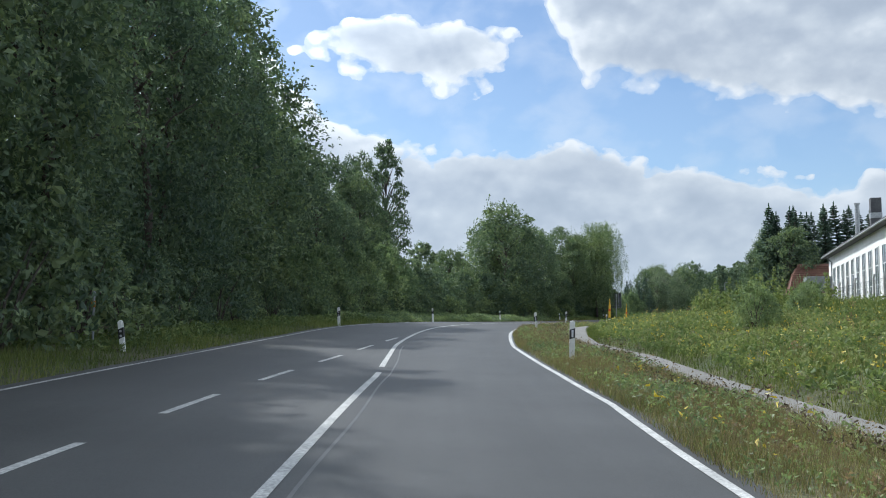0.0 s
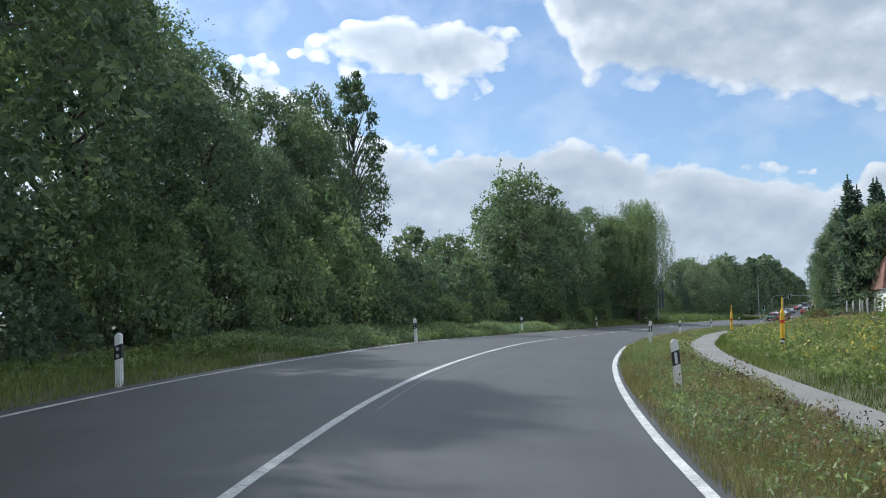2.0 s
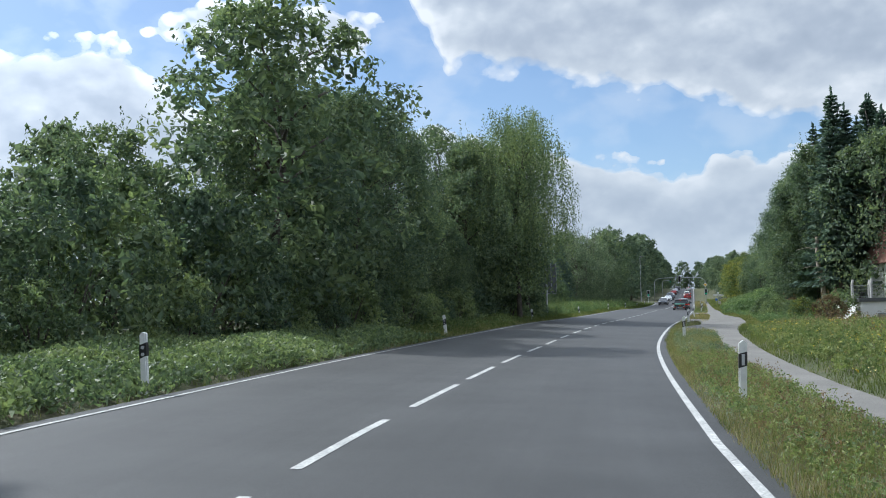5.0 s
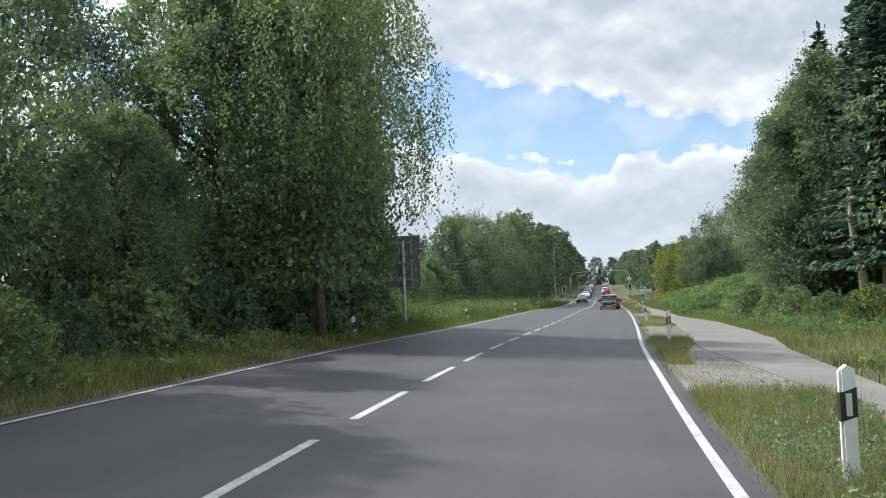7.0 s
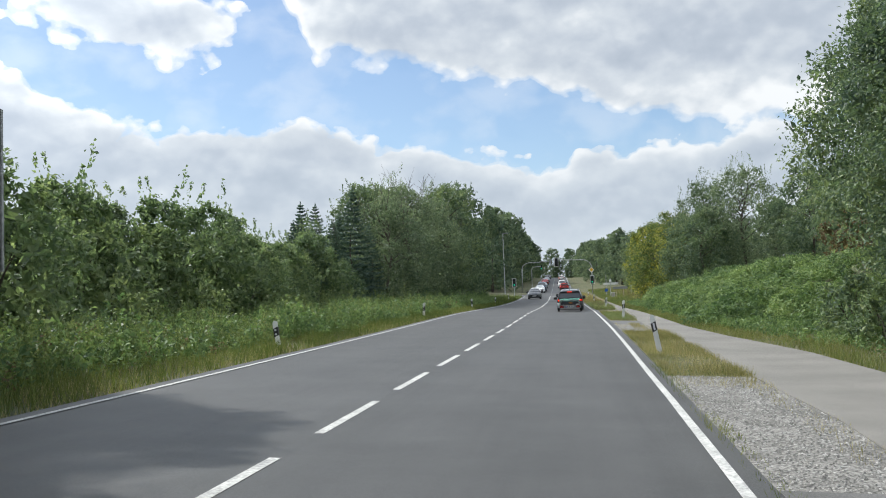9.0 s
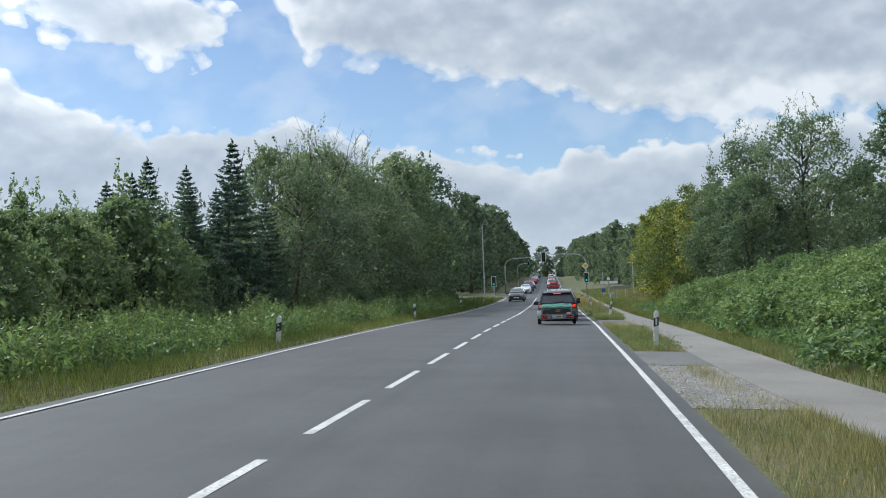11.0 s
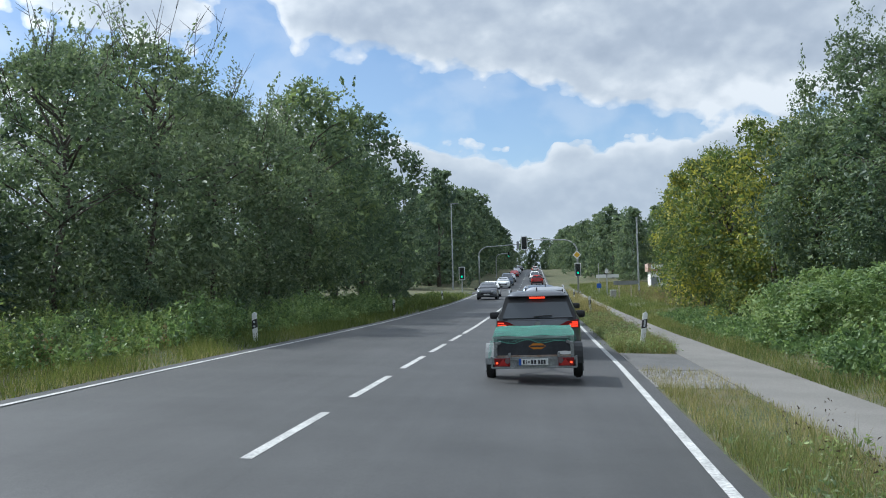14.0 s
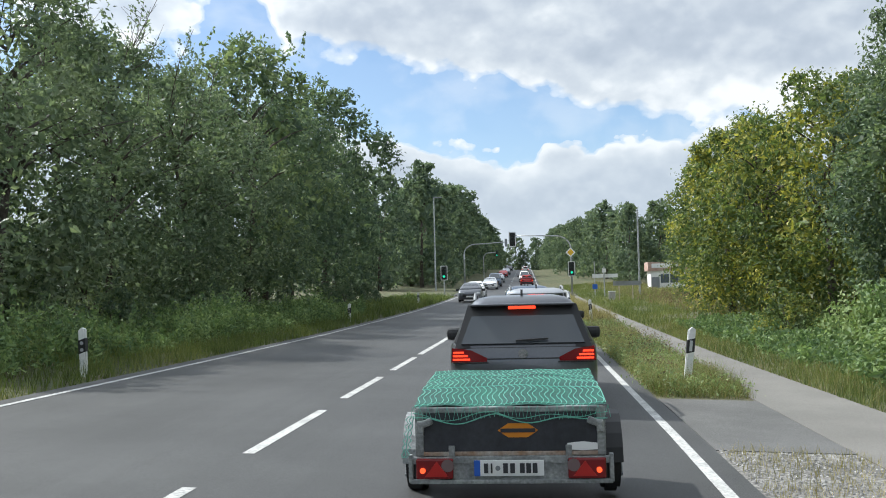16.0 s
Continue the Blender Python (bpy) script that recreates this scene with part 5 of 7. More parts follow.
herbs("seed_heads", [(8, 46, lambda s: to_path(s) - 0.75, lambda s: to_path(s) - 0.03, 14, 0.45, 6, 0.028), (46, 60, lambda s: to_path(s) - 0.65, lambda s: to_path(s) - 0.05, 5, 0.5, 5, 0.04), (60, 105, lambda s: to_path(s) - 0.9, lambda s: to_path(s) - 0.1, 5, 0.34, 5, 0.022), (171.5, 182, lambda s: to_path(s) - 0.7, lambda s: to_path(s) - 0.05, 9, 0.55, 5, 0.02), (193.5, 215, shoulder, to_path, 7, 0.5, 5, 0.022)], HEADS, "dark seed heads on thin stalks", "weeds", 11)
herbs("verge_herbs", [(4, 50, lambda s: shoulder(s) + 0.2, to_path, 22, 0.24, 11, 0.032), (50, 80, lambda s: shoulder(s) + 0.3, to_path, 20, 0.24, 14, 0.022), (80, 100, lambda s: shoulder(s) + 0.25, to_path, 16, 0.2, 9, 0.035), (171, 181, shoulder, to_path, 14, 0.22, 9, 0.032), (193.4, 215, shoulder, to_path, 36, 0.34, 14, 0.03)], LEAF_MID, "small leafy herbs on the verge", "weeds", 12)
herbs("bank_weeds", [(158, 214, lambda s: beyond_path(s) + 0.9, lambda s: beyond_path(s) + 5.5, 24, 0.42, 16, 0.055), (128, 158, lambda s: beyond_path(s) + 0.8, lambda s: beyond_path(s) + 4.5, 14, 0.5, 16, 0.05)], LEAF_IVY, "lush low weeds beside the cycle path", "weeds", 15)
herbs("blossoms", [(10, 120, lambda s: beyond_path(s) + 0.6, 15.0, 1.5, 0.55, 5, 0.042), (8, 20, shoulder, to_path, 0.8, 0.45, 4, 0.04), (61, 72, lambda s: shoulder(s) + 0.5, to_path, 9, 0.32, 3, 0.03)], BLOOM, "small yellow blossoms in the meadow", "flowers", 13)
blades("meadow_grass", [(2, 60, beyond_path, 12.0, 150, 0.20, 0.018), (60, 128, beyond_path, 12.0, 100, 0.21, 0.022), (10, 110, 12.0, 24.0, 26, 0.6, 0.06)],
       GRASS_GREEN, "lush green meadow beside the cycle path", "grass", 6)
blades("meadow_grass", [(8, 128, lambda s: beyond_path(s) + 0.8, 13.0, 22, 0.36, 0.018), (128, 186, beyond_path, lambda s: beyond_path(s) + 3.2, 50, 0.24, 0.010), (186, 215, beyond_path, lambda s: beyond_path(s) + 4.2, 60, 0.24, 0.012), (215, 300, lambda s: beyond_path(s) + 3, lambda s: beyond_path(s) + 9, 22, 0.45, 0.03)],
       GRASS_DRY, "yellowing long grass in the meadow", "grass", 7)
blades("meadow_grass", [(128, 212, beyond_path, lambda s: beyond_path(s) + 5.0, 190, 0.22, 0.014), (212, 300, beyond_path, lambda s: beyond_path(s) + 9.0, 60, 0.3, 0.03)],
       GRASS_GREEN, "green grass at the foot of the bank", "grass", 8)


# ---- small building helpers ----
def box(size, at=(0, 0, 0), bevel=0.0, turn=None, bm=None):
    """A box with softened edges, in a bmesh of its own or added to one."""
    b = bmesh.new()
    bmesh.ops.create_cube(b, size=1.0)
    bmesh.ops.scale(b, vec=size, verts=b.verts)
    if bevel:
        bmesh.ops.bevel(b, geom=b.edges[:], offset=bevel, segments=2, affect="EDGES", profile=0.6)
    if turn:
        bmesh.ops.transform(b, matrix=turn, verts=b.verts)
    bmesh.ops.translate(b, vec=at, verts=b.verts)
    if bm is None:
        return b
    me = bpy.data.meshes.new("tmp")
    b.to_mesh(me)
    b.free()
    bm.from_mesh(me)
    bpy.data.meshes.remove(me)
    return bm


def rod(points, r, sides=10, r2=None, bm=None):
    bm = bm or bmesh.new()
    pts = [Vector(p) for p in points]
    tube(bm, pts, [r + ((r2 if r2 is not None else r) - r) * k / (len(pts) - 1) for k in range(len(pts))], sides)
    return bm


def disc(r, thick, at=(0, 0, 0), axis="Y", sides=24, bevel=0.0):
    b = bmesh.new()
    bmesh.ops.create_cone(b, cap_ends=True, segments=sides, radius1=r, radius2=r, depth=thick)
    if bevel:
        bmesh.ops.bevel(b, geom=[e for e in b.edges if len(e.link_faces) == 2 and e.calc_face_angle(0) > 1], offset=bevel, segments=2, affect="EDGES")
    m = {"Y": pose(0, 0, 0, 90, 0, 0), "X": pose(0, 0, 0, 0, 90, 0), "Z": Matrix()}[axis]
    bmesh.ops.transform(b, matrix=m, verts=b.verts)
    bmesh.ops.translate(b, vec=at, verts=b.verts)
    return b


def prism(outline, depth, at=(0, 0, 0)):
    """An outline in x and z, thickened along y."""
    b = bmesh.new()
    front = [b.verts.new((x, 0, z)) for x, z in outline]
    back = [b.verts.new((x, depth, z)) for x, z in outline]
    b.faces.new(front)
    b.faces.new(back[::-1])
    for k in range(len(outline)):
        b.faces.new((front[k], back[k], back[(k + 1) % len(outline)], front[(k + 1) % len(outline)]))
    bmesh.ops.recalc_face_normals(b, faces=b.faces)
    bmesh.ops.translate(b, vec=at, verts=b.verts)
    return b


def thing(name, label, category, s=None, off=0.0, turn=0.0, group="", scale=1.0, lift=0.0, on_road=False, lean=(0, 0)):
    """An empty at a thing's base, its +y along the road."""
    root = new(name)
    if s is not None:
        p = spot(s, off)
        if on_road:
            p.z = float(road_z(s, off))
        p.z += lift
        root.matrix_world = Matrix.Translation(p) @ pose(0, 0, 0, lean[0], lean[1], heading(s) + turn) @ Matrix.Scale(scale, 4)
    return tagged(root, label, category, group)


def glowing(name, colour, strength, base=(0.2, 0.02, 0.02)):
    m = surface(name, base, 0.25)
    p = next(n for n in m.node_tree.nodes if n.type == "BSDF_PRINCIPLED")
    p.inputs["Emission Color"].default_value = (*colour, 1)
    p.inputs["Emission Strength"].default_value = strength
    return m


# ---- delineator posts ----
def delineator(name, label, right_side):
    """A white post with a slanted top, black band and reflector, 0.9 m high; the face looks back along the road."""
    root = new(name)
    d = 0.05
    body = prism([(-0.06, -0.15), (0.06, -0.15), (0.06, 0.90), (0.0, 0.93), (-0.06, 0.88)], 0.085, (0, 0, 0))
    bmesh.ops.bevel(body, geom=[e for e in body.edges if abs((e.verts[0].co - e.verts[1].co).z) > 0.5], offset=0.02, segments=2, affect="EDGES")
    part("post", body, WHITE, root)
    part("band", prism([(-0.0615, 0.50), (0.0615, 0.54), (0.0615, 0.76), (-0.0615, 0.72)], 0.088, (0, -0.0015, 0)), BLACK, root, "black slanted band")
    if right_side:
        part("reflector", box((0.045, 0.012, 0.17), (0, -0.006, 0.63), 0.004), REFLECTOR, root, "upright silver reflector")
    else:
        for z in (0.57, 0.68):
            part("reflector", disc(0.028, 0.012, (0, -0.006, z)), REFLECTOR, root, "round silver reflector")
    return tagged(root, label, "delineator", "delineator posts")


post_r = delineator("delineator_post", "white delineator post with an upright reflector", True)
post_l = delineator("delineator_post", "white delineator post with round reflectors", False)
# distance, offset, leans and height of the top over the ground
RIGHT_POSTS = ((21.4, 2.70, 2, 1, 0.95), (41.6, 2.25, 0, -4, 0.80), (62.6, 1.98, 0, 1, 0.95), (84.5, 1.75, 0, 2, 0.95), (106.9, 1.96, 1, 0, 0.90), (127.4, 1.97, 0, 1, 0.95), (149.3, 1.95, -6, -10, 0.95), (172.6, 2.37, -2, 3, 0.95), (195.4, 2.58, -2, 7, 0.90), (217.5, 2.6, 0, -3, 0.93), (240.0, 2.7, 0, 2, 0.93))
LEFT_POSTS = ((20.95, -7.50, 2, -7, 0.68), (40.35, -6.40, 0, -2, 0.82), (61.2, -6.75, 0, -3, 0.93), (83.6, -7.70, 0, -2, 0.93), (106.3, -7.41, 3, -5, 0.78), (127.1, -7.41, 0, -5, 0.71), (149.0, -7.45, -8, -10, 0.68), (171.9, -7.4, 5, 4, 0.72), (194.7, -7.14, 0, -2, 0.74), (216.2, -6.9, 0, 1, 0.66), (240.0, -6.9, 0, -2, 0.75))
for model, rows in ((post_r, RIGHT_POSTS), (post_l, LEFT_POSTS)):
    for n, (s, off, fore, side, top) in enumerate(rows):
        m = Matrix.Translation(spot(s, off, top - 0.93)) @ pose(0, 0, 0, fore, side, heading(s))
        if n == 0:
            model.matrix_world = m
        else:
            copy_thing(model, m)

# ---- yellow line markers and the small marker by the wood ----
RED_BAND = surface("red_band", worn((0.55, 0.03, 0.02), (0.62, 0.05, 0.03), 3.0, 20.0, 0.1), 0.5)
for s, off, tall in ((51.4, 5.43, 1.42), (72.7, 4.93, 1.62)):
    mark = thing("pipeline_marker", "orange-yellow plastic marker post with a red band and thin tip", "marker post", s, off, 10, "pipeline markers", lean=(0, 1))
    part("base", rod([(0, 0, -0.15), (0, 0, 0.17 * tall)], 0.048, 12), YELLOW, mark)
    for k, m in enumerate((BLACK, WHITE, BLACK)):
        part("ring", rod([(0, 0, (0.17 + 0.035 * k) * tall), (0, 0, (0.205 + 0.035 * k) * tall)], 0.050, 12), m, mark, "black ring" if m is BLACK else "white ring")
    part("tube", rod([(0, 0, 0.275 * tall), (0, 0, 0.74 * tall)], 0.055, 12), YELLOW, mark)
    part("band", rod([(0, 0, 0.54 * tall), (0, 0, 0.60 * tall)], 0.058, 12), RED_BAND, mark, "red band")
    part("cap", rod([(0, 0, 0.74 * tall), (0, 0, 0.78 * tall), (0, 0, 0.80 * tall)], 0.050, 12, 0.022), YELLOW, mark)
    part("tip", rod([(0, 0, 0.79 * tall), (0, 0, tall)], 0.022, 8, 0.014), YELLOW, mark)
small = thing("marker_post", "thin dark marker post with an orange plate", "marker post", 22.5, -8.9, 0)
part("post", rod([(0, 0, -0.1), (0, 0, 1.35)], 0.03), GREY_PAINT, small)
part("plate", box((0.11, 0.02, 0.16), (0, -0.035, 0.95), 0.004), surface("dull_orange", (0.30, 0.14, 0.02), 0.6), small, "dull orange plate")

# ---- the back of the big direction sign ----
sign = thing("direction_sign", "dark grey back of a large direction sign on posts", "road sign", 137.8, -8.55, 4)
part("panel", box((1.86, 0.03, 2.16), (0, 0, 2.80), 0.012), surface("sign_back", worn((0.095, 0.10, 0.11), (0.13, 0.135, 0.145), 2.0, 20.0, 0.15), 0.6), sign)
rim = bmesh.new()
for sx, sz, cx, cz in ((1.90, 0.03, 0, 3.89), (1.90, 0.03, 0, 1.71), (0.03, 2.20, -0.94, 2.8), (0.03, 2.20, 0.94, 2.8)):
    box((sx, 0.05, sz), (cx, 0, cz), 0.006, bm=rim)
part("frame", rim, STEEL, sign)
part("pole", rod([(0.22, -0.12, -0.4), (0.22, -0.12, 3.72)], 0.075, 14), STEEL, sign, "thick round steel pole")
part("pole_foot", rod([(0.22, -0.12, -0.15), (0.22, -0.12, 0.06)], 0.14, 12), CONCRETE, sign)
for x in (-0.62, 0.56):
    part("rail", box((0.05, 0.05, 2.24), (x, -0.045, 2.82), 0.008), STEEL, sign)
for z in (3.60, 2.05):
    part("crossbar", box((1.2, 0.04, 0.05), (-0.03, -0.09, z), 0.006), STEEL, sign)

# ---- dead trunks beside the spruces ----
for s, off, tall, lean in ((144.1, 11.5, 5.9, (0, -5)), (145.6, 12.7, 7.6, (1, 2))):
    snag = thing("tree_stump", "bare pale trunk of a broken tree", "dead tree", s, off, 0, "dead trunks", lean=lean)
    b = rod([(0, 0, -0.3), (0.06, 0, tall * 0.35), (-0.05, 0.04, tall * 0.7), (0.1, 0, tall)], 0.21, 10, 0.13)
    part("trunk", b, DEAD_WOOD, snag, smooth=True)
    for k in range(6):
        z, a = tall * (0.45 + 0.08 * k), 1.9 * k
        part("branch_stub", rod([(0, 0, z), (0.7 * math.cos(a), 0.7 * math.sin(a), z + 0.15), (1.5 * math.cos(a), 1.5 * math.sin(a), z + 0.05)], 0.035, 5, 0.012), DEAD_WOOD, snag)

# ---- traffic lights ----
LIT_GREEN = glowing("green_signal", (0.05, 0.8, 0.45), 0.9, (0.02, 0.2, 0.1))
DEAD_LENS = surface("dark_lens", (0.02, 0.018, 0.018), 0.3)
WHITE_RIM = surface("white_rim", (0.75, 0.75, 0.74), 0.5)


def signal_head(root, x, y, z, back=True, size=1.0, lit=True):
    """Three lenses in a dark case with hoods; the lowest may be lit. A white-rimmed board stands behind."""
    if back:
        part("backboard", box((0.56 * size, 0.02, 1.20 * size), (x, y + 0.02, z), 0.03), WHITE_RIM, root, "white-rimmed board")
        part("backboard", box((0.44 * size, 0.02, 1.08 * size), (x, y + 0.008, z), 0.03), BLACK, root)
    head = part("signal_head", box((0.30 * size, 0.2 * size, 0.92 * size), (x, y - 0.1 * size, z), 0.03), SIGNAL_GREEN, root)
    for k in range(3):
        lz = z + (0.29 - 0.29 * k) * size
        part("lens", disc(0.10 * size, 0.02, (x, y - 0.205 * size, lz)), LIT_GREEN if lit and k == 2 else DEAD_LENS, head, "lit green lens" if lit and k == 2 else "")
        hood = bmesh.new()
        arc = [(x + 0.12 * size * math.cos(a), lz + 0.12 * size * math.sin(a)) for a in np.linspace(-0.4, math.pi + 0.4, 11)]
        near = [hood.verts.new((px, y - 0.2 * size, pz)) for px, pz in arc]
        far = [hood.verts.new((px, y - 0.38 * size, pz)) for px, pz in arc]
        for i in range(10):
            hood.faces.new((near[i], near[i + 1], far[i + 1], far[i]))
        part("hood", hood, SIGNAL_GREEN, head)


mast = thing("traffic_light", "steel mast arm over the road with green signals", "traffic light", 259.8, 3.95, 0, "traffic lights")
part("pole", rod([(0, 0, -0.3), (0, 0, 3.4), (0, 0, 4.1)], 0.09, 12), STEEL, mast, smooth=True)
part("arm", rod([(0, 0, 4.0)] + [(-1.3 * (1 - math.cos(a)), 0, 4.05 + 1.15 * math.sin(a)) for a in np.linspace(0.15, 1.45, 8)] + [(-2.6, 0, 5.25), (-5.0, 0, 5.32)], 0.07, 10, 0.05), STEEL, mast, "curved arm", smooth=True)
signal_head(mast, -4.95, -0.05, 5.0, size=1.05, lit=False)
signal_head(mast, 0.0, -0.12, 2.35, size=1.05)
part("priority_sign", prism([(0, -0.42), (0.42, 0), (0, 0.42), (-0.42, 0)], 0.03, (-0.05, -0.12, 3.75)), WHITE_RIM, mast, "white diamond sign with a yellow centre")
part("sign_centre", prism([(0, -0.29), (0.29, 0), (0, 0.29), (-0.29, 0)], 0.01, (-0.05, -0.13, 3.75)), YELLOW, mast, "yellow diamond")
mast = thing("traffic_light", "steel mast arm on the far side of the junction", "traffic light", 288.0, -7.0, 0, "traffic lights")
part("pole", rod([(0, 0, -0.3), (0, 0, 3.4), (0, 0, 4.0)], 0.10, 12), STEEL, mast, smooth=True)
part("arm", rod([(0, 0, 3.9)] + [(1.3 * (1 - math.cos(a)), 0, 4.0 + 1.1 * math.sin(a)) for a in np.linspace(0.15, 1.45, 8)] + [(2.6, 0, 5.15), (5.0, 0, 5.3)], 0.08, 10, 0.06), STEEL, mast, "curved arm", smooth=True)
part("signal_head", box((0.3, 0.3, 0.9), (4.9, 0, 5.2), 0.03), GREY_PAINT, mast, "side of a signal head")
mast = thing("traffic_light", "low signal on a pole beside the oncoming lane", "traffic light", 264.0, -7.3, 0, "traffic lights")
part("pole", rod([(0, 0, -0.2), (0, 0, 2.2)], 0.06, 10), STEEL, mast)
signal_head(mast, 0, -0.1, 1.95, size=1.1)
mast = thing("traffic_light", "small far signal beyond the junction", "traffic light", 325.0, -6.4, 0, "traffic lights")
part("pole", rod([(0, 0, -0.2), (0, 0, 3.5)] + [(0.8 * (1 - math.cos(a)), 0, 3.6 + 0.8 * math.sin(a)) for a in np.linspace(0.2, 1.5, 6)] + [(2.2, 0, 4.5)], 0.08, 10), STEEL, mast)
signal_head(mast, 2.1, -0.05, 4.3, back=False)
lamp = thing("street_lamp", "slim grey street lamp column by the wood", "street lamp", 279.6, -9.6)
part("column", rod([(0, 0, -0.3), (0, 0, 5), (0, 0, 10.0)], 0.10, 10, 0.055), STEEL, lamp)
part("luminaire", box((0.9, 0.25, 0.12), (0.42, 0, 10.02), 0.04), GREY_PAINT, lamp)
for s, off, tall in ((253.9, 8.9, 6.6),):
    mast = thing("pole", "thin grey roadside pole", "pole", s, off)
    part("column", rod([(0, 0, -0.3), (0, 0, tall)], 0.08, 8, 0.06), STEEL, mast)
    part("cap", disc(0.09, 0.06, (0, 0, tall + 0.02), "Z", 10), GREY_PAINT, mast)
BLUE = surface("sign_blue", (0.02, 0.10, 0.45), 0.5)
post = thing("road_sign", "small blue sign on a grey pole", "road sign", 260.2, 5.9, 0)
part("pole", rod([(0, 0, -0.2), (0, 0, 2.9)], 0.04, 8), STEEL, post)
part("sign_plate", box((0.42, 0.02, 0.42), (0, -0.05, 0.75), 0.02), BLUE, post, "blue plate")
post = thing("road_sign", "white direction arms on a steel pole", "road sign", 253.0, 6.1, 0)
part("pole", rod([(0, 0, -0.2), (0, 0, 2.35)], 0.05, 8), STEEL, post)
part("sign_plate", box((0.30, 0.02, 0.30), (0, -0.06, 2.05), 0.01), WHITE_RIM, post)
part("sign_plate", prism([(-1.5, -0.14), (0.45, -0.14), (0.45, 0.14), (-1.5, 0.14)], 0.02, (0.6, 0.05, 1.65)), WHITE_RIM, post, "pale blank direction arm")
post = thing("road_sign", "low direction sign on two posts", "road sign", 243.2, 6.8, 0)
for x in (-0.55, 0.35):
    part("pole", rod([(x, 0, -0.2), (x, 0, 1.3)], 0.035, 8), DEAD_WOOD, post)
part("sign_plate", prism([(-0.95, -0.15), (0.8, -0.15), (0.98, 0), (0.8, 0.15), (-0.95, 0.15)], 0.02, (0, -0.05, 1.22)), GREY_PAINT, post, "arrow-shaped panel")
cab = thing("utility_cabinet", "small pale grey cabinet in the grass", "cabinet", 246.9, 6.1)
part("body", box((0.45, 0.3, 0.62), (0, 0, 0.28), 0.02), CONCRETE, cab)
part("lid", box((0.50, 0.35, 0.06), (0, 0, 0.62), 0.015), WHITE, cab)

# ---- low white roadside building with a pale red roof past the junction ----
kiosk = thing("building", "small white building with a weathered red upper wall", "building", 268.0, 13.4, 0, scale=0.8, lift=-0.5)
part("wall", box((4.4, 3.0, 2.7), (0, 1.5, 1.35), 0.02), RENDER, kiosk)
part("roof", prism([(-2.5, 2.66), (2.3, 2.66), (1.5, 3.5), (-2.5, 3.7)], 3.3, (0, -0.2, 0)), surface("pale_red_roof", worn((0.36, 0.22, 0.17), (0.50, 0.38, 0.32), 1.5, 10, 0.3), 0.8), kiosk, "faded red cladding")
part("fascia", box((3.0, 0.06, 0.5), (-0.6, -0.24, 3.25), 0.01), WHITE_RIM, kiosk, "blank white board")
for x in (-0.6, 0.5, 1.5):
    win = part("window", box((0.95, 0.05, 1.0), (x, -0.02, 1.75), 0.01), WINDOW, kiosk)
    part("frame", box((1.05, 0.03, 1.1), (x, -0.005, 1.75), 0.01), WHITE_RIM, win)
part("door", box((0.9, 0.05, 1.9), (-1.65, -0.015, 0.98), 0.01), GREY_PAINT, kiosk)

# ---- factory and house behind the meadow ----
shop = thing("building", "long white two-storey workshop with tall windows", "building")
shop.matrix_world = Matrix.Translation((42.3, 102.4, 0.4)) @ pose(0, 0, 0, 0, 0, -106)   # +x runs back along the meadow
part("wall", box((46, 12, 8.6), (23, 6.02, 4.3), 0.02), RENDER, shop)
part("roof", prism([(-0.5, 8.55), (46.5, 8.55), (46.5, 8.85), (-0.5, 8.85)], 13.2, (0, -0.6, 0)), DARK_ROOF, shop, "flat dark roof edge")
part("gutter", rod([(-0.5, -0.66, 8.62), (46.5, -0.66, 8.62)], 0.07, 8), STEEL, shop)
part("downpipe", rod([(3.2, -0.07, 0.2), (3.2, -0.07, 7.9), (3.2, -0.6, 8.55)], 0.06, 8), GREY_PAINT, shop)
for k in range(12):
    x = 5.0 + 3.3 * k
    win = part("window", box((1.6, 0.06, 4.4), (x, 0.0, 5.0), 0.01), WINDOW, shop)
    bars = bmesh.new()
    for dx in (-0.8, 0.0, 0.8):
        box((0.05, 0.09, 4.5), (x + dx, -0.02, 5.0), bm=bars)
    for dz in (-2.2, -0.7, 0.8, 2.2):
        box((1.65, 0.085, 0.05), (x, -0.02, 5.0 + dz), bm=bars)
    part("frame", bars, WHITE_RIM, win)
    part("sill", box((1.9, 0.25, 0.10), (x, -0.1, 2.74), 0.01), CONCRETE, win)
part("canopy", box((3.4, 2.6, 1.3), (1.2, -1.3, 5.8), 0.05), GREY_PAINT, shop, "grey glazed canopy over the entrance")
for x in (-0.3, 2.7):
    part("canopy_post", rod([(x, -2.4, -0.5), (x, -2.4, 5.2)], 0.06, 8), STEEL, shop)
flue = part("flue", rod([(4.0, 2.5, 8.6), (4.0, 2.5, 14.0)], 0.24, 14), STEEL, shop, "shiny round flue")
part("flue_cap", disc(0.30, 0.12, (4.0, 2.5, 14.05), "Z"), STEEL, flue)
stack = part("chimney", box((1.05, 1.05, 2.0), (9.0, 3.5, 9.6), 0.03), RENDER, shop)
part("chimney_head", box((1.0, 1.0, 1.3), (9.0, 3.5, 11.25), 0.03), DARK_ROOF, stack, "dark louvred head")
part("chimney_band", box((1.08, 1.08, 0.55), (9.0, 3.5, 12.175), 0.03), STEEL, stack)
part("chimney_head", box((1.0, 1.0, 1.5), (9.0, 3.5, 13.2), 0.03), DARK_ROOF, stack)

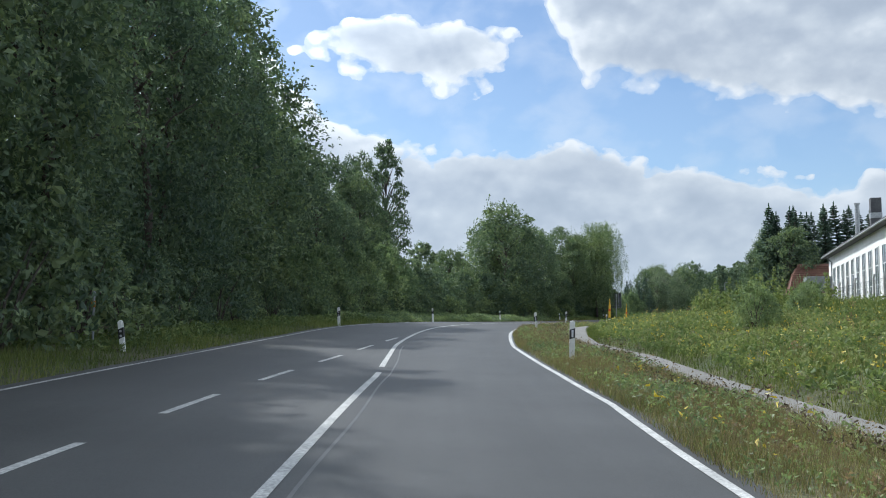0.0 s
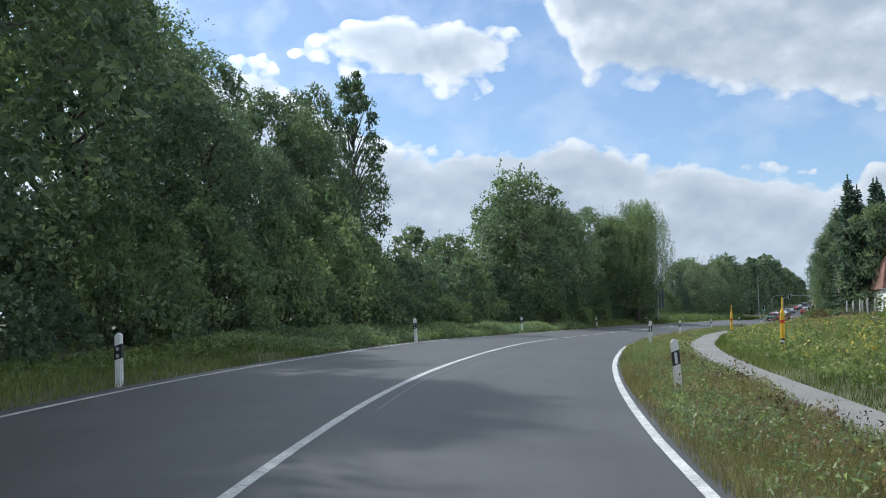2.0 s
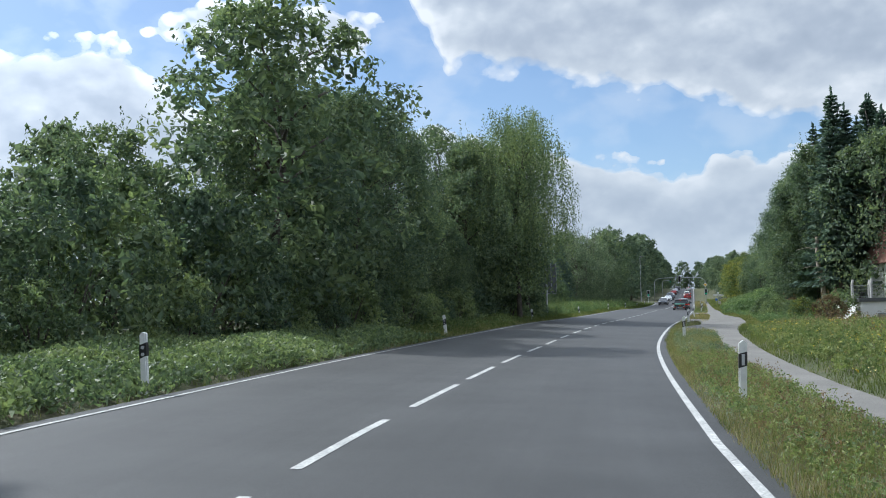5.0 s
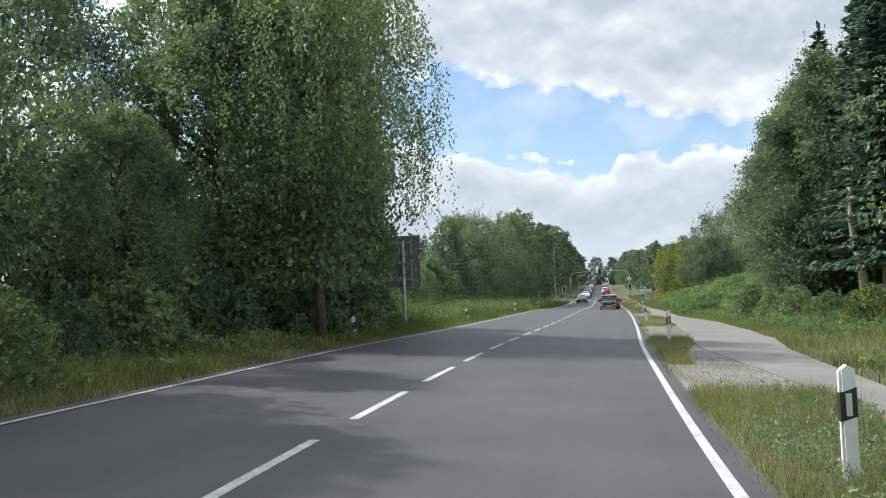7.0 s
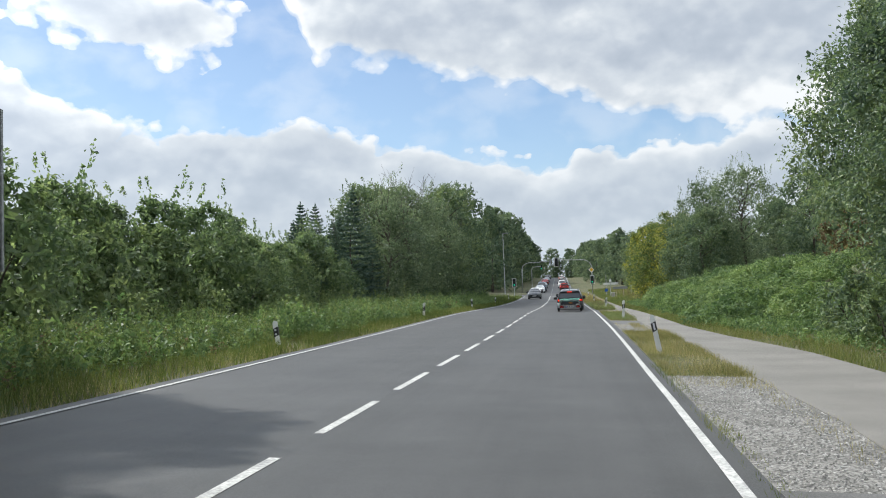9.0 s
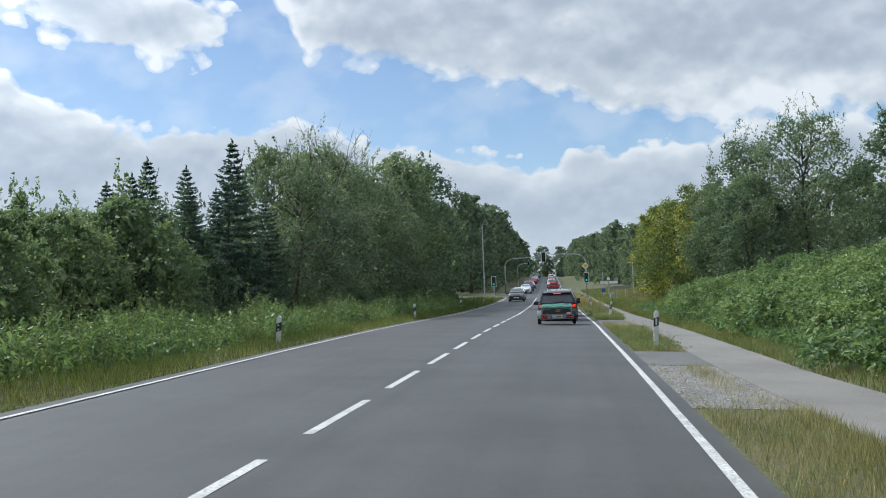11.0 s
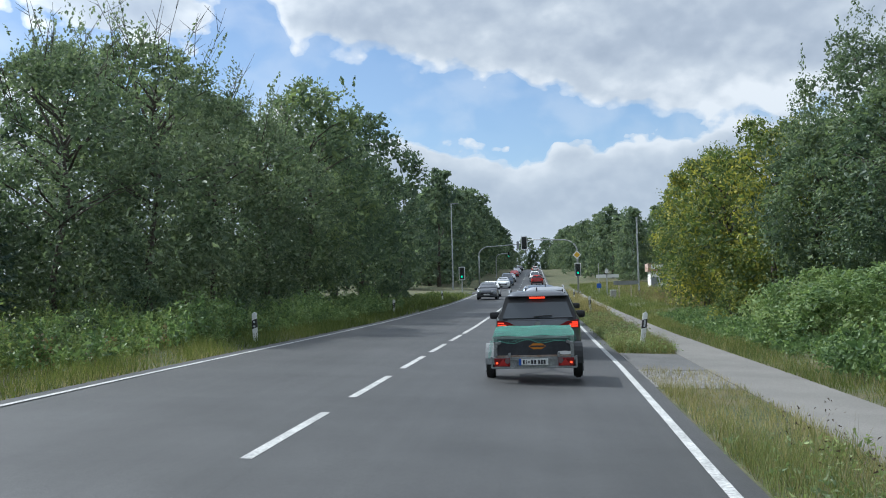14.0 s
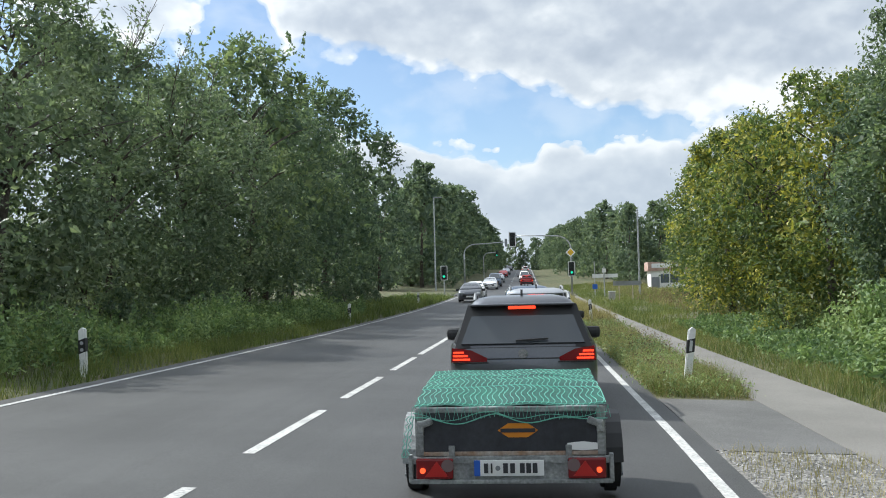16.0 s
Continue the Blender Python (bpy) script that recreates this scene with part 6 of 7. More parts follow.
house = thing("house", "white house with a steep brown hipped tile roof", "house")
house.matrix_world = Matrix.Translation((45.6, 123.6, 0.3)) @ pose(0, 0, 0, 0, 0, -14)
part("wall", box((12, 8, 5.4), (6.4, 4.4, 2.7), 0.03), RENDER, house)
hip = bmesh.new()
low = [hip.verts.new(p) for p in ((0, 0, 5.3), (12.8, 0, 5.3), (12.8, 8.8, 5.3), (0, 8.8, 5.3))]
mid = [hip.verts.new(p) for p in ((0.9, 2.6, 8.1), (12.8, 2.6, 8.1), (12.8, 6.2, 8.1), (0.9, 6.2, 8.1))]
top = [hip.verts.new(p) for p in ((1.9, 4.4, 9.7), (12.8, 4.4, 9.7))]
for f in ((low[0], low[1], mid[1], mid[0]), (low[2], low[3], mid[3], mid[2]), (low[3], low[0], mid[0], mid[3]), (low[1], low[2], mid[2], mid[1]), (mid[0], mid[1], top[1], top[0]), (mid[2], mid[3], top[0], top[1]), (mid[3], mid[0], top[0]), (mid[1], mid[2], top[1]), tuple(low[::-1])):
    hip.faces.new(f)
roof_ob = part("roof", hip, ROOF_TILE, house)
for k in range(13):
    z = 5.45 + 0.32 * k
    if z < 8.1:
        y, x0 = (z - 5.3) / 2.8 * 2.6, (z - 5.3) / 2.8 * 0.9
    else:
        y, x0 = 2.6 + (z - 8.1) / 1.6 * 1.8, 0.9 + (z - 8.1) / 1.6 * 1.0
    part("tile_course", box((12.75 - x0, 0.12, 0.07), (x0 + (12.8 - x0) / 2, y - 0.03, z + 0.02)), ROOF_TILE, roof_ob)
part("gutter", rod([(-0.1, -0.06, 5.28), (12.9, -0.06, 5.28)], 0.07, 8), STEEL, house)
part("chimney", box((0.7, 0.7, 1.4), (9.5, 4.4, 9.9), 0.02), CONCRETE, house)
for x in (2.6, 5.2, 7.8):
    win = part("window", box((1.1, 0.06, 1.3), (x, 0.39, 3.6), 0.01), WINDOW, house)
    part("frame", box((1.25, 0.04, 1.45), (x, 0.392, 3.6), 0.01), WHITE_RIM, win)
annex = thing("annex", "low white flat-roofed outbuilding by the fence", "outbuilding")
annex.matrix_world = Matrix.Translation((39.0, 118.4, 0.2)) @ pose(0, 0, 0, 0, 0, -16)
part("wall", box((7.5, 5.0, 2.75), (3.75, 2.5, 1.38), 0.03), RENDER, annex)
part("roof", box((7.8, 5.3, 0.22), (3.75, 2.5, 2.86), 0.02), DARK_ROOF, annex)
part("door", box((1.0, 0.05, 2.0), (1.4, -0.01, 1.1), 0.01), GREY_PAINT, annex)

# ---- mesh fence with concrete posts along the works ----
WIRE = surface("fence_wire", (0.16, 0.17, 0.16), 0.6, 0.4)
fence = thing("fence", "wire mesh fence on grey concrete posts", "fence")
corner = [Vector((25.0, 50.0)), Vector((37.0, 100.0)), Vector((42.0, 124.0)), Vector((50.0, 131.0))]
posts = []
for a, b in zip(corner, corner[1:]):
    n = max(1, int((b - a).length / 2.9))
    posts += [a.lerp(b, k / n) for k in range(n)]
tops = []
for p in posts:
    s, off = (float(v[0]) for v in plan(p.x, p.y))
    z = float(land_z(s, off))
    tops.append(Vector((p.x, p.y, z)))
    col = bmesh.new()
    box((0.13, 0.13, 2.2), (p.x, p.y, z + 0.95), 0.015, bm=col)
    box((0.12, 0.12, 0.4), (p.x + 0.02, p.y, z + 2.2), 0.015, pose(0, 0, 0, 0, 14, 0), col)
    part("fence_post", col, CONCRETE, fence)
for a, b in zip(tops, tops[1:]):
    web = bmesh.new()
    n = 9
    for k in range(n):
        z = 0.15 + 1.85 * k / (n - 1)
        tube(web, [a + Vector((0, 0, z)), b + Vector((0, 0, z))], [0.006 if 0 < k < n - 1 else 0.014] * 2, 4)
    for k in range(1, 16):
        p = a.lerp(b, k / 16)
        tube(web, [p + Vector((0, 0, 0.15)), p + Vector((0, 0, 2.0))], [0.005] * 2, 3)
    part("mesh_panel", web, WIRE, fence)


# ---- vehicles ----
def paint(name, colour, rough=0.35, metal=0.2):
    m = surface(name, worn(colour, tuple(min(1, c * 1.12) for c in colour), 1.5, 30, 0.06), rough, metal)
    p = next(n for n in m.node_tree.nodes if n.type == "BSDF_PRINCIPLED")
    p.inputs["Coat Weight"].default_value = 0.6
    return m


CAR_GLASS = surface("car_glass", (0.050, 0.058, 0.066), 0.05, gloss=1.0)
TYRE = surface("tyre_rubber", worn((0.018, 0.018, 0.019), (0.030, 0.030, 0.031), 5, 40, 0.2), 0.85)
RIM = surface("wheel_rim", (0.40, 0.41, 0.42), 0.35, 0.8)
TAIL = surface("tail_lamp", (0.17, 0.008, 0.010), 0.15)
BRAKE = glowing("brake_light", (1.0, 0.05, 0.012), 1.7)
BULB = glowing("lit_bulb", (1.0, 0.09, 0.02), 1.6)
CHROME = surface("chrome", (0.62, 0.63, 0.65), 0.12, 1.0)
HEADLAMP = surface("headlamp", (0.55, 0.57, 0.60), 0.08, 0.4)
PLATE = surface("number_plate", (0.72, 0.72, 0.70), 0.5)
BARS = surface("plate_bars", (0.03, 0.03, 0.035), 0.6)


def rounded(hx, y0, y1, corner, n=4):
    """A plan outline: a rectangle with rounded corners."""
    pts = []
    for cx, cy, a0 in ((hx - corner, y1 - corner, 0), (-hx + corner, y1 - corner, 90), (-hx + corner, y0 + corner, 180), (hx - corner, y0 + corner, 270)):
        for k in range(n + 1):
            a = radians(a0 + 90 * k / n)
            pts.append((cx + corner * math.cos(a), cy + corner * math.sin(a)))
    return pts


def loft(rings):
    """Skins a stack of equal outlines of (x, y, z)."""
    bm = bmesh.new()
    rows = [[bm.verts.new(p) for p in ring] for ring in rings]
    n = len(rows[0])
    for a, b in zip(rows, rows[1:]):
        for k in range(n):
            bm.faces.new((a[k], a[(k + 1) % n], b[(k + 1) % n], b[k]))
    bm.faces.new(rows[0][::-1])
    bm.faces.new(rows[-1])
    return bm


def pane(a, b, c, d, lift, material, name, parent, inset=0.06):
    """A window pane on four corners, set in from them and a little proud."""
    p = [Vector(v) for v in (a, b, c, d)]
    mid = sum(p, Vector()) / 4
    nrm = (p[1] - p[0]).cross(p[3] - p[0]).normalized()
    bm = bmesh.new()
    q = [v + (mid - v).normalized() * inset for v in p]
    up = [bm.verts.new(v + nrm * lift) for v in q]
    dn = [bm.verts.new(v - nrm * 0.01) for v in q]
    bm.faces.new(up)
    for k in range(4):
        bm.faces.new((dn[k], dn[(k + 1) % 4], up[(k + 1) % 4], up[k]))
    return part(name, bm, material, parent)


def wheel(root, x, y, r, wide):
    t = disc(r, wide, (x, y, r), "X", 28, 0.03)
    tyre = part("wheel", t, TYRE, root, smooth=False)
    out = 1 if x > 0 else -1
    part("rim", disc(r * 0.66, 0.02, (x + out * (wide / 2 + 0.002), y, r), "X", 20), RIM, tyre)
    hub = bmesh.new()
    for k in range(5):
        a = 2 * math.pi * k / 5
        box((0.02, 0.05, r * 0.6), (x + out * (wide / 2 + 0.016), y + 0.3 * r * math.sin(a), r + 0.3 * r * math.cos(a)), 0.0, pose(0, 0, 0, -math.degrees(a), 0, 0), hub)
    part("spokes", hub, GREY_PAINT, tyre)


def car(label, body_paint, s, off, turn=0.0, length=4.4, wide=1.8, tall=1.48, belt=0.95, scale=0.93, brakes=True, rails=False, van=False, fine=False, group="vehicles on the road"):
    """A hatchback or estate from rounded shells, +y ahead; the origin lies on the road below its middle."""
    root = thing("car", label, "car", s, off, turn, group, scale, on_road=True)
    hl, hw = length / 2, wide / 2
    levels = [(0.20, hw - 0.10, 0.16, 0.12), (0.30, hw - 0.01, 0.03, 0.02), (0.50, hw, 0.0, 0.0), (0.70, hw, 0.02, 0.06), (0.86, hw - 0.015, 0.06, 0.22 if not van else 0.1), (belt, hw - 0.04, 0.10, 0.55 if not van else 0.2)]
    body = part("body", loft([[(x, y, z) for x, y in rounded(h, -hl + rear, hl - front, 0.28)] for z, h, rear, front in levels]), body_paint, root, smooth=True)
    nose = -0.15 if not van else 0.55
    cab_rows = [(belt - 0.01, hw - 0.05, -hl + 0.10, hl - 0.95 + (0.4 if van else 0)), (belt + 0.16, hw - 0.12, -hl + 0.17, hl - 1.2 + (0.35 if van else 0)), (tall - 0.16, hw - 0.25, -hl + 0.34, nose + 0.35), (tall - 0.08, hw - 0.30, -hl + 0.40, nose + 0.15), (tall - 0.03, hw - 0.37, -hl + 0.48, nose), (tall, hw - 0.52, -hl + 0.68, nose - 0.3)]
    part("cabin", loft([[(x, y, z) for x, y in rounded(h, y0, y1, 0.16)] for z, h, y0, y1 in cab_rows]), body_paint, root, smooth=True)
    (zb, hb, rb, fb), (zt, ht, rt, ft) = cab_rows[0], cab_rows[2]
    zb, rb, fb = zb + (-0.03 if fine else 0.05), rb + (-0.04 if fine else 0.015), fb - 0.1
    pane((-hb + 0.09, rb, zb), (hb - 0.09, rb, zb), (ht - 0.06, rt, zt), (-ht + 0.06, rt, zt), 0.02, CAR_GLASS, "rear_window", root, 0.03)
    pane((hb - 0.1, fb, zb), (-hb + 0.1, fb, zb), (-ht + 0.08, ft, zt), (ht - 0.08, ft, zt), 0.03, CAR_GLASS, "windscreen", root, 0.03)
    for sx in (1, -1):
        for k in range(3):
            u0, u1 = 0.14 + k * 0.26, 0.14 + (k + 1) * 0.26
            lo = [(sx * hb, rb + (fb - rb) * u, zb) for u in (u0, u1)]
            hi = [(sx * ht, rt + (ft - rt) * (u * 0.9 + 0.04), zt) for u in (u0, u1)]
            q = (lo[0], lo[1], hi[1], hi[0]) if sx > 0 else (lo[1], lo[0], hi[0], hi[1])
            pane(*q, 0.015, CAR_GLASS, "side_window", root, 0.03)
        for y in (-hl + 0.85, hl - 0.85):
            part("wheel_arch", disc(0.37, 0.06, (sx * (hw - 0.022), y, 0.35), "X", 24, 0.01), BLACK, root)
            wheel(root, sx * (hw - 0.10), y, 0.32, 0.20)
        mirror = part("mirror", box((0.28, 0.12, 0.19), (sx * (hw + 0.12), hl - 1.45, belt - 0.03), 0.07), BLACK, root, "black door mirror")
        part("mirror_arm", box((0.20, 0.05, 0.04), (sx * (hw - 0.03), hl - 1.43, belt - 0.06), 0.01), BLACK, mirror)
        lamp_ob = part("tail_light", prism([(sx * (hw - 0.035), 0.665), (sx * (hw - 0.05), 0.85), (sx * (hw - 0.30), 0.815), (sx * (hw - 0.50), 0.715), (sx * (hw - 0.50), 0.665)][::sx], 0.12, (0, -hl + 0.012, 0)), TAIL, root, "dark red tail light")
        if brakes:
            for z, wd in ((0.70, 0.22), (0.745, 0.19), (0.79, 0.14)):
                part("brake_light", box((wd, 0.02, 0.024), (sx * (hw - 0.06 - wd / 2), -hl + 0.004, z), 0.006), BRAKE, lamp_ob, "lit red strip")
        part("headlight", box((0.40, 0.16, 0.14), (sx * (hw - 0.30), hl - 0.10, 0.68), 0.04), HEADLAMP, root, "clear headlight")
        if rails:
            part("roof_rail", rod([(sx * (ht - 0.08), -hl + 0.62, tall - 0.06), (sx * (ht - 0.08), -hl + 0.75, tall + 0.02), (sx * (ht - 0.08), -0.4, tall + 0.035), (sx * (ht - 0.08), -0.2, tall - 0.04)], 0.022, 8), GREY_PAINT, root, "grey roof rail")
    if fine:
        frame_ob = pane((-hb + 0.03, rb + 0.004, zb - 0.045), (hb - 0.03, rb + 0.004, zb - 0.045), (ht + 0.0, rt, zt + 0.04), (-ht, rt, zt + 0.04), 0.012, BLACK, "window_surround", root, 0.0)
        tagged(frame_ob, "black rear window surround")
        part("hatch_crease", box((wide - 0.62, 0.03, 0.018), (0, -hl + 0.03, 0.70), 0.008), BLACK, root, "dark crease across the tailgate")
        for sx in (1, -1):
            part("door_seam", box((0.012, 1.6, 0.012), (sx * (hw - 0.012), -0.1, 0.80), 0.004), BLACK, root)
            part("lamp_edge", box((0.46, 0.03, 0.014), (sx * (hw - 0.29), -hl + 0.004, 0.655), 0.004), BLACK, root)
    part("bumper", box((wide - 0.2, 0.16, 0.22), (0, -hl + 0.04, 0.38), 0.05), BLACK, root)
    part("grille", box((wide - 0.7, 0.06, 0.2), (0, hl + 0.0, 0.5), 0.03), BLACK, root)
    part("number_plate", box((0.52, 0.015, 0.11), (0, hl + 0.035, 0.42), 0.004), PLATE, root)
    spoiler = part("spoiler", box((2 * ht - 0.06, 0.20, 0.028), (0, -hl + 0.31, tall - 0.118), 0.012), body_paint, root)
    if brakes:
        part("brake_light", box((0.36, 0.02, 0.04), (0, -hl + 0.212, tall - 0.155), 0.008), BRAKE, spoiler, "lit red high brake light")
    part("wiper", box((0.42, 0.02, 0.025), (0.12, rb - 0.02, zb + 0.06), 0.006, pose(0, 0, 0, 0, -3, 0)), BLACK, root)
    part("badge", disc(0.062, 0.03, (0, -hl + 0.015, 0.765), "Y", 24, 0.004), CHROME, root, "round chrome badge")
    part("antenna", prism([(-0.12, 0), (0.10, 0), (-0.08, 0.09)], 0.03, (0, 0, 0)), BLACK, root).matrix_basis = pose(0.015, -hl + 0.72, tall - 0.01, 0, 0, 90)
    return root


DARK_GREY, SILVER, RED = paint("dark_grey_paint", (0.115, 0.120, 0.132), 0.28, 0.6), paint("silver_paint", (0.42, 0.43, 0.45), 0.3, 0.6), paint("red_paint", (0.36, 0.020, 0.018), 0.3)
WHITE_CAR, BLACK_CAR, BLUE_CAR = paint("white_paint", (0.74, 0.74, 0.73), 0.35, 0.0), paint("black_paint", (0.015, 0.015, 0.017), 0.25, 0.2), paint("blue_grey_paint", (0.10, 0.13, 0.18), 0.3, 0.4)
car("dark grey estate car with lit brake lights towing a trailer", DARK_GREY, 193.4, -0.02, 0, 4.4, 1.93, 1.51, rails=True, belt=0.92, fine=True)
car("silver car with roof rails waiting in the queue", SILVER, 200.5, 0.25, 0, 4.3, 1.8, 1.58, rails=True)
car("dark blue-grey car waiting in the queue", BLUE_CAR, 208.5, 0.1, 0, 4.4, 1.8, 1.60)
car("white car waiting in the queue", WHITE_CAR, 216.0, 0.0, 0, 4.3, 1.8, 1.55)
car("dark car waiting in the queue", BLACK_CAR, 224.0, 0.0)
car("dark grey oncoming family hatchback", DARK_GREY, 247.0, -3.9, 180, 4.2, 1.75, 1.5, brakes=False)
car("white oncoming car with a coloured stripe", WHITE_CAR, 254.5, -4.0, 180, 4.3, 1.8, 1.5, brakes=False)
car("dark oncoming people carrier", BLUE_CAR, 300.0, -3.9, 180, 4.6, 1.85, 1.85, 1.0, brakes=False, van=True)
car("white van at the junction", WHITE_CAR, 320.0, -0.1, 180, 4.6, 1.8, 1.8, 1.0, brakes=False, van=True)
for s, off, m, lab, back in ((303, 0.2, RED, "red car driving up the hill", 0), (318, -3.9, SILVER, "silver oncoming car on the hill", 180), (332, 0.0, BLACK_CAR, "dark car driving up the hill", 0), (287, -4.0, WHITE_CAR, "white oncoming car past the junction", 180), (350, -4.0, RED, "red oncoming car on the hill", 180), (372, -3.9, SILVER, "silver oncoming car on the hill", 180), (390, 0, WHITE_CAR, "white car near the hilltop", 0), (408, -3.9, BLACK_CAR, "dark oncoming car near the hilltop", 180)):
    car(lab, m, s, off, back, brakes=back == 0)

# the open trailer with its net
TS = 0.915
NET = surface("green_net", worn((0.004, 0.050, 0.040), (0.010, 0.105, 0.072), 2.5, 40, 0.3), 0.6)
CORD = surface("net_cord", worn((0.13, 0.42, 0.32), (0.20, 0.50, 0.40), 6, 40, 0.2), 0.55)
BOARD = surface("trailer_board", worn((0.020, 0.022, 0.028), (0.036, 0.038, 0.046), 3, 30, 0.25), 0.5)
ZINC = surface("zinc_frame", worn((0.20, 0.21, 0.21), (0.34, 0.35, 0.345), 9, 40, 0.35), 0.5, 0.5)
RUST = surface("rusty_edge", worn((0.26, 0.16, 0.10), (0.38, 0.34, 0.30), 9, 40, 0.3), 0.8)
ORANGE = surface("orange_badge", (0.62, 0.22, 0.01), 0.5)
trailer = thing("trailer", "small galvanised car trailer covered with a green net", "trailer", 186.36, -0.10, 0, "", TS, on_road=True)
W2, BL = 0.665, 1.75                                   # half width of the box and its length
zb, zt = 0.485, 0.765                                    # floor and top of the tailboard
tail = part("tailboard", box((2 * W2 - 0.06, 0.03, zt - zb), (0, 0.0, (zb + zt) / 2), 0.004), BOARD, trailer, "dark plywood tailboard")
edge = bmesh.new()
box((2 * W2 + 0.02, 0.05, 0.04), (0, 0, zt + 0.02), 0.008, bm=edge)
for sx in (1, -1):
    box((0.06, 0.05, zt - zb + 0.06), (sx * (W2 - 0.01), 0, (zb + zt) / 2), 0.008, bm=edge)
part("tailboard_frame", edge, ZINC, tail)
part("lower_edge", box((2 * W2 + 0.02, 0.045, 0.03), (0, 0, zb - 0.015), 0.005), RUST, tail, "rust-stained lower edge")
badge = part("badge", prism([(-0.145, 0), (-0.07, 0.05), (0.07, 0.05), (0.145, 0), (0.07, -0.05), (-0.07, -0.05)], 0.008, (0.06, -0.024, 0.635)), ORANGE, tail, "orange six-sided badge")
part("badge_band", box((0.25, 0.006, 0.028), (0.06, -0.027, 0.635)), BARS, badge, "dark bar across the badge")
for x in (-0.42, 0.42):
    part("hinge", box((0.045, 0.03, 0.11), (x, -0.03, zb - 0.01), 0.006), ZINC, tail)
part("sticker", prism([(-0.11, -0.025), (-0.11, 0.02), (0, 0.032), (0.11, 0.02), (0.11, -0.025), (0, -0.032)], 0.006, (0.52, -0.022, zb + 0.035)), WHITE_RIM, tail, "white label")
for sx in (1, -1):
    latch = bmesh.new()
    box((0.10, 0.05, 0.05), (sx * (W2 - 0.06), -0.04, zt - 0.07), 0.015, pose(0, 0, 0, 0, sx * 20, 0), latch)
    box((0.05, 0.06, 0.09), (sx * (W2 - 0.02), -0.035, zt - 0.10), 0.012, bm=latch)
    part("latch", latch, ZINC, tail)
    part("side_wall", box((0.03, BL, zt - zb), (sx * W2, BL / 2, (zb + zt) / 2), 0.004), ZINC, trailer, "ribbed galvanised side")
    part("side_rail", box((0.05, BL, 0.04), (sx * W2, BL / 2, zt + 0.02), 0.008), ZINC, trailer)
    guard = bmesh.new()
    rows = []
    for k in range(11):
        a = radians(18 * k)
        rows.append([guard.verts.new((sx * x, 0.95 + 0.37 * math.cos(a), 0.29 + 0.36 * math.sin(a))) for x in (W2 + 0.03, W2 + 0.20)])
    for a, b in zip(rows, rows[1:]):
        guard.faces.new((a[0], a[1], b[1], b[0]))
    skirt = [guard.verts.new((sx * (W2 + 0.20), 0.95 + 0.27 * math.cos(radians(18 * k)), 0.29 + 0.27 * math.sin(radians(18 * k)))) for k in range(11)]
    for k in range(10):
        guard.faces.new((rows[k][1], rows[k + 1][1], skirt[k + 1], skirt[k]))
    part("mudguard", guard, BLACK if sx > 0 else ZINC, trailer, "rounded mudguard")
    wheel(trailer, sx * (W2 + 0.115), 0.95, 0.28, 0.15)
    light = part("tail_light", box((0.27, 0.05, 0.145), (sx * 0.545, -0.045, 0.37), 0.012), TAIL, trailer, "red triangle reflector lamp")
    part("triangle", prism([(-0.085, -0.055), (0.085, -0.055), (0.0, 0.055)], 0.006, (sx * 0.53, -0.076, 0.37)), surface("reflector_red", (0.42, 0.015, 0.012), 0.3), light, "red triangular reflector")
    part("bulb", disc(0.020, 0.012, (sx * 0.63, -0.074, 0.36)), BULB, light, "lit lamp")
    part("lens", disc(0.045, 0.010, (sx * 0.45, -0.072, 0.395)), surface("clear_lens", (0.16, 0.11, 0.11), 0.2), light, "clear lens")
part("front_wall", box((2 * W2, 0.03, zt - zb), (0, BL, (zb + zt) / 2), 0.004), ZINC, trailer)
part("floor", box((2 * W2, BL, 0.03), (0, BL / 2, zb - 0.02), 0.004), BOARD, trailer)
skid = bmesh.new()
box((2 * W2 + 0.12, 0.05, 0.03), (0, -0.03, 0.275), 0.006, bm=skid)
box((2 * W2 + 0.12, 0.04, 0.05), (0, -0.02, zb - 0.06), 0.006, bm=skid)
box((0.50, 0.02, 0.17), (-0.01, -0.012, 0.37), 0.004, bm=skid)
for sx in (1, -1):
    box((0.03, 0.05, 0.20), (sx * (W2 + 0.055), -0.03, 0.37), 0.006, bm=skid)
    box((0.24, 0.02, 0.17), (sx * 0.34, -0.012, 0.37), 0.004, bm=skid)
part("light_bar", skid, ZINC, trailer, "galvanised rear light bar")
plate = part("number_plate", box((0.50, 0.012, 0.112), (-0.01, -0.042, 0.37), 0.004), PLATE, trailer, "white number plate")
part("plate_edge", box((0.045, 0.014, 0.112), (-0.2385, -0.0425, 0.37), 0.003), BLUE, plate, "blue strip")
for x, wd in ((-0.175, 0.03), (-0.135, 0.012), (-0.035, 0.034), (0.015, 0.034), (0.085, 0.034), (0.130, 0.034), (0.176, 0.034)):
    part("plate_marking", box((wd, 0.006, 0.07), (x, -0.050, 0.37)), BARS, plate)
part("plate_seal", disc(0.018, 0.006, (-0.09, -0.050, 0.37), "Y", 16), GREY_PAINT, plate)
part("drawbar", rod([(-0.5, BL, 0.40), (0, BL + 1.0, 0.40), (0, BL + 2.7, 0.42)], 0.04, 8), ZINC, trailer)
part("drawbar", rod([(0.5, BL, 0.40), (0, BL + 1.0, 0.40)], 0.04, 8), ZINC, trailer)
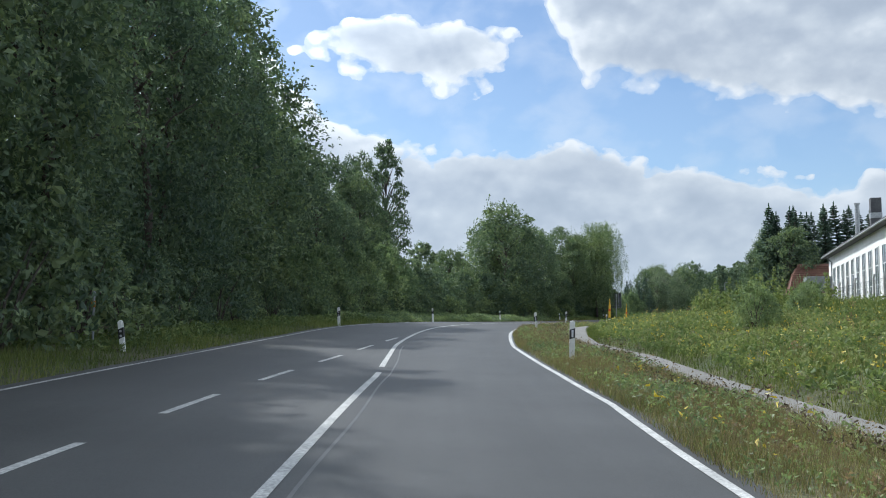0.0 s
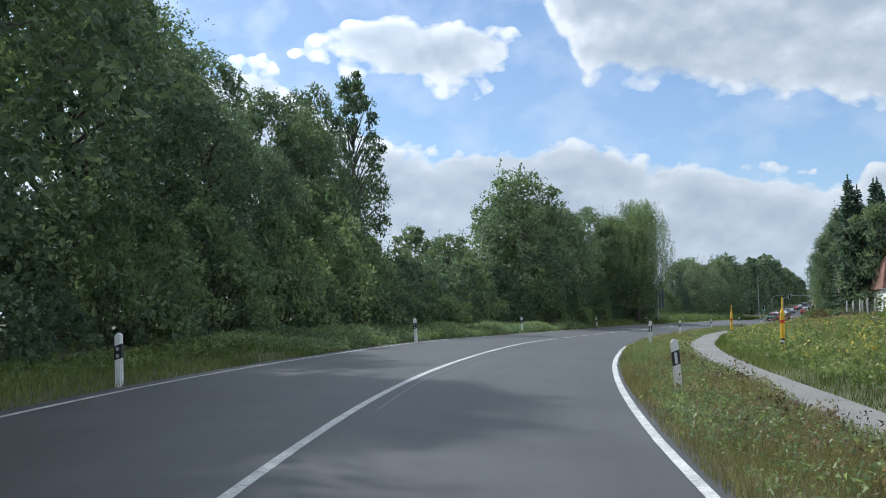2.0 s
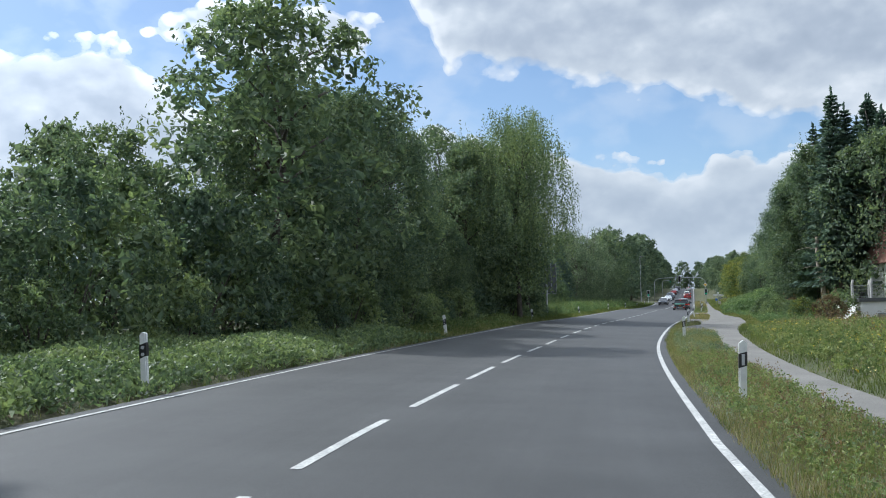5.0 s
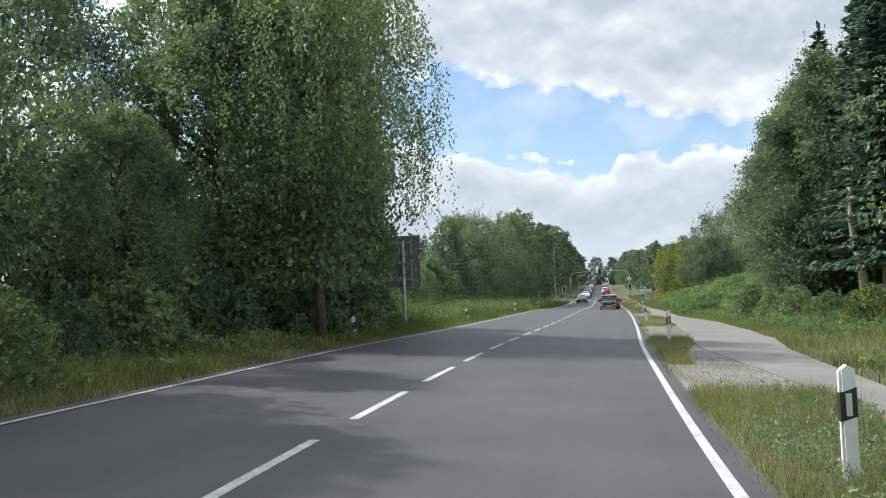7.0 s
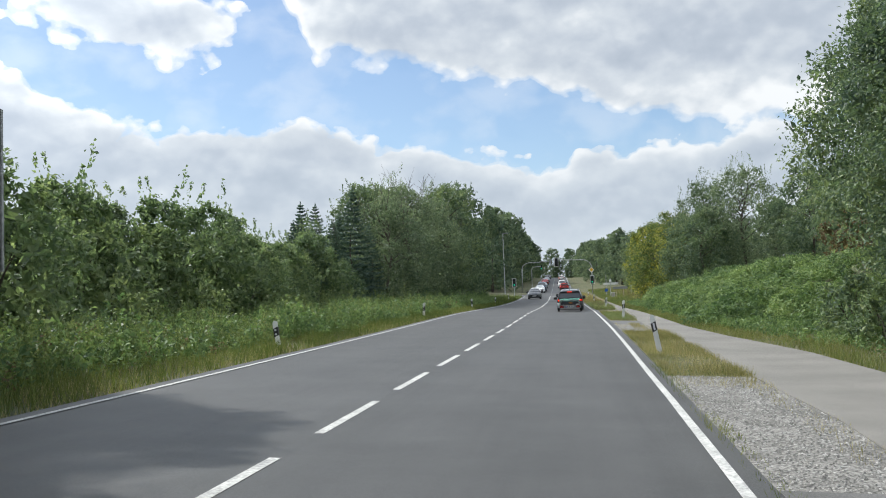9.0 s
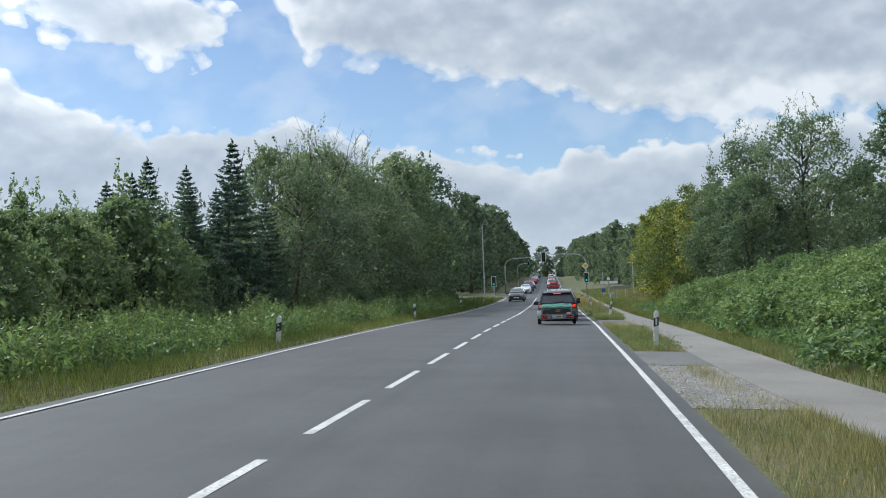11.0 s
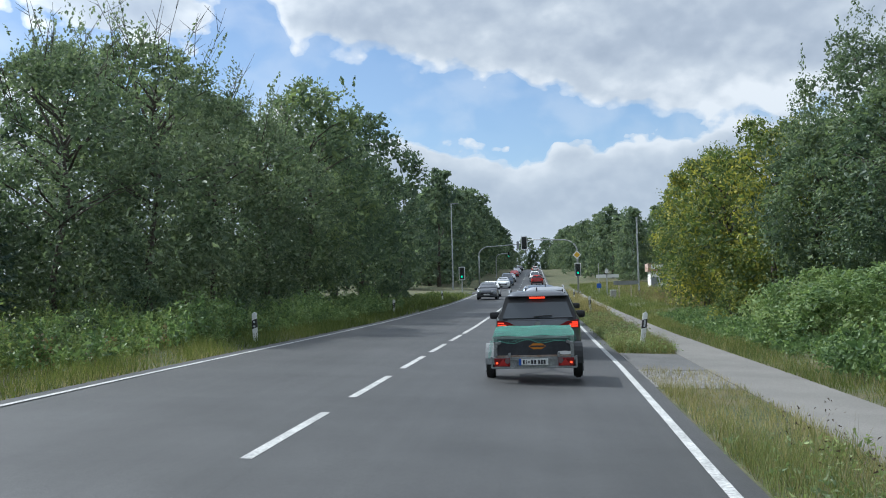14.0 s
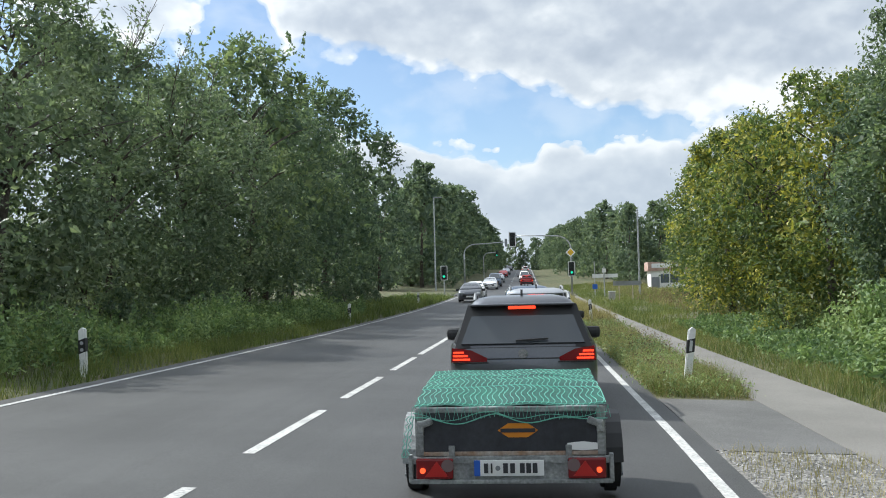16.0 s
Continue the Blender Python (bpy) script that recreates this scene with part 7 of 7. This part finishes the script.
part("axle", rod([(-W2 - 0.1, 0.95, 0.28), (W2 + 0.1, 0.95, 0.28)], 0.035, 8), BLACK, trailer)


def sag(u, v):
    """Height of the net over the box; u across from -1 to 1, v from tail to front."""
    return zt + 0.045 + 0.10 * v + 0.05 * math.sin(math.pi * v) * (1 - 0.6 * u * u) + 0.012 * math.sin(7 * u + 3 * v) * math.sin(5 * v + 1)


cover = bmesh.new()
grid = [[cover.verts.new((u * (W2 + 0.03), v * (BL + 0.02) - 0.01, sag(u, v))) for u in np.linspace(-1, 1, 25)] for v in np.linspace(0, 1, 17)]
for a, b in zip(grid, grid[1:]):
    for k in range(24):
        cover.faces.new((a[k], a[k + 1], b[k + 1], b[k]))
load = part("net_cover", cover, NET, trailer, "taut dark green cover under the net", smooth=True)
for n in range(33):
    u0 = -1 + 2 * n / 32
    pts = []
    for k in range(33):
        v = k / 32
        u = max(-1, min(1, u0 + 0.027 * math.sin(v * 30) + 0.03 * math.sin(v * 6 + 0.5) + 0.006 * math.sin(3.7 * n)))
        pts.append(Vector((u * (W2 + 0.03), v * BL, sag(u, v) + 0.008)))
    cord = bmesh.new()
    tube(cord, pts, [0.0026] * len(pts), 4)
    part("net_cord", cord, CORD, load)
for n in range(4):
    v = 0.02 + 0.32 * n
    cord = bmesh.new()
    tube(cord, [Vector((u * (W2 + 0.03), v * BL + 0.012 * math.sin(22 * u), sag(u, v) + 0.007)) for u in np.linspace(-1, 1, 41)], [0.003] * 41, 4)
    part("net_cord", cord, CORD, load)
hang = bmesh.new()
for row, (drop, thick) in enumerate(((0.055, 0.005), (0.03, 0.003))):
    pts = [Vector((u * (W2 + 0.035), -0.04, zt + 0.03 - drop - 0.035 * abs(math.sin(3.1 * u + 0.4)) - 0.02 * math.sin(9 * u + row))) for u in np.linspace(-1, 1, 61)]
    tube(hang, pts, [thick] * 61, 4)
for n in range(24):
    u = -1 + 2 * n / 23 + 0.015 * math.sin(5.3 * n)
    for du in (0.03, -0.03):
        tube(hang, [Vector((u * (W2 + 0.035), -0.035, zt + 0.05)), Vector(((u + du) * (W2 + 0.03), -0.038, zt - 0.03 - 0.025 * abs(math.sin(3.1 * u + 0.4))))], [0.0018] * 2, 3)
for k in range(3):
    pts = [Vector((-W2 - 0.03 - 0.02 * k - 0.05 * (j / 12) + 0.012 * math.sin(3 * j + k), -0.03, zt - 0.02 - 0.025 * j)) for j in range(13)]
    tube(hang, pts, [0.005] * 13, 4)
part("net_fringe", hang, CORD, load, "net edge hanging over the tailboard")
